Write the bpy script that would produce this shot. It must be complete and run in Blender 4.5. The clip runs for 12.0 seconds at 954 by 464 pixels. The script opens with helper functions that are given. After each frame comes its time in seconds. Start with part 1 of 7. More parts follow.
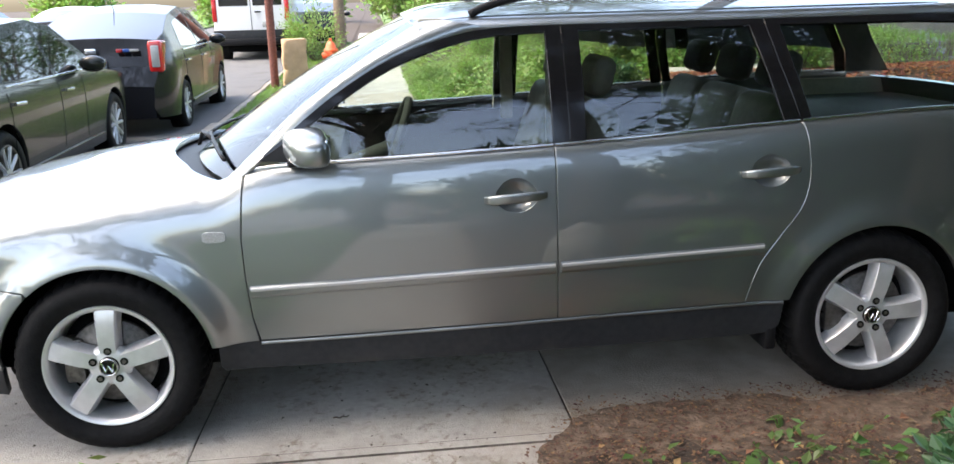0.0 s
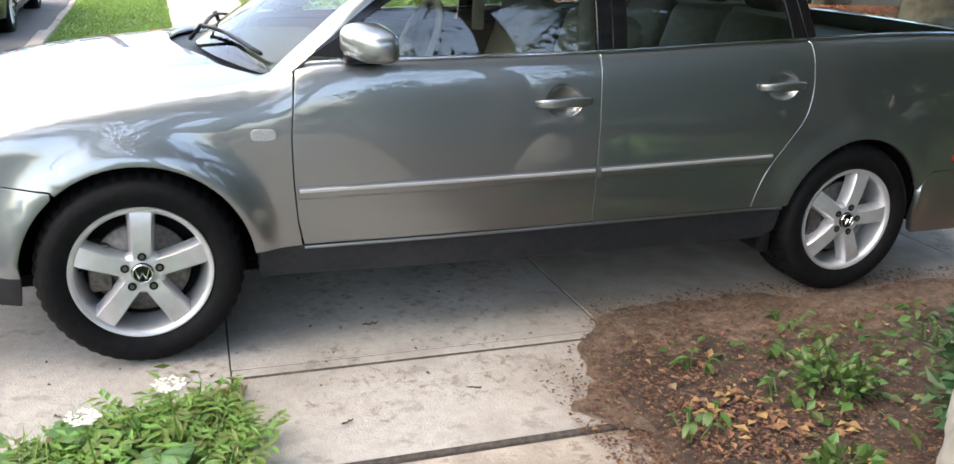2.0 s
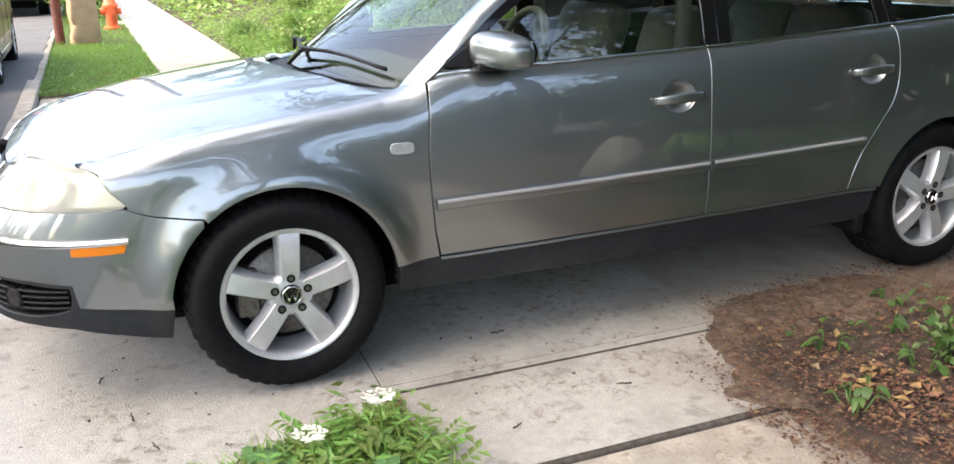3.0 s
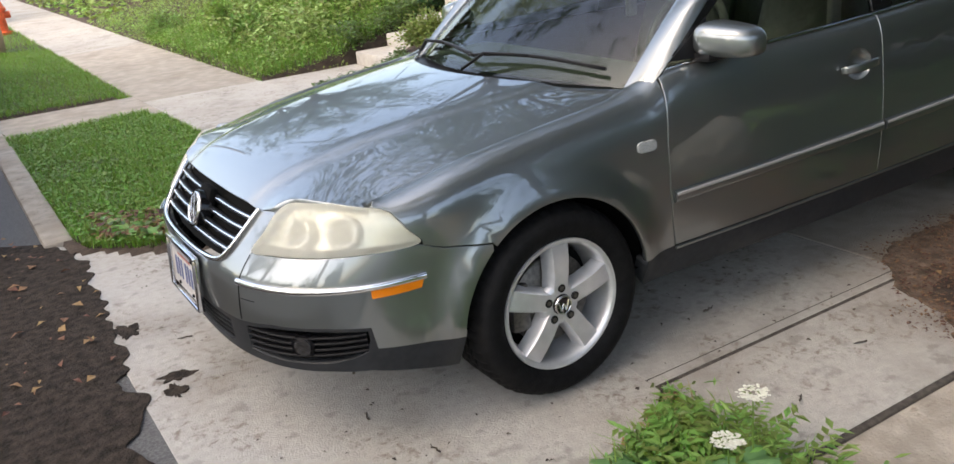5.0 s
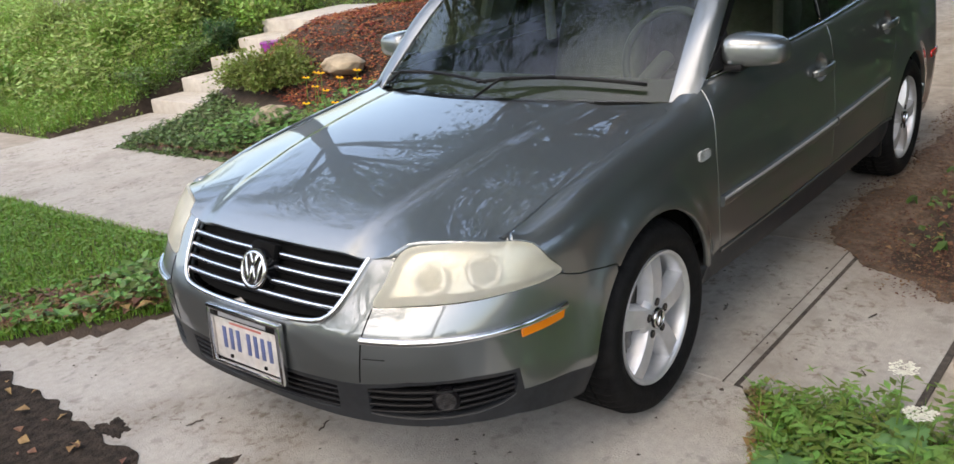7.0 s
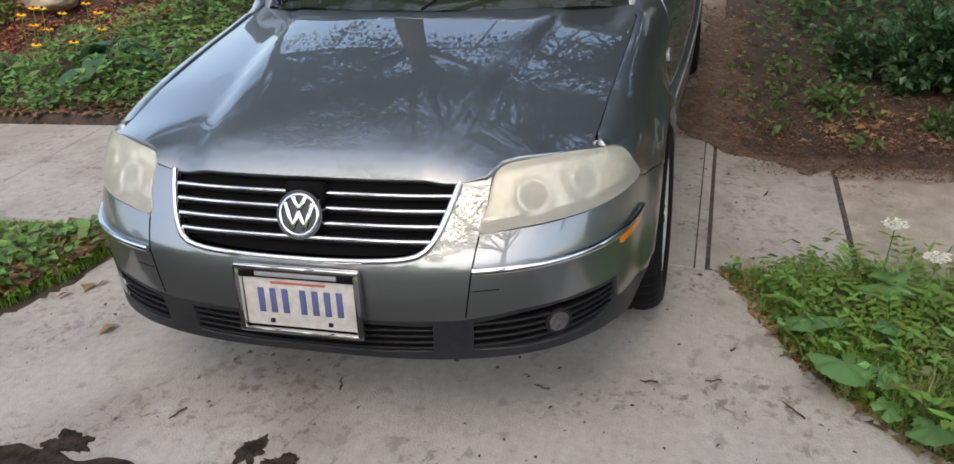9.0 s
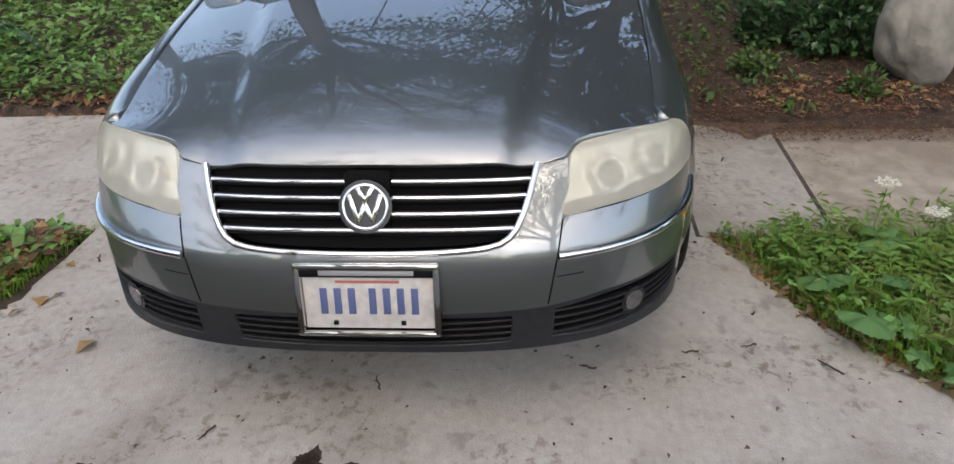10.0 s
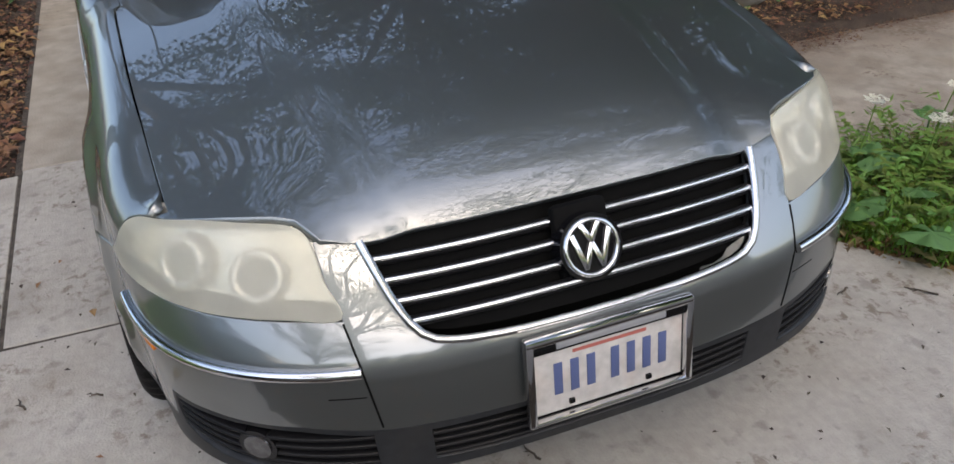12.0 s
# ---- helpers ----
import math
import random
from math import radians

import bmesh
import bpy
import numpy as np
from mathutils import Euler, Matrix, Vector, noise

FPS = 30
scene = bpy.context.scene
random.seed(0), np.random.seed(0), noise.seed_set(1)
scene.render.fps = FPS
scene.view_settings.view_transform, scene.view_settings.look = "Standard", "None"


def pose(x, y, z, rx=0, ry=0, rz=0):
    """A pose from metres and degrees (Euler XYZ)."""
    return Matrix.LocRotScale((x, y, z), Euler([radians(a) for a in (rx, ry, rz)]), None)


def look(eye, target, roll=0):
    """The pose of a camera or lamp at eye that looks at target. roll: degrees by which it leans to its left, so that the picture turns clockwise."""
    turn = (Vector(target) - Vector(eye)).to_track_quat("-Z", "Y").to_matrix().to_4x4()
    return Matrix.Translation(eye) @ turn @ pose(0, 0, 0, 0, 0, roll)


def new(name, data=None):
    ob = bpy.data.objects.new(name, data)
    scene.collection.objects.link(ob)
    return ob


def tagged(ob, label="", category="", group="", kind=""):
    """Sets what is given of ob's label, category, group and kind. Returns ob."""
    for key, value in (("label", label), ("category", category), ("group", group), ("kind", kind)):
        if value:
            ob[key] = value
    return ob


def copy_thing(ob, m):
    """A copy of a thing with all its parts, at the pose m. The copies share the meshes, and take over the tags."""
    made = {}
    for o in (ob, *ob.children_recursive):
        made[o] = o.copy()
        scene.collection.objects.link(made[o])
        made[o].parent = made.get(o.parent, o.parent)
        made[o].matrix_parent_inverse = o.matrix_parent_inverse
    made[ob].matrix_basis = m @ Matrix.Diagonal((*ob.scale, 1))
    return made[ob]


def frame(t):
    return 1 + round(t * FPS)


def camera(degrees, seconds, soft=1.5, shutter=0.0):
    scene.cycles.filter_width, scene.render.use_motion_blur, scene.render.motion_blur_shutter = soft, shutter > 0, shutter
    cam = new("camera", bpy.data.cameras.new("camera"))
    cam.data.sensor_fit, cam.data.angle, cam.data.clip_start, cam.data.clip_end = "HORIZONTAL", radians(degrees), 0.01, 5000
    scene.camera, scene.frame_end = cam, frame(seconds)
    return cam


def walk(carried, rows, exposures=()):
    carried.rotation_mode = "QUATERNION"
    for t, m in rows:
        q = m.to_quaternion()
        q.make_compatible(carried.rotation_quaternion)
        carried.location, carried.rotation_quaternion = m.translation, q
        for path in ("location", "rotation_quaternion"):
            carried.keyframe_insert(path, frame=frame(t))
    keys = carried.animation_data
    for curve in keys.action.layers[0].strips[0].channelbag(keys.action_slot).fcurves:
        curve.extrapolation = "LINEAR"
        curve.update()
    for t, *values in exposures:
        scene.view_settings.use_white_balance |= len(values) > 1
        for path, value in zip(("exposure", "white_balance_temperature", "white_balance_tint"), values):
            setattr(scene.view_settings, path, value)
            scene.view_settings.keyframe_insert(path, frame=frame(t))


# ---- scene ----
cam = camera(56.1, 12.0)
EXPOSURES = [(0.0, 2.86, 6900, 10), (1.0, 2.78, 7050, 10), (2.0, 3.04, 7100, 10), (2.5, 3.40, 7100, 10), (3.0, 2.94, 7150, 10), (3.5, 2.74, 7200, 10), (5.5, 2.07, 7250, 10), (6.5, 2.13, 7250, 10), (8.5, 1.80, 7100, 10), (10.5, 1.75, 6950, 10), (12.0, 1.63, 6900, 10)]
PATH = [
    (0, (0.943, -3.751, 1.484), (1.149, -1.828, 0.973), -1.6),
    (0.5, (0.719, -3.812, 1.457), (0.934, -1.887, 0.958), -1.4),
    (1, (0.531, -3.766, 1.442), (0.745, -1.861, 0.872), -1.3),
    (1.5, (0.299, -3.667, 1.423), (0.556, -1.779, 0.815), -0.8),
    (2, (0.086, -3.606, 1.385), (0.735, -1.83, 0.736), 2.8),
    (2.5, (-0.191, -3.523, 1.387), (0.525, -1.77, 0.742), 1.4),
    (3, (-0.476, -3.439, 1.313), (0.267, -1.679, 0.719), -0.7),
    (3.5, (-0.793, -3.341, 1.385), (-0.003, -1.626, 0.726), -2.5),
    (5.5, (-1.675, -2.687, 1.522), (-0.609, -1.133, 0.849), -6.3),
    (6, (-1.862, -2.475, 1.542), (-0.588, -1.06, 0.929), -5.2),
    (6.5, (-2.058, -2.3, 1.571), (-0.716, -0.962, 0.933), -5.9),
    (8.5, (-2.659, -1.27, 1.55), (-0.962, -0.56, 0.767), -4.2),
    (9, (-2.681, -0.993, 1.553), (-0.952, -0.485, 0.684), -3.8),
    (9.5, (-2.724, -0.67, 1.569), (-0.968, -0.469, 0.632), -1.8),
    (10, (-2.673, -0.389, 1.555), (-0.91, -0.259, 0.618), -1.8),
    (10.5, (-2.586, -0.072, 1.571), (-0.815, -0.048, 0.642), -2.4),
    (11, (-2.445, 0.244, 1.551), (-0.736, -0.101, 0.572), -4.0),
    (11.5, (-2.268, 0.449, 1.51), (-0.604, -0.02, 0.504), -3.9),
    (12, (-2.055, 0.641, 1.499), (-0.435, 0.065, 0.477), -3.7),
]
walk(cam, [(t, look(eye, target, roll)) for t, eye, target, roll in PATH], EXPOSURES)

# ---- light ----
def daylight():
    world = bpy.data.worlds.new("sky")
    scene.world = world
    world.use_nodes = True
    nt = world.node_tree
    sky = nt.nodes.new("ShaderNodeTexSky")
    sky.sky_type, sky.sun_disc = "NISHITA", False
    sky.sun_elevation, sky.sun_rotation = radians(54), radians(270)
    sky.air_density, sky.dust_density, sky.ozone_density = 1.0, 4.2, 1.1
    nt.links.new(sky.outputs[0], nt.nodes["Background"].inputs[0])
    nt.nodes["Background"].inputs[1].default_value = 0.15
    sun = bpy.data.lights.new("sun", "SUN")
    sun.energy, sun.angle, sun.color = 0.08, radians(30), (1.0, 0.98, 0.94)
    new("sun", sun).matrix_world = look((-10, 0, 13.8), (0, 0, 0))


daylight()


# ---- materials ----
def material(name, colour=(0.5, 0.5, 0.5), rough=0.5, metal=0.0, vary=0.0, scale=20.0, bump=0.0, coat=0.0, bump_scale=None, spec=0.5, stain=0.0, stain_scale=2.0, stain_colour=(0.1, 0.09, 0.08), per_piece=0.0, specks=0.0, speck_scale=22.0):
    """Principled surface with grain, larger stains, relief and a shift from piece to piece."""
    m = bpy.data.materials.new(name)
    m.use_nodes = True
    nt = m.node_tree
    b = nt.nodes["Principled BSDF"]
    b.inputs["Base Color"].default_value = (*colour, 1)
    b.inputs["Roughness"].default_value = rough
    b.inputs["Metallic"].default_value = metal
    b.inputs["Coat Weight"].default_value = coat
    b.inputs["Coat Roughness"].default_value = 0.015
    b.inputs["Specular IOR Level"].default_value = spec
    co = nt.nodes.new("ShaderNodeTexCoord")
    out = None

    def mixed(first, factor, second):
        mix = nt.nodes.new("ShaderNodeMix")
        mix.data_type = "RGBA"
        if isinstance(first, tuple):
            mix.inputs["A"].default_value = (*first, 1)
        else:
            nt.links.new(first, mix.inputs["A"])
        mix.inputs["B"].default_value = (*second, 1)
        nt.links.new(factor, mix.inputs["Factor"])
        return mix.outputs["Result"]

    def noise_of(size, detail=6.0, low=0.35, high=0.65):
        n = nt.nodes.new("ShaderNodeTexNoise")
        n.inputs["Scale"].default_value, n.inputs["Detail"].default_value = size, detail
        nt.links.new(co.outputs["Object"], n.inputs["Vector"])
        r = nt.nodes.new("ShaderNodeMapRange")
        r.inputs[1].default_value, r.inputs[2].default_value = low, high
        nt.links.new(n.outputs["Fac"], r.inputs[0])
        return n.outputs["Fac"], r.outputs[0]

    if vary > 0:
        raw, fac = noise_of(scale)
        dark = tuple(c * (1 - vary) for c in colour)
        light = tuple(min(1, c * (1 + vary)) for c in colour)
        out = mixed(dark, fac, light)
    if stain > 0:
        _, fac2 = noise_of(stain_scale, 8.0, 0.52, 0.72)
        s = nt.nodes.new("ShaderNodeMath")
        s.operation = "MULTIPLY"
        s.inputs[1].default_value = stain
        nt.links.new(fac2, s.inputs[0])
        out = mixed(out if out else colour, s.outputs[0], stain_colour)
    if specks > 0:
        _, fac3 = noise_of(speck_scale, 4.0, 0.60, 0.68)
        k = nt.nodes.new("ShaderNodeMath")
        k.operation = "MULTIPLY"
        k.inputs[1].default_value = specks
        nt.links.new(fac3, k.inputs[0])
        out = mixed(out if out else colour, k.outputs[0], tuple(c * 0.35 for c in stain_colour))
    if per_piece > 0:
        info = nt.nodes.new("ShaderNodeObjectInfo")
        hsv = nt.nodes.new("ShaderNodeHueSaturation")
        r = nt.nodes.new("ShaderNodeMapRange")
        r.inputs[3].default_value, r.inputs[4].default_value = 1 - per_piece, 1 + per_piece
        nt.links.new(info.outputs["Random"], r.inputs[0])
        nt.links.new(r.outputs[0], hsv.inputs["Value"])
        if out:
            nt.links.new(out, hsv.inputs["Color"])
        else:
            hsv.inputs["Color"].default_value = (*colour, 1)
        out = hsv.outputs[0]
    if out:
        nt.links.new(out, b.inputs["Base Color"])
    if bump > 0:
        raw, _ = noise_of(bump_scale or scale * 3, 8.0)
        bp = nt.nodes.new("ShaderNodeBump")
        bp.inputs["Strength"].default_value = min(1.0, bump)
        bp.inputs["Distance"].default_value = 0.01
        nt.links.new(raw, bp.inputs["Height"])
        nt.links.new(bp.outputs[0], b.inputs["Normal"])
    return m


def clear(name, colour=(1, 1, 1), rough=0.0, ior=1.45):
    m = material(name, colour, rough)
    b = m.node_tree.nodes["Principled BSDF"]
    b.inputs["Transmission Weight"].default_value, b.inputs["IOR"].default_value = 1.0, ior
    return m


def tinted(name, colour, ior=1.7):
    """Thin car glass: tinted see-through with a mirror-like surface."""
    m = bpy.data.materials.new(name)
    m.use_nodes = True
    nt = m.node_tree
    nt.nodes.remove(nt.nodes["Principled BSDF"])
    tr, gl, mix, fr = (nt.nodes.new("ShaderNode" + k) for k in ("BsdfTransparent", "BsdfGlossy", "MixShader", "Fresnel"))
    tr.inputs[0].default_value = (*colour, 1)
    gl.inputs["Roughness"].default_value = 0.0
    fr.inputs[0].default_value = ior
    nt.links.new(fr.outputs[0], mix.inputs[0])
    nt.links.new(tr.outputs[0], mix.inputs[1])
    nt.links.new(gl.outputs[0], mix.inputs[2])
    nt.links.new(mix.outputs[0], nt.nodes["Material Output"].inputs[0])
    return m


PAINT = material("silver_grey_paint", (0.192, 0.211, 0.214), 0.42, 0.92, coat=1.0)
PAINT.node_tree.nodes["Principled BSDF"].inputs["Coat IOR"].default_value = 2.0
SATIN = material("satin_bright_trim", (0.45, 0.45, 0.45), 0.4, 0.5)
DARK_PAINT = material("dark_grey_plastic", (0.02, 0.0215, 0.024), 0.42, vary=0.15, scale=40, spec=0.22, stain=0.3, stain_scale=6, stain_colour=(0.06, 0.055, 0.05))
TRIM_BLACK = material("black_plastic", (0.008, 0.008, 0.009), 0.45, vary=0.2, scale=200, bump=0.15, spec=0.2)
GLOSS_BLACK = material("gloss_black", (0.006, 0.006, 0.007), 0.1, spec=0.4)
CHROME = material("chrome", (0.68, 0.68, 0.69), 0.08, 1.0)
ALLOY = material("alloy_silver", (0.6, 0.6, 0.61), 0.36, 0.6, vary=0.05, scale=30)
RUBBER = material("tyre_rubber", (0.007, 0.007, 0.0075), 0.6, vary=0.25, scale=40, bump=0.2, spec=0.1, stain=0.25, stain_scale=8, stain_colour=(0.02, 0.018, 0.016))
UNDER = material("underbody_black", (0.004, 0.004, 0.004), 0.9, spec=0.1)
DISC = material("brake_disc", (0.12, 0.11, 0.1), 0.5, 0.8, vary=0.3, scale=60)
GLASS = tinted("car_glass", (0.86, 0.92, 0.87), 1.9)
SCREEN = tinted("windscreen_glass", (0.76, 0.92, 0.78), 1.58)
TINT = tinted("tinted_car_glass", (0.84, 0.90, 0.85), 1.9)
AMBER = material("amber_lens", (0.75, 0.2, 0.008), 0.25, coat=0.6)
RED = material("red_lens", (0.45, 0.01, 0.01), 0.2, coat=0.6)
WHITE_LENS = material("clear_marker_lens", (0.3, 0.31, 0.31), 0.2, vary=0.15, scale=150, coat=0.5)
SEAT = material("beige_seat", (0.115, 0.105, 0.085), 0.7, vary=0.12, scale=30, bump=0.2)
LINING = material("beige_cabin_lining", (0.33, 0.31, 0.265), 0.9, vary=0.08, scale=60)
INTERIOR = material("dark_interior", (0.03, 0.03, 0.028), 0.8, vary=0.2, scale=40)
CONCRETE = material("concrete", (0.345, 0.333, 0.31), 0.85, vary=0.07, scale=34, bump=0.4, bump_scale=140, stain=0.55, stain_scale=2.6, stain_colour=(0.165, 0.152, 0.135), per_piece=0.05, specks=0.32, speck_scale=13)
OLD_CONCRETE = material("old_concrete", (0.3, 0.27, 0.23), 0.9, vary=0.2, scale=12, bump=0.5, bump_scale=90, stain=0.6, stain_scale=3, stain_colour=(0.15, 0.12, 0.09), per_piece=0.06)
ASPHALT = material("asphalt", (0.1, 0.1, 0.1), 0.9, vary=0.3, scale=120, bump=0.6, bump_scale=300, stain=0.5, stain_scale=1.5, stain_colour=(0.05, 0.045, 0.04))
# Bed soil, its colour darkened for the shade that falls there.
SOIL = material("soil", (0.045, 0.031, 0.022), 0.95, vary=0.35, scale=14, bump=0.8, bump_scale=60, stain=0.6, stain_scale=3, stain_colour=(0.026, 0.018, 0.013))
# Lighter copy of the soil for the better-lit edge over the concrete.
LIT_SOIL = material("lit_soil", (0.105, 0.074, 0.053), 0.95, vary=0.4, scale=22, bump=0.8, bump_scale=60, stain=0.6, stain_scale=5, stain_colour=(0.06, 0.042, 0.03))


def broomed(m, amount=0.03):
    """Fine parallel marks of the broom across a concrete slab."""
    nt = m.node_tree
    b = nt.nodes["Principled BSDF"]
    co, mp, n, r, mix = (nt.nodes.new("ShaderNode" + k) for k in ("TexCoord", "Mapping", "TexNoise", "MapRange", "Mix"))
    mp.inputs["Scale"].default_value = (3.0, 140.0, 1.0)
    n.inputs["Scale"].default_value, n.inputs["Detail"].default_value = 1.0, 3.0
    r.inputs[1].default_value, r.inputs[2].default_value, r.inputs[3].default_value, r.inputs[4].default_value = 0.35, 0.65, 1 - amount, 1.0 + amount * 0.4
    mix.data_type, mix.blend_type = "RGBA", "MULTIPLY"
    mix.inputs[0].default_value = 1.0
    nt.links.new(co.outputs["Object"], mp.inputs["Vector"])
    nt.links.new(mp.outputs[0], n.inputs["Vector"])
    nt.links.new(n.outputs["Fac"], r.inputs[0])
    nt.links.new(b.inputs["Base Color"].links[0].from_socket, mix.inputs[6])
    nt.links.new(r.outputs[0], mix.inputs[7])
    nt.links.new(mix.outputs[2], b.inputs["Base Color"])
    return m


def blotched(m, colour=(0.125, 0.098, 0.072), amount=0.75):
    """Brownish blotches: clusters of small stains that thin out into clean concrete."""
    nt = m.node_tree
    b = nt.nodes["Principled BSDF"]
    co = nt.nodes.new("ShaderNodeTexCoord")

    def level(scale, detail, low, high, rough=0.6):
        n, r = nt.nodes.new("ShaderNodeTexNoise"), nt.nodes.new("ShaderNodeMapRange")
        n.inputs["Scale"].default_value, n.inputs["Detail"].default_value, n.inputs["Roughness"].default_value = scale, detail, rough
        n.inputs["Distortion"].default_value = 0.4
        r.interpolation_type = "SMOOTHSTEP"
        r.inputs[1].default_value, r.inputs[2].default_value = low, high
        nt.links.new(co.outputs["Object"], n.inputs["Vector"])
        nt.links.new(n.outputs["Fac"], r.inputs[0])
        return r.outputs[0]

    def times(p, q):
        n = nt.nodes.new("ShaderNodeMath")
        n.operation = "MULTIPLY"
        nt.links.new(p, n.inputs[0])
        if isinstance(q, float):
            n.inputs[1].default_value = q
        else:
            nt.links.new(q, n.inputs[1])
        return n.outputs[0]

    spots = times(times(level(2.3, 3.0, 0.44, 0.62), level(24.0, 6.0, 0.50, 0.64, 0.7)), amount)
    cloud = times(level(1.1, 8.0, 0.42, 0.70, 0.7), 0.34)
    for factor, tone in ((cloud, tuple(c * 1.45 for c in colour)), (spots, colour)):
        mix = nt.nodes.new("ShaderNodeMix")
        mix.data_type = "RGBA"
        mix.inputs[7].default_value = (*tone, 1)
        nt.links.new(b.inputs["Base Color"].links[0].from_socket, mix.inputs[6])
        nt.links.new(factor, mix.inputs[0])
        nt.links.new(mix.outputs[2], b.inputs["Base Color"])
    return m


def soiled(m, colour=(0.115, 0.076, 0.052)):
    """Soil trodden and washed over the concrete beside the dirt bed, with a ragged edge."""
    nt = m.node_tree
    b = nt.nodes["Principled BSDF"]
    co, sep = nt.nodes.new("ShaderNodeTexCoord"), nt.nodes.new("ShaderNodeSeparateXYZ")
    nt.links.new(co.outputs["Object"], sep.inputs[0])

    def calc(op, *args):
        n = nt.nodes.new("ShaderNodeMath")
        n.operation = op
        for k, a in enumerate(args):
            if isinstance(a, (int, float)):
                n.inputs[k].default_value = a
            else:
                nt.links.new(a, n.inputs[k])
        return n.outputs[0]

    def grain(scale, detail):
        n = nt.nodes.new("ShaderNodeTexNoise")
        n.inputs["Scale"].default_value, n.inputs["Detail"].default_value, n.inputs["Roughness"].default_value = scale, detail, 0.65
        nt.links.new(co.outputs["Object"], n.inputs["Vector"])
        return n.outputs["Fac"]

    x, y = sep.outputs[0], sep.outputs[1]
    along = calc("SUBTRACT", calc("SUBTRACT", x, 1.63), calc("MAXIMUM", calc("MULTIPLY", calc("ADD", y, 0.70), 0.53), -0.39))
    across = calc("SUBTRACT", -0.74, y)
    near = calc("MINIMUM", along, across)
    rough = calc("ADD", calc("MULTIPLY", calc("SUBTRACT", grain(3.5, 6.0), 0.5), 0.55), calc("MULTIPLY", calc("SUBTRACT", grain(38.0, 4.0), 0.5), 0.4))
    r = nt.nodes.new("ShaderNodeMapRange")
    r.interpolation_type = "SMOOTHSTEP"
    r.inputs[1].default_value, r.inputs[2].default_value = -0.12, 0.22
    r.inputs[4].default_value = 0.8
    nt.links.new(calc("ADD", near, rough), r.inputs[0])
    haze = nt.nodes.new("ShaderNodeMapRange")
    haze.inputs[1].default_value, haze.inputs[2].default_value, haze.inputs[4].default_value = -0.45, 0.05, 0.28
    nt.links.new(calc("ADD", near, calc("MULTIPLY", rough, 0.6)), haze.inputs[0])
    tone = nt.nodes.new("ShaderNodeMix")
    tone.data_type = "RGBA"
    nt.links.new(grain(26.0, 5.0), tone.inputs[0])
    tone.inputs[6].default_value = (*[c * 0.6 for c in colour], 1)
    tone.inputs[7].default_value = (*[min(1, c * 1.5) for c in colour], 1)
    mix = nt.nodes.new("ShaderNodeMix")
    mix.data_type = "RGBA"
    nt.links.new(calc("MAXIMUM", r.outputs[0], haze.outputs[0]), mix.inputs[0])
    base = b.inputs["Base Color"].links[0].from_socket
    nt.links.new(base, mix.inputs[6])
    nt.links.new(tone.outputs[2], mix.inputs[7])
    nt.links.new(mix.outputs[2], b.inputs["Base Color"])
    return m


for ground_material in (CONCRETE, OLD_CONCRETE):
    soiled(blotched(broomed(ground_material)))


# ---- shape helpers ----
def curve(*pts):
    """A smooth function through (x, value) points, without overshoot."""
    xs, ys = np.array(pts, float).T
    d = np.diff(ys) / np.diff(xs)
    m = np.r_[d[0], np.where(d[:-1] * d[1:] > 0, 2 * d[:-1] * d[1:] / np.where(d[:-1] + d[1:] == 0, 1, d[:-1] + d[1:]), 0), d[-1]]

    def f(x):
        x = np.clip(np.asarray(x, float), xs[0], xs[-1])
        i = np.clip(np.searchsorted(xs, x, "right") - 1, 0, len(xs) - 2)
        w = xs[i + 1] - xs[i]
        t = (x - xs[i]) / w
        return (2 * t**3 - 3 * t**2 + 1) * ys[i] + (t**3 - 2 * t**2 + t) * w * m[i] + (3 * t**2 - 2 * t**3) * ys[i + 1] + (t**3 - t**2) * w * m[i + 1]

    return f


def mesh_object(name, verts, faces, mat, parent=None, label="", normals=None, smooth=True):
    me = bpy.data.meshes.new(name)
    me.from_pydata([tuple(v) for v in verts], [], [tuple(int(i) for i in f) for f in faces])
    if mat:
        me.materials.append(mat)
    if smooth:
        me.polygons.foreach_set("use_smooth", [True] * len(me.polygons))
    if normals is not None:
        me.normals_split_custom_set_from_vertices([tuple(n) for n in normals])
    ob = new(name, me)
    if parent:
        ob.parent = parent
    if label:
        tagged(ob, label)
    return ob


def part(name, bm, mat, parent=None, label="", smooth=True, sharp=35):
    me = bpy.data.meshes.new(name)
    bmesh.ops.recalc_face_normals(bm, faces=bm.faces)
    bm.to_mesh(me)
    bm.free()
    me.materials.append(mat)
    if smooth:
        me.polygons.foreach_set("use_smooth", [True] * len(me.polygons))
        me.set_sharp_from_angle(angle=radians(sharp))
    ob = new(name, me)
    if parent:
        ob.parent = parent
    if label:
        tagged(ob, label)
    return ob


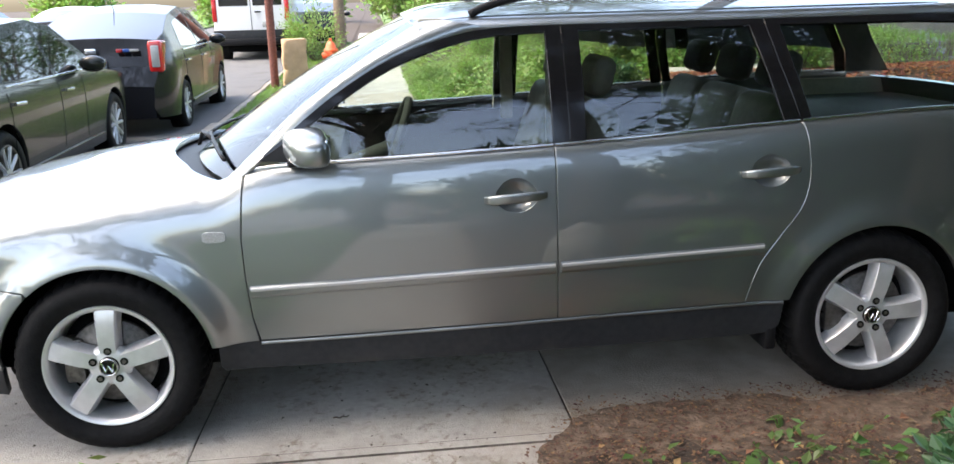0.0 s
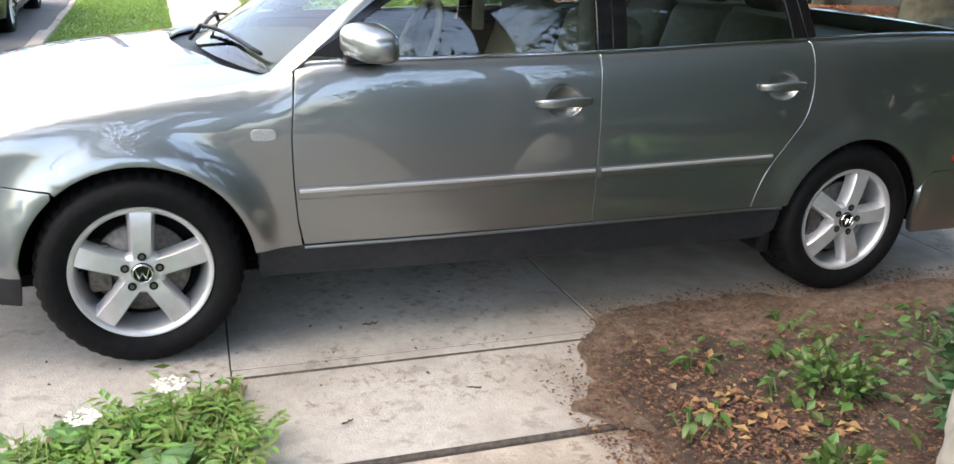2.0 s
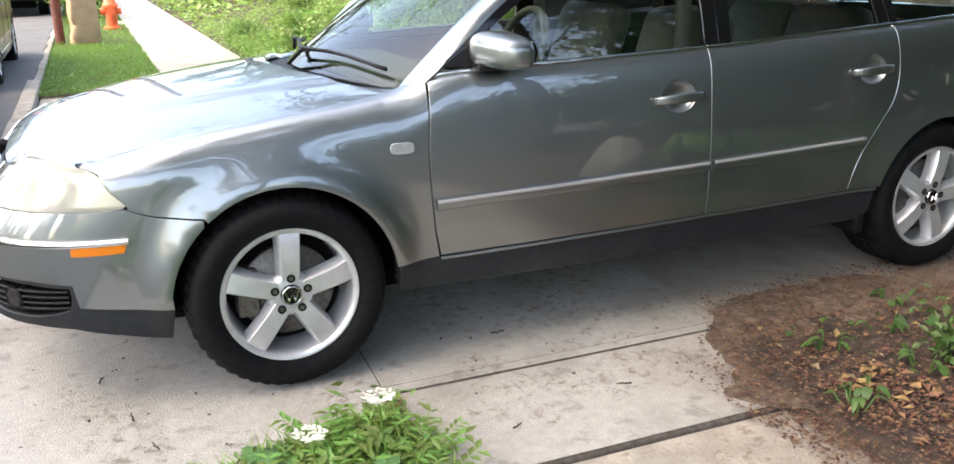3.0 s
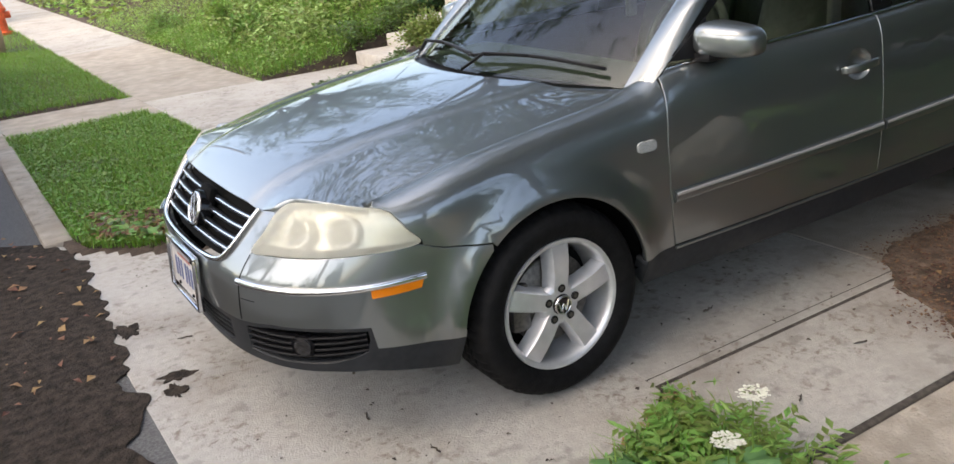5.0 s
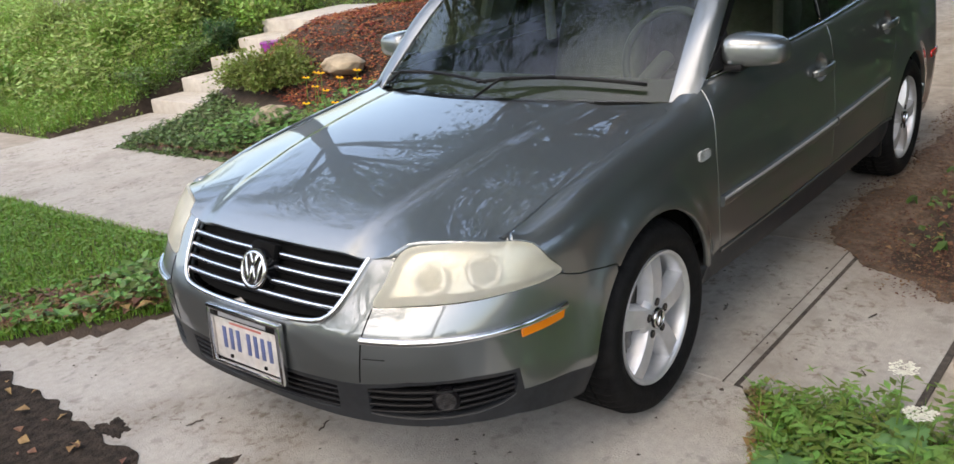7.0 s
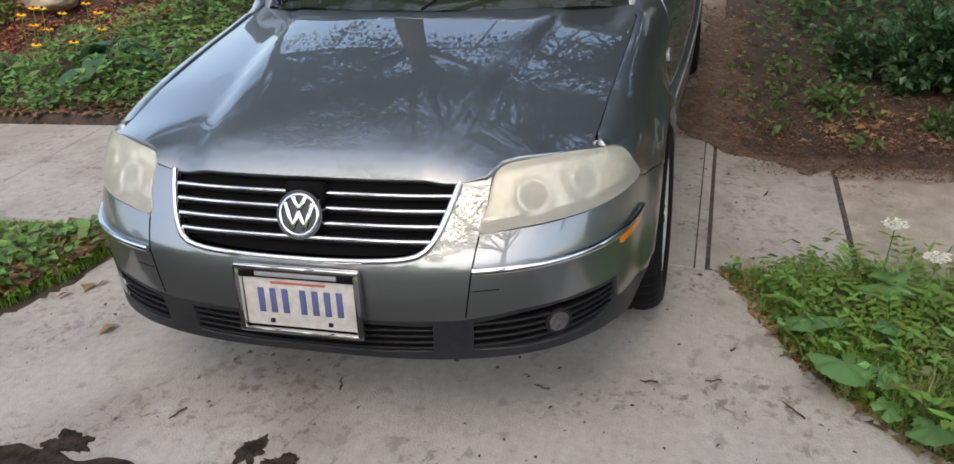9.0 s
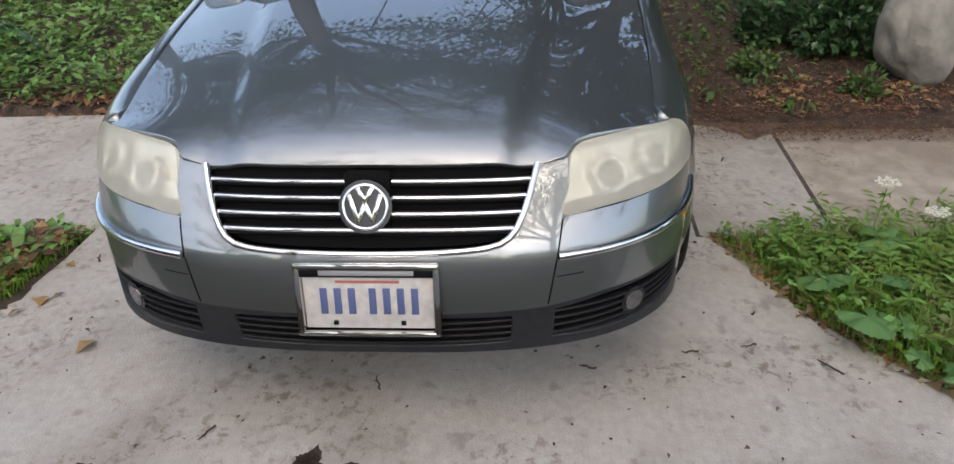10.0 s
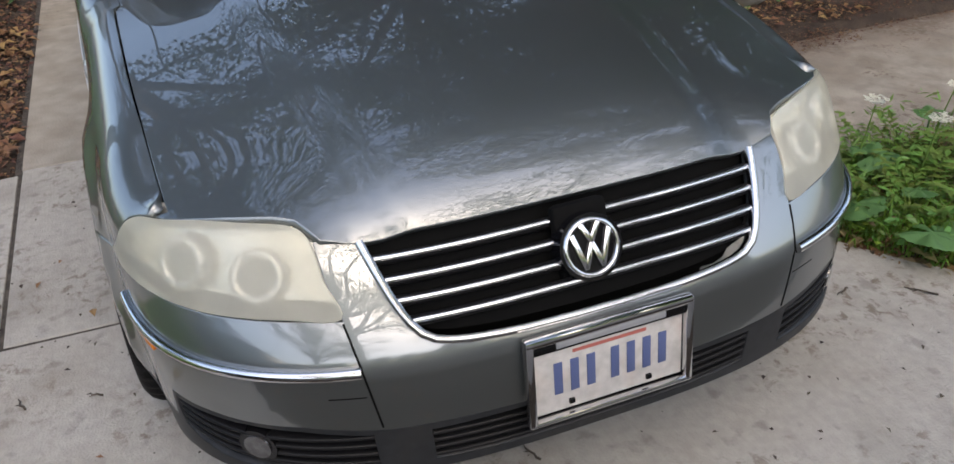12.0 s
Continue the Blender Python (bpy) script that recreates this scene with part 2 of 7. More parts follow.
def box_bm(x0, x1, y0, y1, z0, z1, bevel=0.01, bm=None, segments=2):
    bm = bm or bmesh.new()
    r = bmesh.ops.create_cube(bm, size=1, matrix=pose((x0 + x1) / 2, (y0 + y1) / 2, (z0 + z1) / 2) @ Matrix.Diagonal((x1 - x0, y1 - y0, z1 - z0, 1)))
    if bevel:
        edges = {e for v in r["verts"] for e in v.link_edges}
        bmesh.ops.bevel(bm, geom=list(edges), offset=min(bevel, 0.45 * min(x1 - x0, y1 - y0, z1 - z0)), segments=segments, affect="EDGES", profile=0.5)
    return bm


def cyl_bm(p, q, r0, r1=None, seg=16, bm=None):
    """A capped, tapered cylinder from p to q."""
    bm = bm or bmesh.new()
    p, q = Vector(p), Vector(q)
    turn = (q - p).to_track_quat("Z", "Y").to_matrix().to_4x4()
    bmesh.ops.create_cone(bm, cap_ends=True, segments=seg, radius1=r0, radius2=r0 if r1 is None else r1, depth=(q - p).length, matrix=Matrix.Translation((p + q) / 2) @ turn)
    return bm


def lathe(profile, seg=48, axis="y"):
    """Verts and faces of a profile of (radius, along) turned about the axis."""
    verts, faces, n = [], [], len(profile)
    for k in range(seg):
        a = 2 * math.pi * k / seg
        for r, d in profile:
            verts.append((r * math.cos(a), d, r * math.sin(a)) if axis == "y" else (r * math.cos(a), r * math.sin(a), d))
    for k in range(seg):
        for i in range(n - 1):
            a, b = k * n + i, ((k + 1) % seg) * n + i
            faces.append((a, a + 1, b + 1, b))
    return verts, faces


def sweep(path, section, closed=False, up=(0, 0, 1), scales=None):
    """Verts and faces of a closed section of (side, up) points carried along a path."""
    path = [Vector(p) for p in path]
    verts, faces, n = [], [], len(section)
    for i, p in enumerate(path):
        t = (path[min(i + 1, len(path) - 1)] - path[max(i - 1, 0)]).normalized()
        side = t.cross(Vector(up)).normalized()
        top = side.cross(t).normalized()
        k = scales[i] if scales else 1.0
        verts += [p + side * a * k + top * b * k for a, b in section]
    for i in range(len(path) - 1):
        for j in range(n):
            a, b = i * n + j, i * n + (j + 1) % n
            faces.append((a, b, b + n, a + n))
    faces += [tuple(range(n - 1, -1, -1)), tuple(range((len(path) - 1) * n, len(path) * n))]
    return verts, faces


def rounded(w, h, r=0.3, n=4):
    """A rounded rectangle section, w by h."""
    pts, r = [], r * min(w, h)
    for cx, cy, a0 in ((w / 2 - r, h / 2 - r, 0), (-w / 2 + r, h / 2 - r, 90), (-w / 2 + r, -h / 2 + r, 180), (w / 2 - r, -h / 2 + r, 270)):
        pts += [(cx + r * math.cos(radians(a0 + 90 * k / n)), cy + r * math.sin(radians(a0 + 90 * k / n))) for k in range(n + 1)]
    return pts


def inside(pts, poly):
    x, y = pts[:, 0], pts[:, 1]
    hit = np.zeros(len(pts), bool)
    for (x0, y0), (x1, y1) in zip(poly, np.roll(poly, -1, 0)):
        cross = ((y0 > y) != (y1 > y)) & (x < (x1 - x0) * (y - y0) / (y1 - y0 + 1e-12) + x0)
        hit ^= cross
    return hit


def densify(poly, step):
    out = []
    for p, q in zip(poly, np.roll(poly, -1, 0)):
        n = max(1, int(np.ceil(np.hypot(*(q - p)) / step)))
        out += [p + (q - p) * k / n for k in range(n)]
    return np.array(out)


def smooth_loop(pts, closed=True, per=6):
    """Catmull-Rom through 2D points."""
    p = np.array(pts, float)
    out, n = [], len(p)
    for i in range(n if closed else n - 1):
        a, b, c, d = (p[j % n] if closed else p[min(max(j, 0), n - 1)] for j in (i - 1, i, i + 1, i + 2))
        for k in range(per):
            t = k / per
            out.append(0.5 * (2 * b + (c - a) * t + (2 * a - 5 * b + 4 * c - d) * t * t + (3 * b - a - 3 * c + d) * t**3))
    if not closed:
        out.append(p[-1])
    return np.array(out)


def panel(name, outline, f, mat, parent, step=0.03, depth=0.012, flip=False, label="", holes=(), lift=0.0, rim=0.003):
    """A curved sheet: the outline is cut out of the surface f(u, w), its edges turned in by depth. flip: on the car's other side."""
    from mathutils.geometry import delaunay_2d_cdt
    loops = [densify(np.array(o, float), step) for o in (outline, *holes)]
    lo, hi = loops[0].min(0), loops[0].max(0)
    grid = np.stack(np.meshgrid(np.arange(lo[0], hi[0], step), np.arange(lo[1], hi[1], step)), -1).reshape(-1, 2)
    keep = inside(grid, loops[0])
    for h in loops[1:]:
        keep &= ~inside(grid, h)
    grid = grid[keep]
    edge_pts = np.concatenate(loops)
    if len(grid):
        near = np.min(np.hypot(grid[:, None, 0] - edge_pts[None, :, 0], grid[:, None, 1] - edge_pts[None, :, 1]), 1)
        grid = grid[near > 0.45 * step]
    edges, at = [], 0
    for lp in loops:
        edges += [(at + i, at + (i + 1) % len(lp)) for i in range(len(lp))]
        at += len(lp)
    pts = np.concatenate([edge_pts, grid])
    co, _, tris, *_ = delaunay_2d_cdt([Vector(p) for p in pts], edges, [], 0, 1e-7)
    uv = np.array([tuple(c) for c in co])
    tris = np.array([t for t in tris if len(t) == 3])
    mid = uv[tris].mean(1)
    good = inside(mid, loops[0])
    for h in loops[1:]:
        good &= ~inside(mid, h)
    tris = tris[good]
    e = 2e-3
    P = f(uv[:, 0], uv[:, 1])
    N = np.cross(f(uv[:, 0] + e, uv[:, 1]) - f(uv[:, 0] - e, uv[:, 1]), f(uv[:, 0], uv[:, 1] + e) - f(uv[:, 0], uv[:, 1] - e))
    N /= np.linalg.norm(N, axis=1)[:, None] + 1e-12
    a, b, c = uv[tris[:, 0]], uv[tris[:, 1]], uv[tris[:, 2]]
    area = (b[:, 0] - a[:, 0]) * (c[:, 1] - a[:, 1]) - (b[:, 1] - a[:, 1]) * (c[:, 0] - a[:, 0])
    tris[area < 0] = tris[area < 0][:, ::-1]
    P = P + N * lift
    count = {}
    for t in tris:
        for i, j in ((t[0], t[1]), (t[1], t[2]), (t[2], t[0])):
            count[(i, j)] = count.get((i, j), 0) + 1
    border = [(i, j) for (i, j) in count if (j, i) not in count]
    verts, normals, faces = list(P), list(N), [tuple(t) for t in tris]
    if depth:
        out = {}
        for i, j in border:
            d = P[j] - P[i]
            s = np.cross(d, N[i])
            s /= np.linalg.norm(s) + 1e-12
            for k in (i, j):
                out[k] = out.get(k, 0) + s
        ids = {}
        for k, s in out.items():
            s = s / (np.linalg.norm(s) + 1e-12)
            ids[k] = len(verts)
            verts += [P[k] + s * rim * 0.6 - N[k] * rim * 0.6, P[k] + s * rim * 0.6 - N[k] * depth]
            normals += [s * 0.8 + N[k] * 0.6, s]
        for i, j in border:
            a, b = ids[i], ids[j]
            faces += [(j, i, a, b), (b, a, a + 1, b + 1)]
    verts, normals = np.array(verts), np.array(normals)
    if flip:
        verts, normals = verts * (1, -1, 1), normals * (1, -1, 1)
        faces = [t[::-1] for t in faces]
    return mesh_object(name, verts, faces, mat, parent, label, normals)


def empty(name, m=None):
    ob = new(name)
    ob.empty_display_size = 0.1
    if m is not None:
        ob.matrix_world = m
    return ob


# ---- the station wagon: its nose points to -x, the driver's side to -y ----
XC, XR, LF, LR = -0.20, 3.22, 1.08, 1.0
UC = XC - LF
NOSE = 0.64
W = curve((-0.3, 0.806), (-0.2, 0.81), (0.0, 0.814), (0.4, 0.82), (0.9, 0.842), (1.5, 0.857), (2.2, 0.858), (2.7, 0.848), (3.22, 0.822), (3.8, 0.80))
A_FRONT = curve((0.12, 0.62), (0.17, 0.655), (0.22, 0.69), (0.33, 0.702), (0.45, 0.71), (0.53, 0.708), (0.57, 0.69), (0.61, 0.662), (0.66, 0.622), (0.71, 0.578), (0.75, 0.53), (0.85, 0.45))
A_REAR = curve((0.15, 0.48), (0.3, 0.53), (0.52, 0.53), (0.6, 0.47), (1.0, 0.42), (1.1, 0.40))
SIDE_IN = curve((0.14, 0.07), (0.22, 0.035), (0.35, 0.012), (0.48, 0.002), (0.58, 0.0), (0.7, 0.004), (0.82, 0.014), (0.95, 0.03), (1.1, 0.05))
SHOULDER_Z = curve((-0.8, 0.735), (-0.68, 0.749), (-0.55, 0.758), (-0.3, 0.806), (0.0, 0.848), (0.3, 0.884), (0.40, 0.904), (0.46, 0.924), (0.5, 0.938), (0.6, 0.950), (1.0, 0.966), (1.55, 0.986), (2.4, 1.03), (3.0, 1.052), (3.8, 1.05))
SHOULDER_H = curve((-0.8, 0.02), (-0.62, 0.04), (-0.5, 0.08), (-0.3, 0.12), (0.0, 0.145), (0.35, 0.148), (0.6, 0.132), (1.0, 0.118), (2.4, 0.105), (3.8, 0.1))
SEAM_Y = curve((-0.8, 0.62), (-0.6, 0.685), (-0.54, 0.692), (-0.3, 0.702), (0.0, 0.711), (0.3, 0.714), (0.42, 0.695))
SHOULDER_D = curve((0.3, 0.1), (0.34, 0.1), (0.41, 0.1), (0.48, 0.078), (0.53, 0.058), (0.62, 0.04), (0.8, 0.03), (3.8, 0.03))


def plan(u, z):
    """The outline seen from above at height z: u runs from the nose along the driver's side to the tail."""
    u = np.asarray(u, float)
    th = np.clip((u - UC) / LF, -1, 1) * math.pi / 2
    s, c = np.sign(th) * np.abs(np.sin(th)) ** NOSE, np.abs(np.cos(th)) ** NOSE
    x = np.where(u < XC, XC - A_FRONT(z) * c, u)
    y = np.where(u < XC, W(XC) * s, W(u))
    ph = np.clip((u - XR) / LR, 0, 1) * math.pi / 2
    x = np.where(u > XR, XR + A_REAR(z) * np.sin(ph) ** 0.7, x)
    y = np.where(u > XR, W(XR) * np.abs(np.cos(ph)) ** 0.7, y)
    return x, y


def skin(u, w):
    """The car's outer skin on the driver's side: w is the height up to the shoulder and bends inwards over it."""
    u, w = np.broadcast_arrays(np.asarray(u, float), np.asarray(w, float))
    x0, y0 = plan(u, 0.7)
    zb, h = SHOULDER_Z(x0), SHOULDER_H(x0)
    D = np.where(x0 < 0.34, np.clip(np.abs(y0) - SIDE_IN(zb) * np.clip((x0 + 0.75) / 0.5, 0, 1) - SEAM_Y(x0), 0.0, 0.3), SHOULDER_D(x0))
    near = np.clip((x0 + 0.66) / 0.14, 0, 1)
    near = near * near * (3 - 2 * near)
    ph = np.clip((w - (zb - h)) / (1.3 * h), 0, 1) * math.pi / 2
    z = np.where(w < zb - h, w, zb - h + h * np.sin(ph) ** 0.92)
    z = w + (z - w) * near
    d = D * near * (1 - np.cos(ph) ** 0.92)
    x, y = plan(u, z)
    e = 1e-3
    xa, ya = plan(u - e, z)
    xb, yb = plan(u + e, z)
    nx, ny = -(yb - ya), (xb - xa)
    n = np.hypot(nx, ny) + 1e-12
    nx, ny = nx / n, ny / n
    side = np.clip((x + 0.75) / 0.5, 0, 1)
    inset = SIDE_IN(z) * side
    for ax, flare in ((0.0, 0.036), (2.703, 0.016)):
        r = np.hypot(x - ax, z - 0.308)
        inset = inset - flare * np.exp(-((np.maximum(r - 0.352, 0) / 0.065) ** 2)) * np.clip((z - 0.2) / 0.15, 0, 1) * np.where(u < 3.2, 1, 0)
    return np.stack([x - nx * inset, -(y - ny * inset - d * np.sign(y)), z], -1)


def uy(y):
    return UC + LF * 2 / math.pi * math.asin(min(1, abs(y) / 0.81) ** (1 / NOSE)) * (1 if y > 0 else -1)


def ux(x, z):
    if x >= XC:
        return x
    return XC - LF + LF * 2 / math.pi * math.acos(min(1, (XC - x) / float(A_FRONT(z))) ** (1 / NOSE))


def top(x):
    """w of the shoulder's inner edge."""
    x0 = float(plan(x, 0.7)[0])
    return float(SHOULDER_Z(x0) + 0.3 * SHOULDER_H(x0))


def arch(cx, a0, a1, r=0.35, n=24):
    return [(cx + r * math.cos(radians(a0 + (a1 - a0) * k / n)), 0.308 + r * math.sin(radians(a0 + (a1 - a0) * k / n))) for k in range(n + 1)]


def on_skin(pts, lift=0.0, fn=None):
    """Places on the skin for (u, w) points, lifted off it."""
    fn = fn or skin
    u, w = np.array(pts, float).T
    e = 2e-3
    n = np.cross(fn(u + e, w) - fn(u - e, w), fn(u, w + e) - fn(u, w - e))
    n /= np.linalg.norm(n, axis=1)[:, None]
    return fn(u, w) + n * lift, n


def strip(name, pts, width, height, mat, parent, flip=False, label="", lift=0.0, fn=None, r=0.45):
    """A moulding that follows (u, w) points on the skin."""
    pts = np.array(pts, float)
    n = max(2, int(np.hypot(*np.diff(pts, axis=0).T).sum() / 0.02))
    d = np.r_[0, np.cumsum(np.hypot(*np.diff(pts, axis=0).T))]
    q = np.stack([np.interp(np.linspace(0, d[-1], n), d, pts[:, k]) for k in (0, 1)], 1)
    P, N = on_skin(q, lift, fn)
    sec = rounded(width, height, r, 3)
    verts, faces, m = [], [], len(sec)
    for i in range(n):
        t = P[min(i + 1, n - 1)] - P[max(i - 1, 0)]
        t /= np.linalg.norm(t)
        s = np.cross(N[i], t)
        verts += [P[i] + s * a + N[i] * b for a, b in sec]
    for i in range(n - 1):
        faces += [(i * m + j, i * m + (j + 1) % m, (i + 1) * m + (j + 1) % m, (i + 1) * m + j) for j in range(m)]
    faces += [tuple(range(m - 1, -1, -1)), tuple(range((n - 1) * m, n * m))]
    verts = np.array(verts)
    if flip:
        verts = verts * (1, -1, 1)
        faces = [t[::-1] for t in faces]
    ob = mesh_object(name, verts, faces, mat, parent, label)
    ob.data.set_sharp_from_angle(angle=radians(40))
    return ob


def both(pts):
    """A left outline from the middle outwards, closed over the car's middle."""
    return [*pts, *[(2 * UC - u, w) for u, w in reversed(pts)]]


# hood
HOOD_MID = curve((-0.85, 0.715), (-0.78, 0.745), (-0.7, 0.778), (-0.55, 0.824), (-0.3, 0.874), (0.0, 0.914), (0.2, 0.934), (0.5, 0.95))


def nose_x(y):
    y = np.abs(np.asarray(y, float))
    return XC - 0.577 * (1 - np.clip(y / 0.81, 0, 1) ** (2 / NOSE)) ** (NOSE / 2)


def hood_skin(x, y):
    x, y = np.broadcast_arrays(np.asarray(x, float), np.asarray(y, float))
    zc, zb, ys = HOOD_MID(x), SHOULDER_Z(np.minimum(x, 0.44)), SEAM_Y(x)
    q = np.abs(y) / ys
    z = zc - (zc - zb) * q**2.3
    crease = 0.33 + 0.17 * np.clip((x + 0.75) / 1.2, 0, 1)
    z = z + 0.012 / (1 + np.exp((np.abs(y) - crease) / 0.012)) - 0.006
    z = z - 0.032 * np.exp(-np.clip(x - nose_x(y), 0, 1) / 0.06) * np.clip((0.52 - np.abs(y)) / 0.12, 0, 1)
    return np.stack([x, y, z], -1)


# greenhouse


def cabin_skin(x, w):
    """The side of the cabin: windows and pillars up to 1.385 m, then over the roof's edge."""
    x, w = np.broadcast_arrays(np.asarray(x, float), np.asarray(w, float))
    zt = 1.375
    base = W(x) - 0.058 - 0.10 * np.clip((x - 2.6) / 1.1, 0, 1) ** 2 - 0.05 * np.clip((1.0 - x) / 0.6, 0, 1) ** 2 * 0.3
    ph = np.clip((w - zt) / 0.075, 0, 1) * math.pi / 2
    z = np.where(w < zt, w, zt + 0.04 * np.sin(ph) * (1 - 0.72 * np.exp(-np.clip(x - 1.09, 0, 9) / 0.09)))
    k = np.clip((z - 0.95) / (zt - 0.95), 0, 1.2)
    y = base - 0.165 * k + 0.022 * np.sin(np.clip(k, 0, 1) * math.pi)
    y = y - np.where(w > zt, 0.075 * (1 - np.cos(ph)), 0)
    return np.stack([x, -y, z], -1)


def roof_skin(x, q):
    x, q = np.broadcast_arrays(np.asarray(x, float), np.asarray(q, float))
    edge = -cabin_skin(x, np.full(x.shape, 1.45))[..., 1] + 0.004
    crown = 0.048 - 0.05 * np.clip((1.25 - x) / 0.4, 0, 1) ** 2 * 0.6
    z = 1.417 + crown * (1 - q**2) - 0.05 * np.clip((x - 2.9) / 0.75, 0, 1) ** 2 - 0.02 * np.clip((1.25 - x) / 0.35, 0, 1) ** 2 - 0.029 * np.exp(-np.clip(x - 1.055 - 0.035 * q * q, 0, 9) / 0.09)
    return np.stack([x, q * edge, z], -1)


def screen_skin(t, y):
    """The windscreen: t from its foot to its head."""
    t, y = np.broadcast_arrays(np.asarray(t, float), np.asarray(y, float))
    half = 0.69 - 0.11 * t
    q = y / half
    x = 0.23 + q**2 * (0.20 * np.clip(1 - t, 0, 2) ** 1.1 + 0.03 * t) + t * 0.835
    z = 0.915 + 0.50 * t - 0.02 * q**2 * (1 - t) - 0.03 * q**2 * t + 0.03 * np.sin(t * math.pi)
    return np.stack([x, y, z], -1)


def wheel(cx, y_face, spin, flip):
    """An alloy wheel with its tyre; the face looks to -y, or +y when flipped."""
    hub = empty("wheel", pose(cx, y_face, 0.312))
    k = -1 if flip else 1
    def turned(pts):
        return [(x, y * k, z) for x, y, z in pts]
    tyre = [(0.205, 0.012), (0.214, -0.004), (0.232, -0.018), (0.255, -0.026), (0.278, -0.024), (0.296, -0.012), (0.306, 0.004), (0.311, 0.018)]
    for i in range(4):
        y0 = 0.03 + i * 0.042
        tyre += [(0.315, y0), (0.315, y0 + 0.03), (0.307, y0 + 0.032), (0.307, y0 + 0.040)]
    tyre += [(0.311, 0.20), (0.30, 0.215), (0.26, 0.225), (0.21, 0.205)]
    v, f = lathe(tyre, 144)
    blocks = []
    for x, y, z in v:
        r, step = math.hypot(x, z), round(math.atan2(z, x) / (2 * math.pi) * 144)
        cut = 1 - 0.007 / r if r > 0.3 and step % 3 == 0 else 1.0
        blocks.append((x * cut, y, z * cut))
    v = blocks
    t = mesh_object("tyre", turned(v), f if not flip else [q[::-1] for q in f], RUBBER, hub, "black rubber tyre with worn sidewall")
    t.data.set_sharp_from_angle(angle=radians(40))
    rim = [(0.212, 0.0), (0.216, -0.006), (0.214, -0.012), (0.208, -0.012), (0.2, -0.006), (0.195, 0.005), (0.19, 0.03), (0.185, 0.08), (0.182, 0.19)]
    v, f = lathe(rim, 72)
    r = mesh_object("rim", turned(v), f if not flip else [q[::-1] for q in f], ALLOY, hub, "silver alloy rim ring")
    r.data.set_sharp_from_angle(angle=radians(45))
    # spokes: flat faces that widen towards the rim
    for i in range(5):
        a = radians(90 + spin + 72 * i)
        c, s = math.cos(a), math.sin(a)
        rows = [(0.028, 0.0285, -0.002), (0.06, 0.0295, -0.006), (0.1, 0.0305, -0.010), (0.15, 0.0325, -0.009), (0.185, 0.0345, -0.004), (0.203, 0.036, 0.001)]
        verts, faces = [], []
        for rad, wid, y in rows:
            for off, dy in ((-wid - 0.009, 0.05), (-wid, 0.005), (-wid + 0.004, 0.0), (wid - 0.004, 0.0), (wid, 0.005), (wid + 0.009, 0.05)):
                verts.append((rad * c - off * s, (y + dy) * k, rad * s + off * c))
        for j in range(len(rows) - 1):
            for m in range(5):
                q = (j * 6 + m, j * 6 + m + 1, (j + 1) * 6 + m + 1, (j + 1) * 6 + m)
                faces.append(q[::-1] if flip else q)
        ob = mesh_object("spoke", verts, faces, ALLOY, hub)
        ob.data.set_sharp_from_angle(angle=radians(30))
    v, f = lathe([(0.0, -0.004), (0.055, -0.004), (0.068, 0.002), (0.074, 0.02)], 40)
    mesh_object("hub", turned(v), f if not flip else [q[::-1] for q in f], ALLOY, hub)
    for i in range(5):
        a = radians(90 + spin + 72 * i)
        p = (0.0535 * math.cos(a), 0, 0.054 * math.sin(a))
        well = part("bolt_well", cyl_bm((p[0], -0.0085 * k, p[2]), (p[0], 0.006 * k, p[2]), 0.0135, seg=20), GLOSS_BLACK, hub)
        part("bolt", cyl_bm((p[0], -0.010 * k, p[2]), (p[0], 0.002 * k, p[2]), 0.008, seg=6), DISC, well)
    v, f = lathe([(0.0, -0.015), (0.025, -0.0145), (0.032, -0.012), (0.034, -0.004)], 32)
    cap = mesh_object("centre_cap", turned(v), f if not flip else [q[::-1] for q in f], GLOSS_BLACK, hub, "black centre cap with chrome ring")
    v, f = lathe([(0.0265, -0.0145), (0.0275, -0.017), (0.0305, -0.0165), (0.032, -0.0125)], 32)
    mesh_object("cap_ring", turned(v), f if not flip else [q[::-1] for q in f], CHROME, cap)
    zig = [(-0.020, 0.015), (-0.010, -0.018), (0.0, 0.006), (0.010, -0.018), (0.020, 0.015)]
    bm = bmesh.new()
    for (x0, z0), (x1, z1) in zip(zig, zig[1:]):
        cyl_bm((x0, -0.0155 * k, z0), (x1, -0.0155 * k, z1), 0.003, seg=6, bm=bm)
    part("cap_badge", bm, CHROME, cap)
    v, f = lathe([(0.02, 0.05), (0.145, 0.05), (0.147, 0.055), (0.147, 0.07), (0.02, 0.075)], 48)
    mesh_object("brake_disc", turned(v), f if not flip else [q[::-1] for q in f], DISC, hub)
    part("brake_caliper", box_bm(-0.16, -0.09, min(0.03 * k, 0.1 * k), max(0.03 * k, 0.1 * k), -0.07, 0.09, 0.015), DISC, hub)
    part("backing_plate", cyl_bm((0, 0.1 * k, 0), (0, 0.19 * k, 0), 0.18, seg=40), UNDER, hub)
    return hub


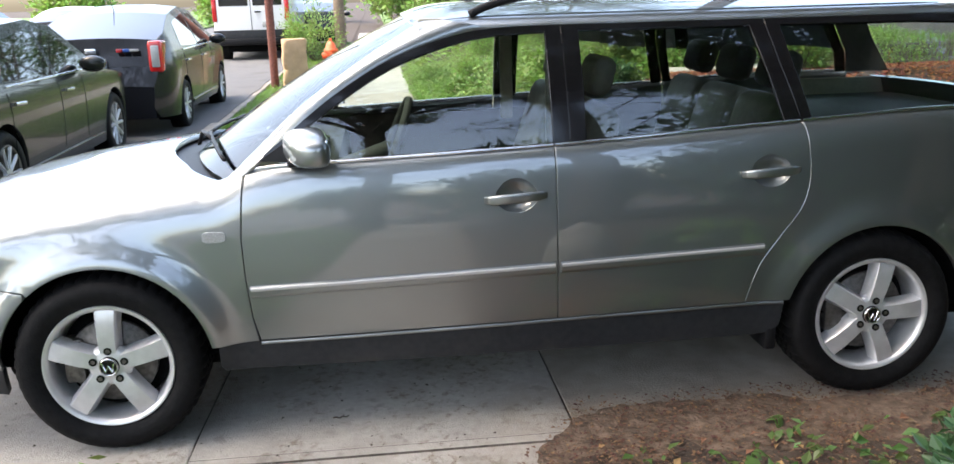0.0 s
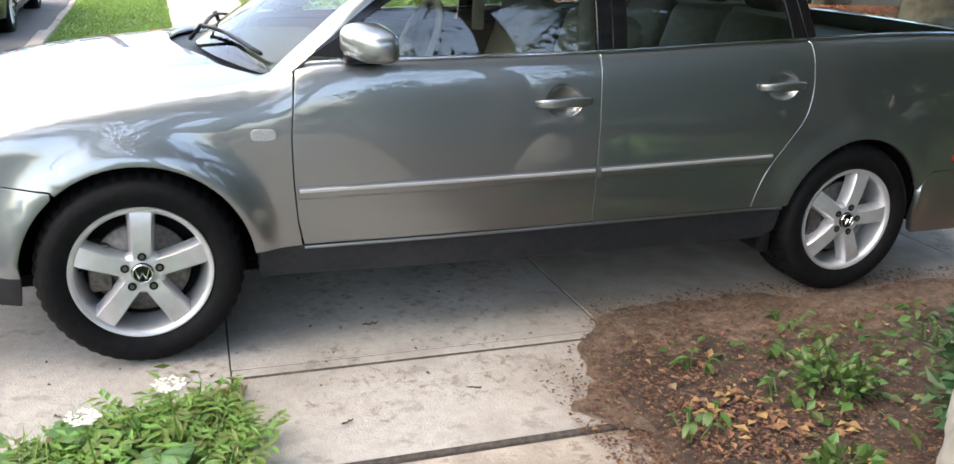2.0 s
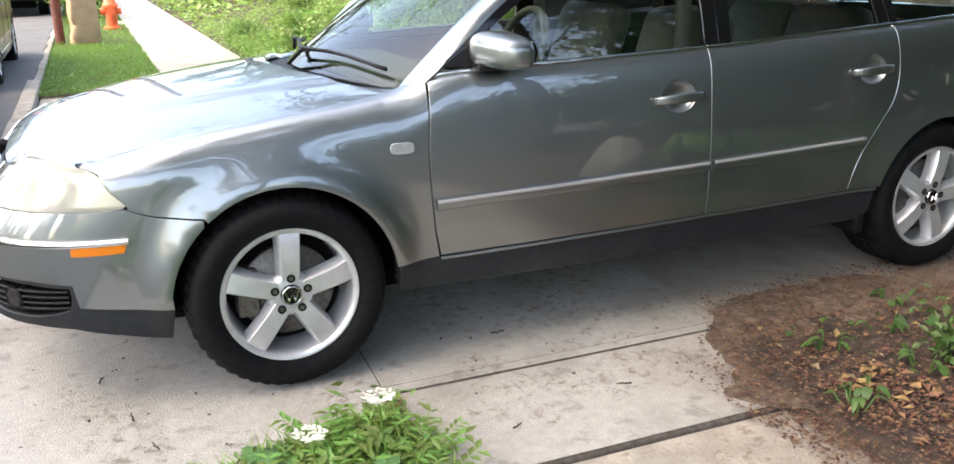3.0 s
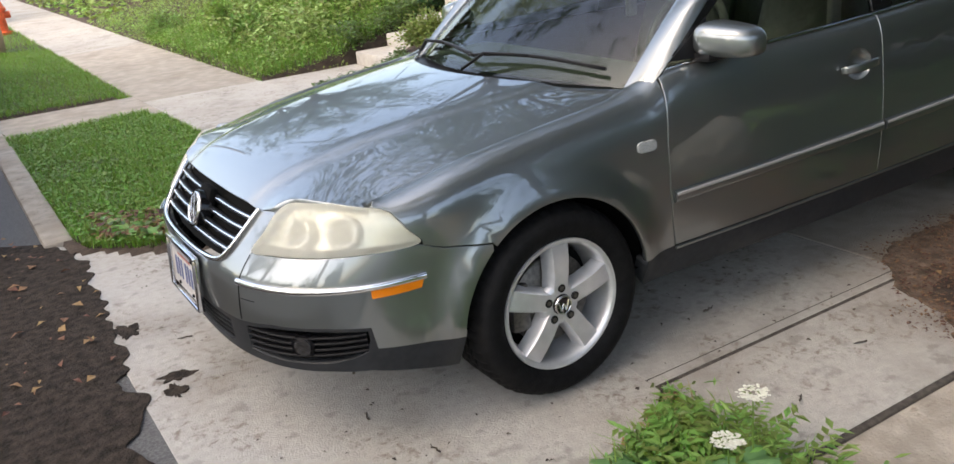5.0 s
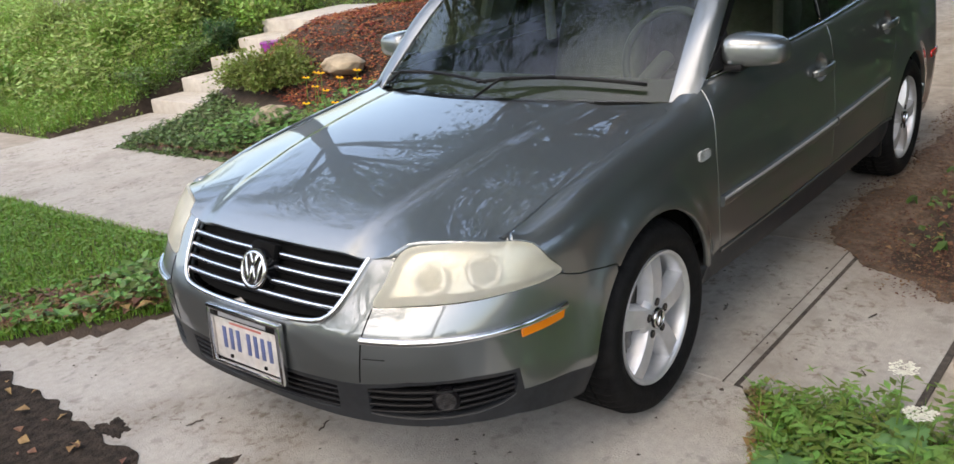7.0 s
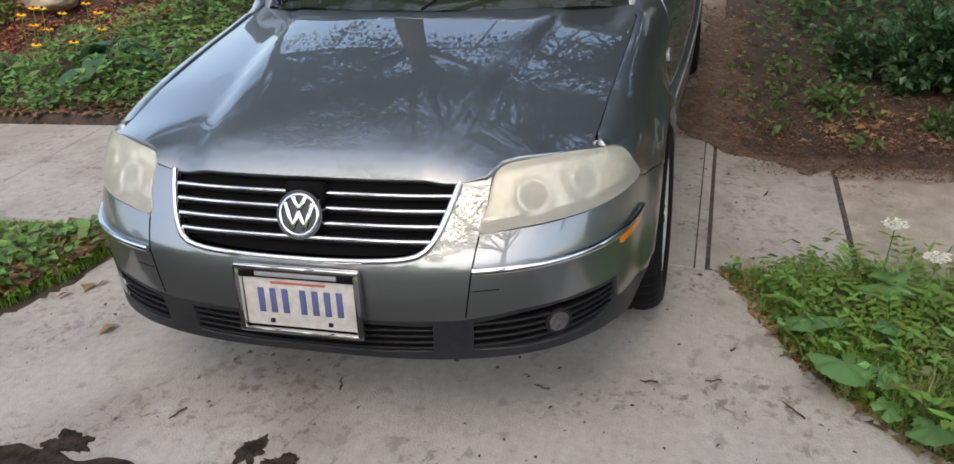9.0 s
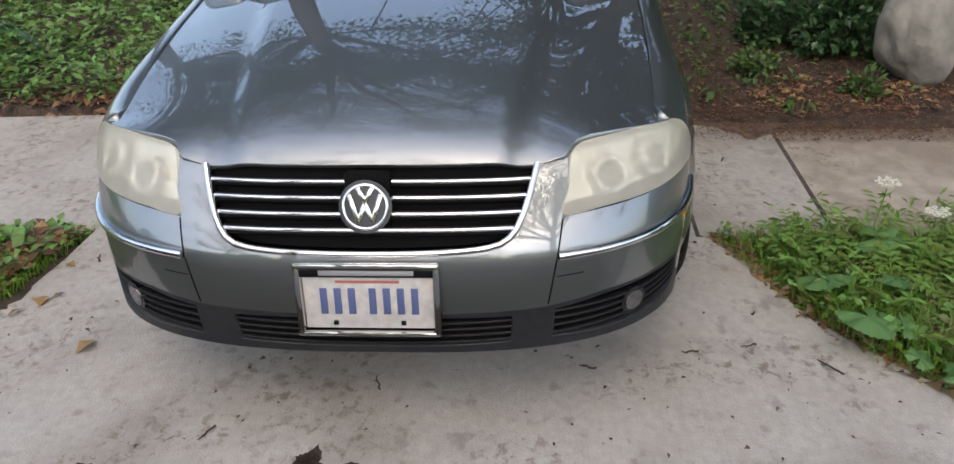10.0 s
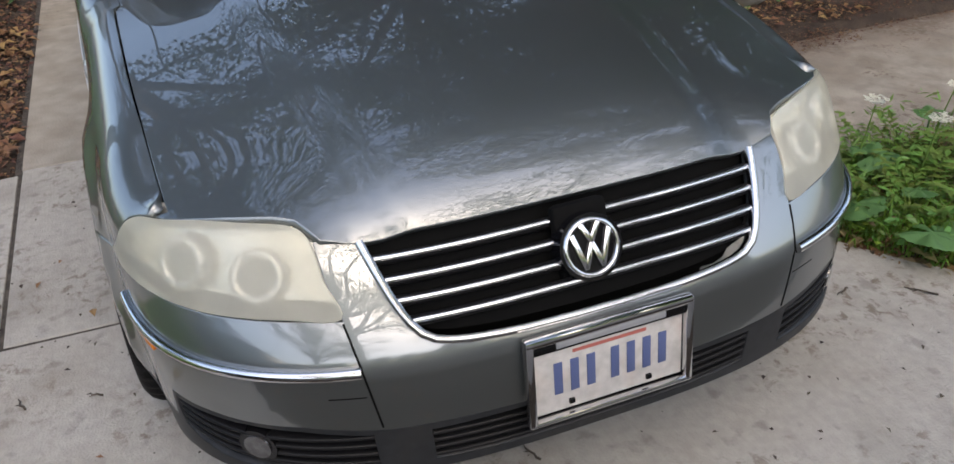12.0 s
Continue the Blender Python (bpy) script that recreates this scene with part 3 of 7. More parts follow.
def station_wagon():
    car = empty("station_wagon")
    tagged(car, "silver-grey metallic station wagon parked on a concrete driveway", "car")
    # ---- front doors, rear doors, fenders, quarter panels ----
    g = 0.0035
    for flip in (False, True):
        fender = [(ux(-0.236, 0.588), 0.590)] + [(UC + a, w) for a, w in ((1.0, 0.605), (0.938, 0.628), (0.932, 0.642), (0.895, 0.671), (0.846, 0.701), (0.803, 0.725), (0.755, 0.7395), (0.71, 0.7485))]
        xs = np.linspace(-0.57, 0.485, 42)
        fender += [(ux(float(x), 0.7), top(ux(float(x), 0.7))) for x in xs]
        fender += [(0.478 - g, 0.82), (0.470 - g, 0.72), (0.474 - g, 0.58), (0.485 - g, 0.45), (0.500 - g, 0.362), (0.40, 0.358)]
        fender += [(ux(a, z), z) for a, z in arch(0.0, 8, 130.0)]
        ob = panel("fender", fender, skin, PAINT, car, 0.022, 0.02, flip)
        lens = [(0.382 + 0.037 * math.copysign(abs(math.cos(q)) ** 0.5, math.cos(q)), 0.7335 + 0.0165 * math.copysign(abs(math.sin(q)) ** 0.6, math.sin(q))) for q in np.linspace(0, 2 * math.pi, 24, endpoint=False)]
        panel("side_marker", lens, skin, WHITE_LENS, ob, 0.012, 0.008, flip, "small clear side marker lamp", lift=0.006)
        # front door
        xs = np.linspace(1.5265, 0.498, 36)
        door = [(0.470 + g, 0.72), (0.474 + g, 0.58), (0.485 + g, 0.45), (0.502 + g, 0.365), (1.0, 0.377), (1.5265, 0.388)] + [(float(x), top(float(x))) for x in xs] + [(0.478 + g, 0.82)]
        cup_of = lambda cx, cz, k=1.0: [(cx + k * 0.073 * math.cos(a), cz + k * 0.056 * math.sin(a)) for a in np.linspace(0, 2 * math.pi, 28, endpoint=False)]
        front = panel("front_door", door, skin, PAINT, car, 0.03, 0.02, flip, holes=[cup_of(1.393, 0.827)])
        xs = np.linspace(2.402, 1.5335, 32)
        edge = smooth_loop([(2.205, 0.402), (2.222, 0.47), (2.255, 0.55), (2.32, 0.64), (2.39, 0.73), (2.417, 0.80), (2.425, 0.88), (2.418, 0.96), (2.402, top(2.402))], False, 5)
        door = [(1.5335, 0.388), (1.9, 0.396), *[tuple(p) for p in edge], *[(float(x), top(float(x))) for x in xs[1:]]]
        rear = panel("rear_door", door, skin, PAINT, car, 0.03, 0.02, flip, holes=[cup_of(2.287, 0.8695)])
        quarter = [(2.353, 0.404)] + arch(2.703, 164, 20)
        quarter += [(3.06, 0.45), (3.12, 0.50), (XR + 0.28, 0.50), (XR + 0.28, 0.64), (XR + 0.2, 0.66), (XR + 0.2, 0.97), (XR + 0.2, top(XR + 0.2))]
        quarter += [(float(x), top(float(x))) for x in np.linspace(XR + 0.15, 2.409, 30)]
        quarter += [(u + 2 * g, w) for u, w in edge[::-1]]
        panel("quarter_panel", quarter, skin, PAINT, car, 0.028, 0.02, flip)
        panel("tail_lamp", [(XR + 0.206, 0.67), (XR + 0.42, 0.66), (XR + 0.42, 0.93), (XR + 0.206, 1.0)], skin, RED, car, 0.03, 0.02, flip, "red plastic tail lamp")
        # sill
        sill = [(0.362, 0.27), (0.375, 0.25), (2.24, 0.262), (2.31, 0.27), (2.345, 0.3), (2.351, 0.398), (2.2, 0.395), (1.53, 0.382), (0.5, 0.356), (0.368, 0.352)]
        panel("sill", sill, lambda u, w: skin(u, w) + np.array([0, 0.012, 0]), DARK_PAINT, car, 0.03, 0.05, flip, "dark grey plastic sill cover")
        # Body-coloured strip stands in for the highlight along the sill's upper edge.
        strip("sill_edge", [(0.505, 0.352), (1.53, 0.379), (2.2, 0.392), (2.345, 0.395)], 0.012, 0.010, PAINT, car, flip, "", -0.001)
        panel("rear_reflector", [(3.215, 0.535), (3.33, 0.54), (3.33, 0.572), (3.215, 0.567)], skin, RED, car, 0.02, 0.008, flip, "red reflector on the rear bumper", lift=0.008)
        # mouldings and belt trims
        for a, b, owner in ((0.487, 1.521, front), (1.539, 2.262, rear)):
            z = lambda x: 0.541 + (x - 0.485) * 0.0322
            strip("side_moulding", [(a, z(a)), ((a + b) / 2, z((a + b) / 2)), (b, z(b))], 0.040, 0.024, PAINT, owner, flip, "raised silver side moulding", 0.004)
            strip("moulding_chrome", [(a + 0.003, z(a) + 0.010), ((a + b) / 2, z((a + b) / 2) + 0.010), (b - 0.003, z(b) + 0.010)], 0.012, 0.007, SATIN, owner, flip, "thin bright strip", 0.014)
        belt = lambda a, b: [(float(x), top(float(x)) - 0.006) for x in np.linspace(a, b, 30)]
        strip("belt_trim", belt(0.50, 1.5265), 0.016, 0.012, CHROME, front, flip, "bright belt trim", 0.004)
        strip("belt_trim", belt(1.5335, 2.402), 0.016, 0.012, CHROME, rear, flip, "bright belt trim", 0.004)
        strip("belt_trim", belt(2.41, XR + 0.14), 0.016, 0.012, CHROME, car, flip, "bright belt trim", 0.004)
        # handles
        for x0, x1, z0, z1, owner in ((1.285, 1.492, 0.819, 0.829, front), (2.178, 2.386, 0.862, 0.871, rear)):
            cx, cz = (1.393, 0.827) if owner is front else (2.287, 0.8695)
            def dish(u, w, cx=cx, cz=cz):
                r2 = np.clip(((u - cx) / 0.0745) ** 2 + ((w - cz) / 0.0575) ** 2, 0, 1)
                return skin(u, w) + np.stack([0 * u, 0.044 * np.sqrt(1 - r2), 0 * u], -1)
            panel("handle_cup", cup_of(cx, cz, 1.0), dish, PAINT, owner, 0.012, 0.0, flip, "rounded recess behind the handle")
            pts = [(x0 + (x1 - x0) * t, z0 + (z1 - z0) * t) for t in np.linspace(0, 1, 12)]
            P, N = on_skin(pts, 0.0)
            lifts = [0.006, 0.022, 0.03, 0.034, 0.036, 0.036, 0.036, 0.035, 0.033, 0.029, 0.02, 0.006]
            path = [p + n * l for p, n, l in zip(P, N, lifts)]
            if flip:
                path = [p * (1, -1, 1) for p in path]
            v, f = sweep(path, rounded(0.016, 0.033, 0.45, 4), scales=[0.7, 0.85, 0.95, 1, 1, 1, 1, 1, 1, 0.95, 0.85, 0.7])
            mesh_object("door_handle", v, f, PAINT, owner, "body-coloured pull handle")
        # cabin side: pillars, window frames and glass
        def cabin(name, outline, mat, owner, lift=0.0, depth=0.015, label=""):
            return panel(name, outline, cabin_skin, mat, owner, 0.035, depth, flip, label, lift=lift)
        line = lambda a, b, dz: [(float(x), float(SHOULDER_Z(x)) + dz) for x in np.linspace(a, b, 12)]
        arc_top = smooth_loop([(0.585, 0.985), (0.79, 1.135), (1.0, 1.258), (1.235, 1.335), (1.40, 1.355), (1.53, 1.36)], False, 5)
        win = line(0.62, 1.53, 0.004) + [tuple(p) for p in arc_top[::-1]]
        cabin("door_glass", win, GLASS, front, -0.006, 0.0, "lightly tinted side window")
        frame_out = smooth_loop([(0.555, 0.985), (0.77, 1.152), (0.985, 1.278), (1.225, 1.356), (1.40, 1.377), (1.583, 1.38)], False, 5)
        cabin("window_frame", [tuple(p) for p in frame_out] + [(1.586, 0.988), (1.53, 0.986)] + [tuple(p) for p in arc_top[::-1]], GLOSS_BLACK, front)
        win = line(1.642, 2.352, 0.004) + [(2.345, 1.05), (2.30, 1.22), (2.262, 1.358), (1.645, 1.362)]
        cabin("door_glass", win, TINT, rear, -0.006, 0.0, "tinted side window")
        cabin("window_frame", [(1.589, 0.988), (1.642, 0.994), (1.645, 1.362), (2.262, 1.358), (2.30, 1.22), (2.345, 1.05), (2.352, 1.028), (2.402, 1.032), (2.39, 1.09), (2.345, 1.24), (2.312, 1.379), (1.586, 1.38)], GLOSS_BLACK, rear)
        win = line(2.45, 3.30, 0.006) + [(3.27, 1.16), (3.18, 1.29), (3.10, 1.345), (2.9, 1.355), (2.37, 1.358), (2.40, 1.22)]
        cabin("quarter_glass", win, TINT, car, -0.004, 0.0, "tinted rear quarter window")
        cabin("quarter_window_frame", [(2.412, 1.034), (2.45, 1.037), (2.40, 1.22), (2.37, 1.358), (2.9, 1.355), (3.10, 1.345), (3.18, 1.29), (3.27, 1.16), (3.30, 1.06), (3.345, 1.06), (3.32, 1.16), (3.22, 1.31), (3.12, 1.368), (2.95, 1.378), (2.318, 1.379), (2.35, 1.24)], GLOSS_BLACK, car)
        cabin("rear_pillar", [(3.35, 1.056), (3.56, 1.06), (3.42, 1.25), (3.30, 1.44), (3.0, 1.45), (3.0, 1.382), (3.125, 1.372), (3.225, 1.315), (3.325, 1.165)], PAINT, car)
        # roof edge
        cabin("roof_edge", [(1.34, 1.376), (1.40, 1.380), (1.6, 1.383), (3.0, 1.381), (3.0, 1.45), (1.09, 1.45), (1.10, 1.385)], PAINT, car)
        # windscreen pillar: a skin between the windscreen's edge and the door frame
        rail = smooth_loop([(0.37, 0.835), (0.475, 0.918), (0.52, 0.955), (0.56, 0.988), (0.77, 1.155), (0.985, 1.281), (1.225, 1.359), (1.34, 1.372)], False, 8)
        run = np.r_[0, np.cumsum(np.hypot(*np.diff(rail, axis=0).T))]
        run /= run[-1]

        def pillar(sx, v):
            sx, v = np.broadcast_arrays(np.asarray(sx, float), np.asarray(v, float))
            outer = cabin_skin(np.interp(sx, run, rail[:, 0]), np.interp(sx, run, rail[:, 1]))
            t = np.clip(-0.17 + 1.19 * sx, -0.2, 1.1)
            half = 0.675 - 0.11 * t
            inner = screen_skin(t, -half) + np.array([-0.004, 0, 0.006])
            p = outer + (inner - outer) * v[..., None]
            return p + np.array([-0.45, -0.75, 0.48]) * (0.03 * np.sin(np.clip(v, 0, 1) * math.pi) ** 0.8 * np.clip(sx / 0.42, 0, 1) ** 1.5)[..., None]

        o = [(0.0, v) for v in np.linspace(1, 0, 8)] + [(a, 0.0) for a in np.linspace(0, 1, 30)[1:]] + [(1.0, v) for v in np.linspace(0, 1, 8)[1:]] + [(a, 1.0) for a in np.linspace(1, 0, 30)[1:-1]]
        panel("windscreen_pillar", o[::-1], pillar, PAINT, car, 0.05, 0.012, flip)
        # mirror
        sy = 1 if flip else -1
        bm = bmesh.new()
        bmesh.ops.create_icosphere(bm, subdivisions=4, radius=1)
        for v in bm.verts:
            x, y, z = v.co
            k = lambda t, p: math.copysign(abs(t) ** p, t)
            x, y, z = k(x, 0.75), k(y, 0.55), k(z, 0.6)
            x = x * (0.055 if x > 0 else 0.085) * (1 - 0.18 * y)
            v.co = (0.728 + x + 0.02 * y, sy * (0.85 + 0.105 * y), 1.016 + z * 0.06 * (1 - 0.12 * y) * (1.0 if z > 0 else 0.85) - 0.006 * y)
        mir = part("door_mirror", bm, PAINT, front, "silver door mirror housing", sharp=80)
        part("mirror_glass", box_bm(0.772, 0.784, min(sy * 0.785, sy * 0.925), max(sy * 0.785, sy * 0.925), 0.978, 1.055, 0.005), CHROME, mir)
        part("mirror_foot", box_bm(0.64, 0.75, min(sy * 0.74, sy * 0.83), max(sy * 0.74, sy * 0.83), 0.955, 0.985, 0.012), TRIM_BLACK, mir)
        cabin("mirror_sail", [(0.545, 0.972), (0.72, 0.962), (0.715, 1.085), (0.66, 1.045)], TRIM_BLACK, front, 0.004)
    # ---- nose ----
    grille_hole = smooth_loop([(uy(0.02), 0.553), (uy(0.2), 0.557), (uy(0.29), 0.565), (uy(0.333), 0.583), (uy(0.363), 0.63), (uy(0.393), 0.714)], False, 6)
    half = [tuple(p) for p in grille_hole] + [(uy(0.395), 0.724), (UC + 0.299, 0.722), (UC + 0.296, 0.67), (UC + 0.283, 0.612)]
    half += [(UC + a, w) for a, w in ((0.384, 0.617), (0.5, 0.620), (0.6, 0.622), (0.73, 0.625), (0.84, 0.625), (0.925, 0.628), (1.0, 0.598))] + [(ux(-0.239, 0.58), 0.583)]
    half += [(ux(a, z), z) for a, z in arch(0.0, 133, 172, n=12)]
    half += [(UC + a, w) for a, w in ((1.022, 0.318), (0.95, 0.326), (0.88, 0.333), (0.787, 0.343), (0.777, 0.413), (0.62, 0.424), (0.40, 0.422), (0.24, 0.402))] + [(uy(0.1), 0.394)]
    top_half, low_half = half[:-9], half[-9:]
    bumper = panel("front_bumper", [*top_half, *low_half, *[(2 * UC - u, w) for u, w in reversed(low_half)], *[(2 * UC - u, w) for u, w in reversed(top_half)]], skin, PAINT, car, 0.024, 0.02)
    valance_half = [(uy(0.1), 0.392)] + [(UC + a, w) for a, w in ((0.24, 0.40), (0.40, 0.420), (0.62, 0.422), (0.775, 0.411), (0.785, 0.341), (0.88, 0.331), (0.95, 0.324), (1.022, 0.316), (1.012, 0.214), (0.9, 0.245), (0.75, 0.276), (0.6, 0.284), (0.3, 0.283))] + [(uy(0.1), 0.279)]
    centre_hole = [(uy(0.338), 0.383), (uy(0.332), 0.304), (uy(0.15), 0.296), (uy(-0.15), 0.296), (uy(-0.332), 0.304), (uy(-0.338), 0.383)]
    side_hole = [(UC + a, w) for a, w in ((0.268, 0.392), (0.40, 0.411), (0.52, 0.415), (0.62, 0.413), (0.765, 0.403), (0.768, 0.37), (0.752, 0.335), (0.70, 0.320), (0.62, 0.309), (0.41, 0.303), (0.262, 0.308))]
    panel("valance", both(valance_half), skin, DARK_PAINT, bumper, 0.024, 0.03, label="dark grey plastic lower apron", holes=[centre_hole, side_hole, [(2 * UC - u, w) for u, w in reversed(side_hole)]])
    # Near-black sheet stands in for the shaded space behind the intakes.
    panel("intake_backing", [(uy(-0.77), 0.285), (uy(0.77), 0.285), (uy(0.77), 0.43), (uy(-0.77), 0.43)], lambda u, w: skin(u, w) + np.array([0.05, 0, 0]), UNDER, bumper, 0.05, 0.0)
    for i in range(4):
        z = 0.313 + i * 0.0185
        strip("intake_slat", [(uy(y), z - 0.008 * (1 - (y / 0.335) ** 2)) for y in np.linspace(-0.334, 0.334, 20)], 0.008, 0.022, TRIM_BLACK, bumper, lift=-0.012)
        for s in (1, -1):
            z0, z1 = 0.316 + i * 0.0215, 0.345 + i * 0.0165
            strip("intake_slat", [(UC + s * a, z0 + (z1 - z0) * (a - 0.265) / 0.49 - 0.012 * (a - 0.5)) for a in np.linspace(0.265, 0.755, 16)], 0.008, 0.022, TRIM_BLACK, bumper, lift=-0.012)
    for s in (1, -1):
        P, N = on_skin([(UC + s * 0.515, 0.360)], -0.008)
        p, n = Vector(P[0]), Vector(N[0])
        lamp = part("fog_lamp", cyl_bm(p - n * 0.04, p + n * 0.006, 0.043, 0.038, 28), GLOSS_BLACK, bumper, "round fog lamp in the apron")
        part("lens", cyl_bm(p - n * 0.01, p + n * 0.009, 0.031, 0.027, 28), material("fog_lens", (0.12, 0.12, 0.125), 0.16, 0.8, vary=0.5, scale=60, coat=1.0), lamp)
        # bright strip and amber marker
        line = [(UC + s * a, 0.5365 + 0.02 * max(0.0, a - 0.8)) for a in np.linspace(0.274, 0.948, 26)]
        strip("bumper_chrome", line, 0.021, 0.02, CHROME, bumper, lift=0.004, label="bright bumper strip")
        a = [(UC + s * q, z) for q, z in ((0.793, 0.503), (0.87, 0.504), (0.935, 0.507), (0.942, 0.529), (0.87, 0.528), (0.793, 0.527))]
        panel("amber_marker", a if s > 0 else a[::-1], skin, AMBER, bumper, 0.02, 0.01, label="amber side marker in the bumper", lift=0.007)
        # Thin near-black strips paint the shade in the bumper's fold and crease.
        strip("bumper_fold", [(UC + s * a, 0.482 + 0.02 * (a - 0.27)) for a in np.linspace(0.272, 0.34, 6)], 0.003, 0.002, UNDER, bumper, lift=-0.0005)
        strip("bumper_crease", [(UC + s * (0.252 + 0.033 * (z - 0.41) / 0.2), z) for z in np.linspace(0.41, 0.61, 10)], 0.004, 0.003, UNDER, bumper, lift=0.0)
    # grille
    surround = [(2 * UC - u, w) for u, w in grille_hole[::-1]] + [tuple(p) for p in grille_hole]
    strip("grille_surround", surround, 0.016, 0.022, CHROME, bumper, lift=0.002, label="U-shaped chrome grille surround")
    # The grille's dark depth is a near-black sheet close behind the slats.
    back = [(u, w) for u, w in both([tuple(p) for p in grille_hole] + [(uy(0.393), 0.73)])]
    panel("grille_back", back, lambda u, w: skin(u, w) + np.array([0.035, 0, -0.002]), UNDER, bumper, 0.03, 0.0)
    for z, y1 in ((0.600, 0.343), (0.630, 0.358), (0.660, 0.370), (0.690, 0.381)):
        slat = strip("grille_slat", [(uy(y), z) for y in np.linspace(-y1, y1, 30)], 0.02, 0.03, TRIM_BLACK, bumper, lift=-0.016)
        strip("slat_edge", [(uy(y), z) for y in np.linspace(-y1, y1, 30)], 0.0105, 0.016, CHROME, slat, lift=-0.004, label="chrome slat edge")
    P, N = on_skin([(UC, 0.642)], 0.012)
    p, n = Vector(P[0]), Vector((-0.93, 0, 0.36))
    badge = part("badge", cyl_bm(p - n * 0.03, p + n * 0.008, 0.065, 0.062, 40), GLOSS_BLACK, bumper, "round black and chrome nose badge")
    turn = n.to_track_quat("Y", "Z").to_matrix().to_4x4()
    v, f = lathe([(0.046, 0.006), (0.0465, 0.012), (0.050, 0.0135), (0.0545, 0.012), (0.056, 0.005)], 48)
    mesh_object("badge_ring", [Matrix.Translation(p) @ turn @ Vector(q) for q in v], f, CHROME, badge)
    zig = [(-0.036, 0.027), (-0.0165, -0.035), (0.0, 0.008), (0.0165, -0.035), (0.036, 0.027)]
    for (x0, z0), (x1, z1) in [*zip(zig, zig[1:]), ((-0.0165, 0.043), (0.0, 0.012)), ((0.0, 0.012), (0.0165, 0.043))]:
        bm = box_bm(-math.hypot(x1 - x0, z1 - z0) / 2 - 0.003, math.hypot(x1 - x0, z1 - z0) / 2 + 0.003, 0.006, 0.013, -0.0052, 0.0052, 0.0015)
        bm.transform(pose((x0 + x1) / 2, 0, (z0 + z1) / 2, 0, -math.degrees(math.atan2(z1 - z0, x1 - x0)), 0))
        bm.transform(Matrix.Translation(p) @ turn)
        part("badge_bar", bm, CHROME, badge)
    bm = box_bm(-0.055, 0.055, -0.045, -0.014, -0.065, 0.082, 0.012)
    bm.transform(Matrix.Translation(p) @ turn)
    part("badge_block", bm, UNDER, badge)
    # headlamps
    haze = headlamp_haze()
    for s, flip in ((1, False), (-1, True)):
        o = smooth_loop([(UC + a, w) for a, w in ((0.287, 0.6175), (0.384, 0.622), (0.5, 0.625), (0.61, 0.627), (0.73, 0.6295), (0.84, 0.630), (0.905, 0.6325), (0.924, 0.642), (0.887, 0.669), (0.837, 0.699), (0.793, 0.722), (0.72, 0.741), (0.62, 0.751), (0.52, 0.755), (0.42, 0.751), (0.345, 0.745), (0.314, 0.733), (0.305, 0.710), (0.301, 0.67))], True, 5)
        lamp = panel("headlamp", o, skin, haze, car, 0.02, 0.025, flip, "hazy yellowed plastic headlamp", lift=0.003)
        panel("reflector_bowl", o, lambda u, w: skin(u, w) + np.array([0.05, 0.03, 0.0]), material("lamp_inside", (0.75, 0.74, 0.7), 0.25, 0.5), lamp, 0.03, 0.0, flip)
        for yy, zz, r in ((0.575, 0.682, 0.046), (0.695, 0.690, 0.046)):
            P, N = on_skin([(uy(yy), zz)], -0.02)
            q, m = Vector(P[0]), Vector(N[0])
            if flip:
                q, m = q * Vector((1, 1, 1)), m
                q.y, m.y = -q.y, -m.y
            turn = m.to_track_quat("Y", "Z").to_matrix().to_4x4()
            v, f = lathe([(r * 0.62, -0.012), (r * 0.66, 0.0), (r * 0.86, 0.006), (r * 1.05, 0.002), (r * 1.1, -0.02)], 32)
            mesh_object("lamp_ring", [Matrix.Translation(q) @ turn @ Vector(c) for c in v], f, ALLOY, lamp)
            bm = cyl_bm(q - m * 0.02, q - m * 0.004, r * 0.6, r * 0.64, 28)
            part("reflector", bm, material("reflector_grey", (0.16, 0.16, 0.15), 0.25, 0.6), lamp)
    # plate
    plate = empty("licence_plate")
    plate.parent = car
    tagged(plate, "white licence plate in a chrome frame")
    tilt = pose(-0.922, -0.002, 0.447, 0, 4, 0)
    def flat(name, y0, y1, z0, z1, d, mat, owner, bevel=0.002):
        bm = box_bm(-d, 0.004, y0, y1, z0, z1, bevel)
        bm.transform(tilt)
        return part(name, bm, mat, owner)
    flat("plate_sheet", -0.152, 0.152, -0.076, 0.072, 0.004, material("plate_white", (0.46, 0.445, 0.43), 0.45, vary=0.12, scale=40, stain=0.35, stain_scale=18, stain_colour=(0.45, 0.35, 0.3)), plate)
    flat("plate_frame", -0.158, 0.158, 0.060, 0.084, 0.012, GLOSS_BLACK, plate, 0.003)
    for y0, y1, z0, z1 in ((-0.170, 0.170, 0.080, 0.097), (-0.170, 0.170, -0.092, -0.080), (-0.170, -0.153, -0.09, 0.09), (0.153, 0.170, -0.09, 0.09)):
        flat("plate_rim", y0, y1, z0, z1, 0.018, CHROME, plate, 0.006)
    for y in (-0.08, 0.08):
        flat("plate_bolt", y - 0.006, y + 0.006, -0.066, -0.055, 0.009, GLOSS_BLACK, plate, 0.002)
    blue = material("plate_blue", (0.075, 0.10, 0.22), 0.5)
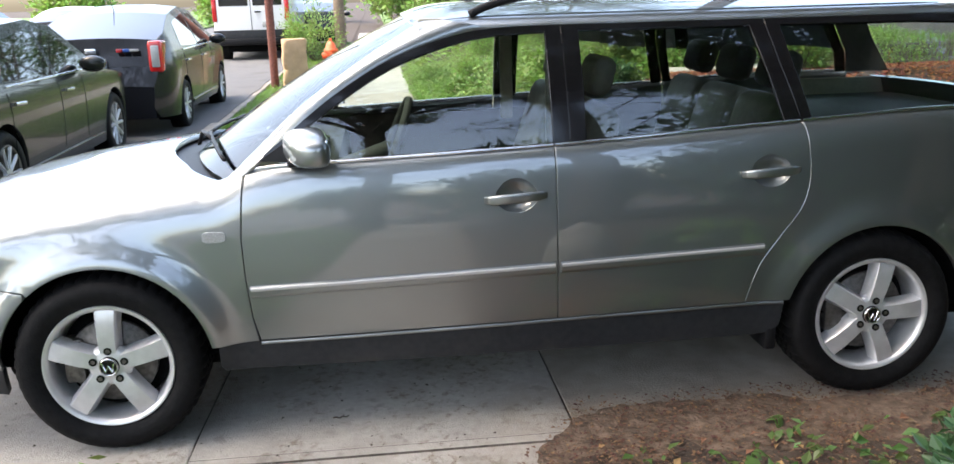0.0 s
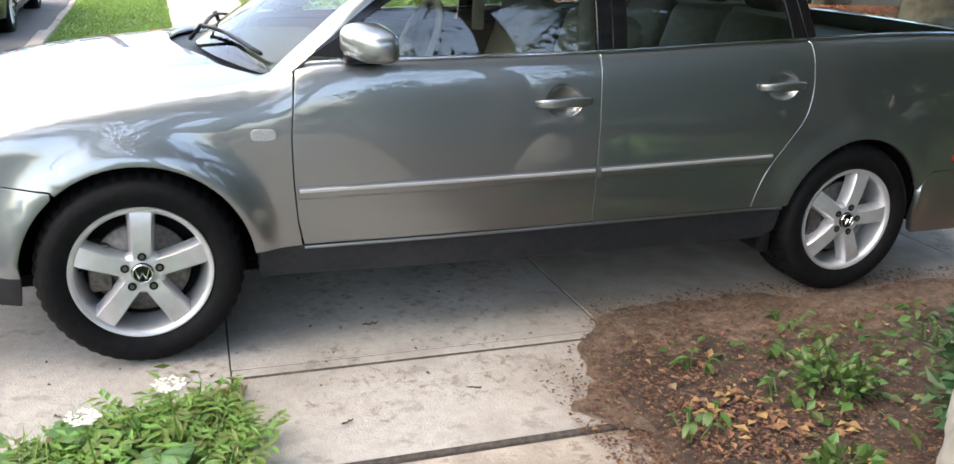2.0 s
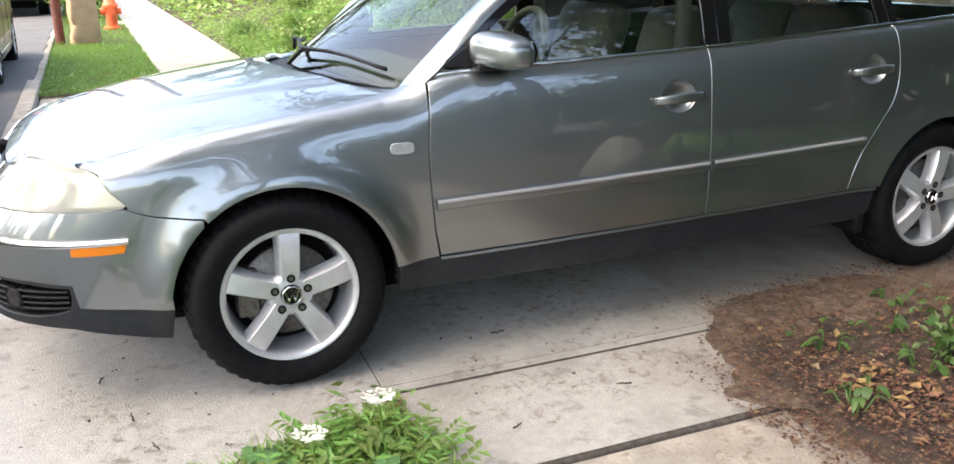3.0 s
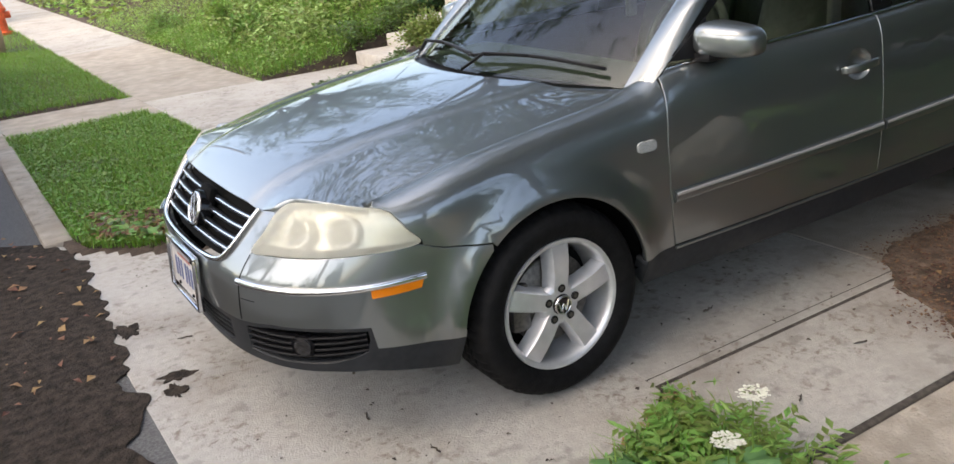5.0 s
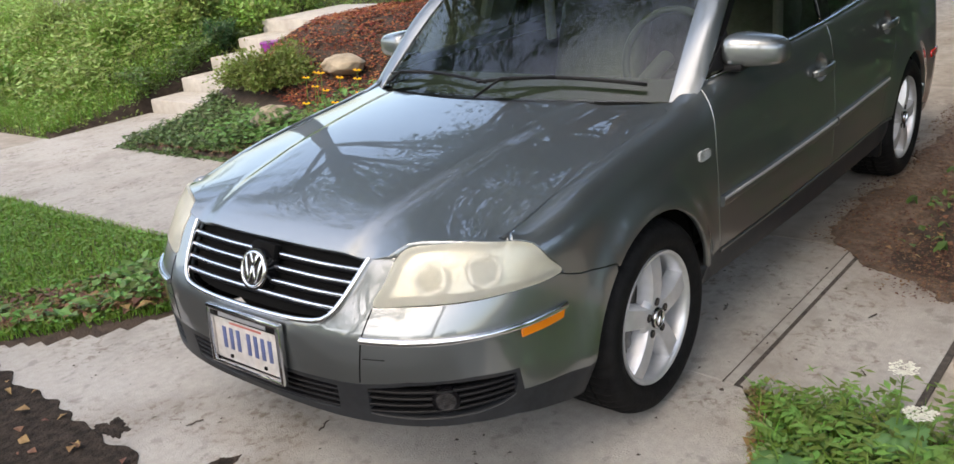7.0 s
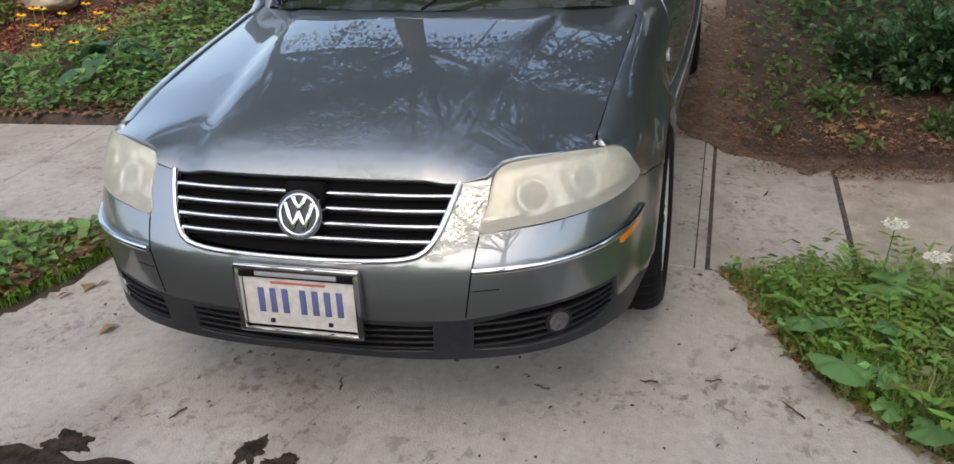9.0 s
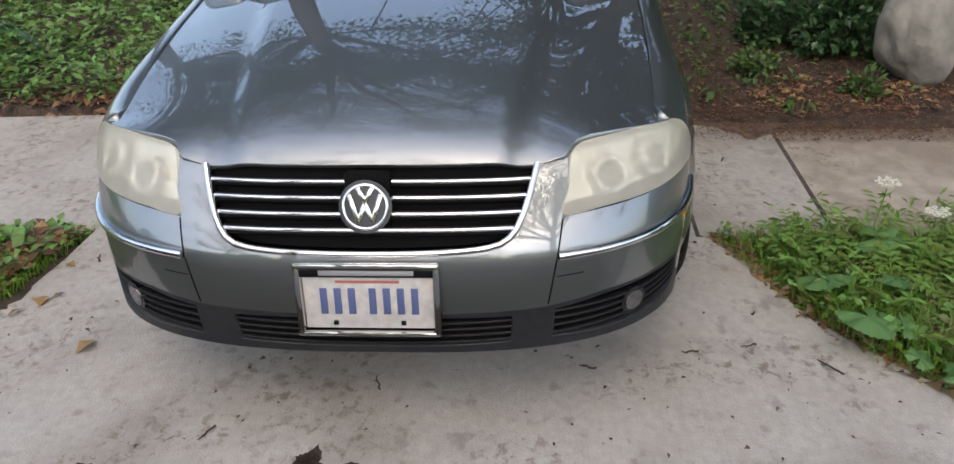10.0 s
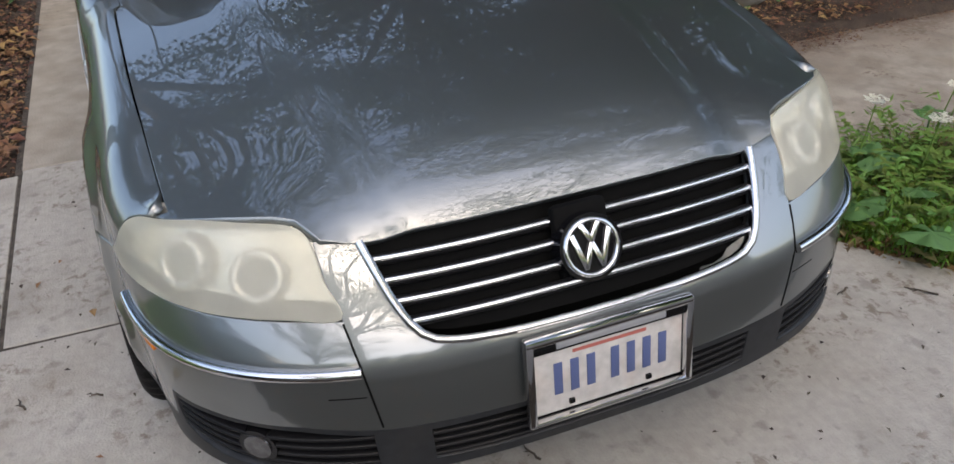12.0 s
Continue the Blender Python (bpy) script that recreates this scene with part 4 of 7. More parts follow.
    for i, y in enumerate((-0.105, -0.072, -0.039, 0.010, 0.043, 0.076, 0.109)):
        flat("plate_bar", -y - 0.0085, -y + 0.0085, -0.038, 0.03, 0.006, blue, plate, 0.001)
    flat("plate_bar", -0.11, 0.11, 0.067, 0.079, 0.0155, material("frame_print", (0.35, 0.36, 0.38), 0.4, 0.4), plate, 0.001)
    flat("plate_bar", -0.075, 0.075, 0.043, 0.05, 0.0055, material("plate_red", (0.4, 0.12, 0.1), 0.5), plate, 0.001)
    # ---- hood ----
    ys = np.linspace(0.0, 0.455, 12)
    edge = [(float(nose_x(y)) + 0.004, float(y)) for y in ys] + [(float(p[0]) + 0.007, -float(p[1])) for p in skin(UC + np.array([0.32, 0.36, 0.42, 0.50, 0.57, 0.62, 0.66]), np.array([0.742, 0.750, 0.757, 0.762, 0.761, 0.7595, 0.758]))]
    edge += [(float(x), float(SEAM_Y(x)) - 0.007) for x in np.linspace(-0.56, 0.40, 24)]
    edge += [(0.13 + 0.28 * (y / 0.70) ** 2, float(y)) for y in np.linspace(0.685, 0.0, 14)]
    edge = np.array(edge)
    right = edge[1:-1][::-1] * (1, -1)
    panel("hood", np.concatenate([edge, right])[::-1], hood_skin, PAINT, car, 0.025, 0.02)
    # cowl and wipers
    cowl = [(0.11 + 0.29 * (y / 0.67) ** 2, float(y)) for y in np.linspace(-0.70, 0.70, 20)] + [(0.30 + 0.22 * (y / 0.67) ** 2, float(y)) for y in np.linspace(0.72, -0.72, 20)]
    panel("cowl", cowl, lambda x, y: np.stack([x, y, 0.905 - 0.03 * (y / 0.7) ** 2 + 0 * x], -1), TRIM_BLACK, car, 0.04, 0.02)
    for y0, y1 in ((0.60, -0.02), (0.02, -0.60)):
        pts = [tuple(screen_skin(0.06 + 0.03 * math.sin(k / 10 * math.pi), y0 + (y1 - y0) * k / 10) + np.array([-0.02, 0, 0.02])) for k in range(11)]
        v, f = sweep(pts, rounded(0.014, 0.012, 0.3, 2))
        w = mesh_object("wiper_blade", v, f, TRIM_BLACK, car, "black wiper blade at rest")
        arm = [pts[5], tuple(Vector(pts[2]) + Vector((-0.03, 0, 0.01))), (pts[0][0] - 0.05, pts[0][1] - 0.02, 0.925)]
        v, f = sweep(arm, rounded(0.016, 0.01, 0.3, 2))
        mesh_object("wiper_arm", v, f, TRIM_BLACK, w)
    # windscreen, roof
    o = [(0.0, y) for y in np.linspace(-0.70, 0.70, 20)] + [(t, 0.70 - 0.115 * t) for t in np.linspace(0, 1, 12)[1:]] + [(1.0, y) for y in np.linspace(0.585, -0.585, 20)[1:]] + [(t, -(0.70 - 0.115 * t)) for t in np.linspace(1, 0, 12)[1:-1]]
    panel("windscreen", o, screen_skin, SCREEN, car, 0.04, 0.0, label="clear windscreen reflecting trees")
    o = [(1.055 + 0.035 * q * q, q) for q in np.linspace(-1, 1, 20)] + [(3.42, q) for q in np.linspace(1, -1, 20)]
    panel("roof", o, roof_skin, PAINT, car, 0.06, 0.02)
    for s in (1, -1):
        pts = [(1.28, s * 0.545, 1.42), (1.36, s * 0.545, 1.452), (1.5, s * 0.542, 1.478), (1.8, s * 0.54, 1.492), (2.4, s * 0.54, 1.495), (2.9, s * 0.535, 1.482), (3.15, s * 0.53, 1.45), (3.22, s * 0.53, 1.41)]
        v, f = sweep([tuple(p) for p in smooth_loop(pts, False, 4)], rounded(0.035, 0.028, 0.4, 3))
        mesh_object("roof_rail", v, f, TRIM_BLACK, car, "black roof rail")
    # tail
    panel("tailgate", [(XR + 0.424, 0.6), (XR + 2.0 - 0.424, 0.6), (XR + 2.0 - 0.424, 1.03), (XR + 0.424, 1.03)], tail_skin, PAINT, car, 0.05, 0.02)
    panel("rear_bumper", [(3.06, 0.30), (3.10, 0.22), (XR + 1.0, 0.2), (XR + 2 - 0.0, 0.22), (XR + 2.12, 0.22), (XR + 2.16, 0.30), (XR + 2.16, 0.44), (XR + 2.1, 0.49), (XR + 1.0, 0.56), (3.12, 0.49), (3.06, 0.44)], tail_skin, PAINT, car, 0.05, 0.03)
    o = [(0.0, y) for y in np.linspace(-0.66, 0.66, 12)] + [(1.0, y) for y in np.linspace(0.53, -0.53, 12)]
    panel("rear_window", o[::-1], lambda t, y: np.stack([3.70 - 0.30 * t - 0.1 * (y / 0.6) ** 2, y, 1.03 + 0.37 * t], -1), TINT, car, 0.06, 0.0)
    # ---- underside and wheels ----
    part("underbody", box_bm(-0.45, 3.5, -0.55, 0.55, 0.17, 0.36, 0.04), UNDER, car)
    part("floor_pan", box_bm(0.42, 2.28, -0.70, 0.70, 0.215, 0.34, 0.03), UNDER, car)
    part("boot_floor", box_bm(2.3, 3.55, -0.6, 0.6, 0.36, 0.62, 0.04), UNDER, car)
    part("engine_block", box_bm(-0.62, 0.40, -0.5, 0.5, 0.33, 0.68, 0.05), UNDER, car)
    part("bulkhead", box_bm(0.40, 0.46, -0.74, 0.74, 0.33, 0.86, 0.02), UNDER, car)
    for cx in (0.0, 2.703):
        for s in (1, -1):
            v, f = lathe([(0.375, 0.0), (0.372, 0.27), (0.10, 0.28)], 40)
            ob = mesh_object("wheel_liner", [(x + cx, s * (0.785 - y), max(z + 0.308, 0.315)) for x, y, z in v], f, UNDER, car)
            w = wheel(cx, s * 0.826, (-2 if cx < 1 else -14) * (1 if s < 0 else -1), s > 0)
            w.parent = car
    for s in (1, -1):
        part("mud_flap", box_bm(2.30, 2.345, min(s * 0.68, s * 0.83), max(s * 0.68, s * 0.83), 0.2, 0.36, 0.012), TRIM_BLACK, car)
    # ---- cabin ----
    part("rear_view_mirror", box_bm(0.98, 1.01, -0.12, 0.12, 1.255, 1.32, 0.012), TRIM_BLACK, car)
    part("dashboard", box_bm(0.42, 0.80, -0.70, 0.70, 0.62, 0.90, 0.06), INTERIOR, car)
    part("steering_column", cyl_bm((0.7, -0.37, 0.84), (0.98, -0.37, 0.93), 0.03, 0.035), INTERIOR, car)
    v, f = lathe([(0.19 + 0.016 * math.cos(a), 0.016 * math.sin(a)) for a in np.linspace(0, 2 * math.pi, 11)], 32, "z")
    ob = mesh_object("steering_wheel", v, f, INTERIOR, car)
    ob.matrix_basis = pose(0.99, -0.37, 0.935, 0, -68, 0)
    for x, y in ((1.60, -0.37), (1.60, 0.37)):
        seat("front_seat", x, y, 0.5, car)
    for y in (-0.42, 0.0, 0.42):
        seat("rear_seat", 2.30, y, 0.42, car)
    part("load_cover", box_bm(2.62, 3.58, -0.64, 0.64, 0.93, 0.95, 0.01), INTERIOR, car)
    part("headlining", box_bm(1.1, 3.35, -0.54, 0.54, 1.395, 1.41, 0.008), LINING, car)
    part("cabin_floor", box_bm(0.5, 3.4, -0.7, 0.7, 0.34, 0.37, 0.01), INTERIOR, car)
    for s in (1, -1):
        part("door_card", box_bm(0.55, 2.4, min(s * 0.745, s * 0.765), max(s * 0.745, s * 0.765), 0.38, 0.93, 0.01), INTERIOR, car)
        part("centre_pillar_trim", box_bm(1.54, 1.60, min(s * 0.575, s * 0.605), max(s * 0.575, s * 0.605), 0.9, 1.36, 0.01), LINING, car)
        part("load_side_trim", box_bm(3.05, 3.60, min(s * 0.62, s * 0.65), max(s * 0.62, s * 0.65), 0.86, 1.03, 0.01), LINING, car)
    return car


def tail_skin(u, w):
    """The skin carried round the tail to the passenger's side."""
    u, w = np.broadcast_arrays(np.asarray(u, float), np.asarray(w, float))
    far = u > XR + 1.0
    p = skin(np.where(far, 2 * XR + 2.0 - u, u), w)
    return p * np.stack([np.ones(u.shape), np.where(far, -1, 1), np.ones(u.shape)], -1)


def seat(name, x, y, width, car):
    bm = box_bm(x - 0.50, x + 0.04, y - width / 2, y + width / 2, 0.46, 0.62, 0.06, segments=3)
    ob = part(name, bm, SEAT, car, "beige upholstered car seat")
    bm = box_bm(-0.07, 0.07, -width / 2, width / 2, 0.0, 0.56, 0.06, segments=3)
    bm.transform(pose(x, y, 0.55, 0, 18, 0))
    part("backrest", bm, SEAT, ob)
    bm = box_bm(-0.045, 0.045, -0.125, 0.125, 0.58, 0.73, 0.042, segments=3)
    bm.transform(pose(x, y, 0.55, 0, 16, 0))
    part("headrest", bm, SEAT if name == "front_seat" else INTERIOR, ob)
    return ob


def headlamp_haze():
    m = material("hazy_lens", (0.78, 0.765, 0.65), 0.42, vary=0.05, scale=14, coat=0.35)
    b = m.node_tree.nodes["Principled BSDF"]
    b.inputs["Transmission Weight"].default_value = 0.66
    b.inputs["IOR"].default_value = 1.15
    return m


station_wagon()


# ---- ground ----
def hash2(x, y, s=1.0):
    return np.array([noise.noise((float(a) * s, float(b) * s, 0.3)) for a, b in zip(np.ravel(x), np.ravel(y))]).reshape(np.shape(x))


def side_fall(y):
    """The concrete falls away a little on the driver's side of the driveway."""
    t = np.clip((-0.84 - np.asarray(y, float)) / 0.45, 0, 1)
    return -0.036 * t * t * (3 - 2 * t)


def fall(y):
    """The pavement falls gently along the street."""
    return -0.016 * np.clip(np.asarray(y, float) - 1.3, 0, 6.0) + side_fall(y)


WEED_EDGE = [(-1.09, -2.06), (-0.92, -1.93), (-0.77, -1.77), (-0.66, -1.61), (-0.54, -1.475), (-0.38, -1.34), (-0.2, -1.23), (0.0, -1.155), (0.13, -1.095), (0.25, -1.04)]


def ground_z(x, y):
    """Height of the bare ground: road, kerb strip, lawns, the sloping front garden and the dirt bed."""
    x, y = np.broadcast_arrays(np.asarray(x, float), np.asarray(y, float))
    z = np.where(x < -1.12, -0.09, 0.0)
    right = np.clip((y - 1.35) / 0.25, 0, 1)
    left = np.clip((-1.1 - y) / 0.3, 0, 1)
    z = z + np.where(x > -1.12, fall(y) + 0.025 * right * (x < 0.25), 0)
    up = np.clip((x - 1.75) / 2.4, 0, 1)
    bank = (0.78 * (up * up * (3 - 2 * up))) * np.where(y < 5.2, 0.2 + 0.28 * np.clip((y - 1.5) / 2.6, 0, 1) + 0.42 * np.clip((y - 3.4) / 1.2, 0, 1), 0.5 + 0.5 * np.clip((y - 6.4) / 1.2, 0, 1))
    z = z + np.where(x > 1.6, right * bank + right * 0.03, 0)
    dirt = np.clip((x - 1.45) / 2.5, 0, 1)
    z = z + np.where(x > 1.42, left * (0.02 + 0.20 * dirt * np.clip((-1.0 - y) / 1.5, 0, 1)), 0)
    slab = ((x > 0.15) & (x < np.where(y < -1.03, 1.43, 1.6))) | ((y > -1.02) & (y < 1.27) & (x > -1.1)) | ((x > 1.5) & (x < 2.75) & (y > 5.2) & (y < 6.45)) | ((x > -1.1) & (x < 0.3) & (y > 5.65) & (y < 7.0))
    edge = np.interp(x, [p[0] for p in WEED_EDGE], [p[1] for p in WEED_EDGE])
    apron = (x < 0.3) & (x > -1.12) & (y > edge - 0.035) & (y < 1.15 + 0.75 * np.clip((0.1 - x) / 1.2, 0, 1) ** 1.6)
    z = np.where(slab | apron, fall(y) - 0.028, z)
    steps_zone = (x > 2.5) & (x < 4.7) & (y > 5.2) & (y < 6.45)
    return np.where(steps_zone, z - 0.25, z)


def terrain():
    xs = np.unique(np.concatenate([np.linspace(-400, -14, 14), np.linspace(-14, -1.3, 10), np.linspace(-1.3, 5, 120), np.linspace(5, 12, 30), np.linspace(12, 400, 14)]))
    ys = np.unique(np.concatenate([np.linspace(-400, -8, 14), np.linspace(-8, 9, 260), np.linspace(9, 30, 40), np.linspace(30, 400, 14)]))
    X, Y = np.meshgrid(xs, ys, indexing="ij")
    Z = ground_z(X, Y)
    near = (X > -1.1) & (X < 6) & (np.abs(Y) < 9)
    bump = hash2(X[near], Y[near], 3.0) * 0.012 + hash2(X[near], Y[near], 11.0) * 0.006
    Z[near] += np.where(Z[near] > -0.055, bump, 0)
    bed = (X > 1.43) & (X < 6) & (Y < -1.05) & (Y > -5)
    Z[bed] += hash2(X[bed], Y[bed], 5.5) * 0.02
    n = len(ys)
    verts = np.stack([X, Y, Z], -1).reshape(-1, 3)
    faces = [(i * n + j, (i + 1) * n + j, (i + 1) * n + j + 1, i * n + j + 1) for i in range(len(xs) - 1) for j in range(n - 1)]
    ob = mesh_object("ground", verts.tolist(), faces, SOIL)
    return tagged(ob, "brown bare soil littered with dry leaves", "ground", kind="structure")


terrain()


def slab(owner, outline, mat=CONCRETE, z=None, step=0.2, name="slab", depth=0.1):
    def flat(u, w):
        zz = fall(w) if z is None else z + side_fall(w)
        return np.stack([u, w, zz + 0.0 * u], -1)
    return panel(name, outline, flat, mat, owner, step, depth, rim=0.005)


def rect(x0, x1, y0, y1):
    return [(x0, y0), (x1, y0), (x1, y1), (x0, y1)]


def ragged(cx, cy, rx, ry, seed, n=60, rough=0.5):
    """An uneven closed outline round a middle."""
    out = []
    for k in range(n):
        t = 2 * math.pi * k / n
        c, d = math.cos(t), math.sin(t)
        r = 1 + rough * noise.noise((c * 1.5 + seed, d * 1.5, seed * 0.7)) + 0.7 * rough * noise.noise((c * 5 + seed, d * 5, seed)) + 0.4 * rough * noise.noise((c * 14 + seed, d * 14, seed))
        out.append((cx + rx * r * c, cy + ry * r * d))
    return out


def film(name, outline, mat, label, category, group, z, step=0.04):
    """A thin layer of dirt with an uneven edge."""
    def thin(u, w):
        return np.stack([u, w, z + 0.0015 * np.sin(u * 37) * np.sin(w * 29)], -1)
    return tagged(panel(name, outline, thin, mat, None, step, 0.003, rim=0.002), label, category, group)


def road():
    def flat(u, w):
        return np.stack([u, w, -0.004 - 0.02 * np.clip(-1.5 - u, 0, 2.5) + 0 * w], -1)
    edge = [(-1.12 + 0.02 * math.sin(y * 3.1), y) for y in np.linspace(-40, 70, 120)]
    ob = panel("road", [(-9.2, -40)] + edge + [(-9.2, 70)], flat, ASPHALT, None, 2.5, 0.05)
    tagged(ob, "worn dark grey asphalt street", "road", kind="structure")
    wet = material("dark_road_dirt", (0.03, 0.023, 0.018), 0.9, spec=0.15, vary=0.5, scale=25, bump=0.8, bump_scale=80)
    edge = [(-1.06 + 0.09 * noise.noise((y * 1.9, 0.3, 0)) + 0.09 * noise.noise((y * 5.3, 1.3, 0)) + 0.04 * noise.noise((y * 13, 2.3, 0)) - 0.14 * min(1.0, max(0.0, (0.6 - y) / 0.35)), y) for y in np.linspace(-1.3, 2.15, 240)]
    outer = [(-1.75 - 0.2 * noise.noise((y, 4.1, 0)), y) for y in np.linspace(2.6, -1.4, 30)]
    film("road_dirt", edge + outer, wet, "damp black road dirt along the driveway edge", "dirt", "dirt patches by the road", 0.005, 0.03)
    for x, y, rx, ry, seed in ((-1.06, 0.72, 0.045, 0.070, 3), (-1.00, 0.18, 0.055, 0.035, 7), (-1.03, 0.07, 0.030, 0.050, 11)):
        film("road_dirt", ragged(x, y, rx, ry, seed, 48, 0.7), wet, "damp dark spot of dirt on the concrete", "dirt", "dirt patches by the road", 0.004, 0.02)


def soil_spill():
    """Soil washed from the bed over the slabs, with a ragged edge."""
    line = smooth_loop([(1.50, -1.62), (1.33, -1.50), (1.27, -1.38), (1.40, -1.22), (1.43, -1.08), (1.52, -0.95), (1.66, -0.84), (1.95, -0.79), (2.3, -0.80), (2.6, -0.86), (3.2, -0.84), (4.2, -0.86)], False, 14)
    edge = [(x + 0.05 * noise.noise((x * 7, y * 7, 1.0)) + 0.03 * noise.noise((x * 23, y * 23, 2.0)), y + 0.05 * noise.noise((x * 7, y * 7, 5.0)) + 0.03 * noise.noise((x * 23, y * 23, 6.0))) for x, y in line]
    outline = [*edge, (4.2, -1.15), (1.62, -1.15), (1.58, -1.62)]

    def thin(u, w):
        return np.stack([u, w, side_fall(w) + 0.005 + 0.002 * np.sin(u * 31) * np.sin(w * 37)], -1)
    tagged(panel("soil_spill", outline, thin, LIT_SOIL, None, 0.05, 0.008, rim=0.004), "brown soil washed over the concrete edge", "ground", kind="structure")


def pavements():
    drive = tagged(empty("driveway"), "pale concrete driveway with dark joints", "driveway", kind="structure")
    left = [(-1.14, -2.12), *WEED_EDGE[:-1], (0.238, -1.005)]
    right = [(0.316, 1.285), (0.04, 1.30), (-0.2, 1.335), (-0.4, 1.41), (-0.6, 1.51), (-0.8, 1.67), (-1.0, 1.88), (-1.09, 2.05), (-1.14, 2.12)]
    slab(drive, [*left, *right], z=0.0)
    front = lambda y: 0.2872 + 0.041 * y
    slab(drive, [(front(-0.932), -0.932), (1.57, -0.932), (1.57, 1.231), (front(1.231), 1.231)], z=0.0)
    slab(drive, [(front(-0.972), -0.972), (1.57, -0.972), (1.57, -0.943), (front(-0.943), -0.943)], z=0.0, step=0.1)
    for i, x in enumerate((1.584, 3.6, 5.7, 7.8)):
        slab(drive, rect(x, (3.588, 5.688, 7.788, 9.9)[i], -0.99, 1.235), OLD_CONCRETE if i else DIRTY, z=0.0)
    walk_way = tagged(empty("pavement"), "pale concrete pavement slabs with joints", "pavement", kind="structure")
    slab(walk_way, rect(0.262, 1.51, -1.487, -0.994), z=-0.002)
    y = -1.504
    for i in range(6):
        slab(walk_way, rect(0.30, 1.50, y - 1.49, y), OLD_CONCRETE, z=-0.018 - 0.004 * (i % 2))
        y -= 1.505
    for y0, y1, mat in ((1.252, 2.43, CONCRETE), (2.442, 3.63, CONCRETE), (3.642, 4.9, CONCRETE), (4.912, 6.5, CONCRETE), (6.512, 8.2, DIRTY), (8.21, 10.0, DIRTY), (10.01, 11.8, DIRTY), (11.81, 13.5, CONCRETE), (13.51, 16.0, CONCRETE), (16.01, 19.0, CONCRETE), (19.01, 24, CONCRETE), (24.01, 40, CONCRETE)):
        slab(walk_way, rect(0.31, 1.53, y0, y1), mat)
    slab(walk_way, rect(1.54, 2.62, 5.22, 6.42))
    slab(walk_way, rect(-1.02, 0.30, 5.72, 6.98), DIRTY)
    slab(walk_way, [(-1.02, 18.5), (0.30, 18.5), (0.3, 19.7), (-1.02, 19.7)], CONCRETE)
    for outline in (rect(front(-0.98), 1.57, -1.0, -0.966), rect(0.262, 1.51, -1.51, -1.482), rect(0.325, 1.53, 1.224, 1.258), rect(1.53, 9.9, 1.23, 1.262), rect(1.564, 1.592, -0.93, 1.23), [(front(-1.0) - 0.012, -1.0), (front(-1.0) + 0.004, -1.0), (front(1.23) + 0.004, 1.23), (front(1.23) - 0.028, 1.23)]):
        slab(drive, outline, JOINT, z=-0.006, name="joint_fill", depth=0.02)
    slab(drive, rect(front(-0.94), 1.57, -0.945, -0.93), JOINT, z=-0.0035, name="joint_fill", depth=0.02)
    for y in (2.436, 3.636, 4.906, 6.506, 8.205, 10.005):
        slab(walk_way, rect(0.312, 1.528, y - 0.012, y + 0.012), JOINT, z=float(fall(y)) - 0.006, name="joint_fill", depth=0.02)
    for y0, y1 in ((2.1, 5.0), (5.01, 8.0), (8.01, 11.0), (11.01, 14.0), (14.01, 17.0), (17.01, 21.0), (21.01, 30), (-5.0, -2.15), (-8, -5.01), (-14, -8.01)):
        kerb = part("kerb", box_bm(-1.19, -1.04, y0, y1, -0.2, 0.03 + float(fall(y0)) * 0.5, 0.02), OLD_CONCRETE)
        tagged(kerb, "weathered concrete kerb stone at the street edge", "kerb", "kerb stones", kind="structure")


JOINT = material("joint_dirt", (0.055, 0.047, 0.04), 0.95, vary=0.4, scale=40, bump=0.6, bump_scale=150)
DIRTY = material("greyed_concrete", (0.28, 0.255, 0.22), 0.9, vary=0.15, scale=8, bump=0.4, bump_scale=100, stain=0.5, stain_scale=2.5, stain_colour=(0.16, 0.135, 0.11), per_piece=0.06)
soiled(DIRTY)


def garden_steps():
    st = tagged(empty("garden_steps", pose(2.6, 5.8, -0.08)), "pale concrete garden steps up to the yard", "steps")
    for i in range(5):
        x0, z0 = 0.02 + 0.40 * i, 0.14 * i
        w = 0.0 if i < 4 else 0.25
        part("step", box_bm(x0, x0 + 0.46 + (0.8 if i == 4 else 0), -0.58 - w, 0.58 + w * 0.2, z0 - 0.15, z0 + 0.14, 0.015), STEP, st)
    return st


STEP = material("pale_step_concrete", (0.38, 0.36, 0.325), 0.85, vary=0.1, scale=15, bump=0.3, bump_scale=120, stain=0.4, stain_scale=4, stain_colour=(0.25, 0.22, 0.18))
road()
pavements()
soil_spill()
garden_steps()


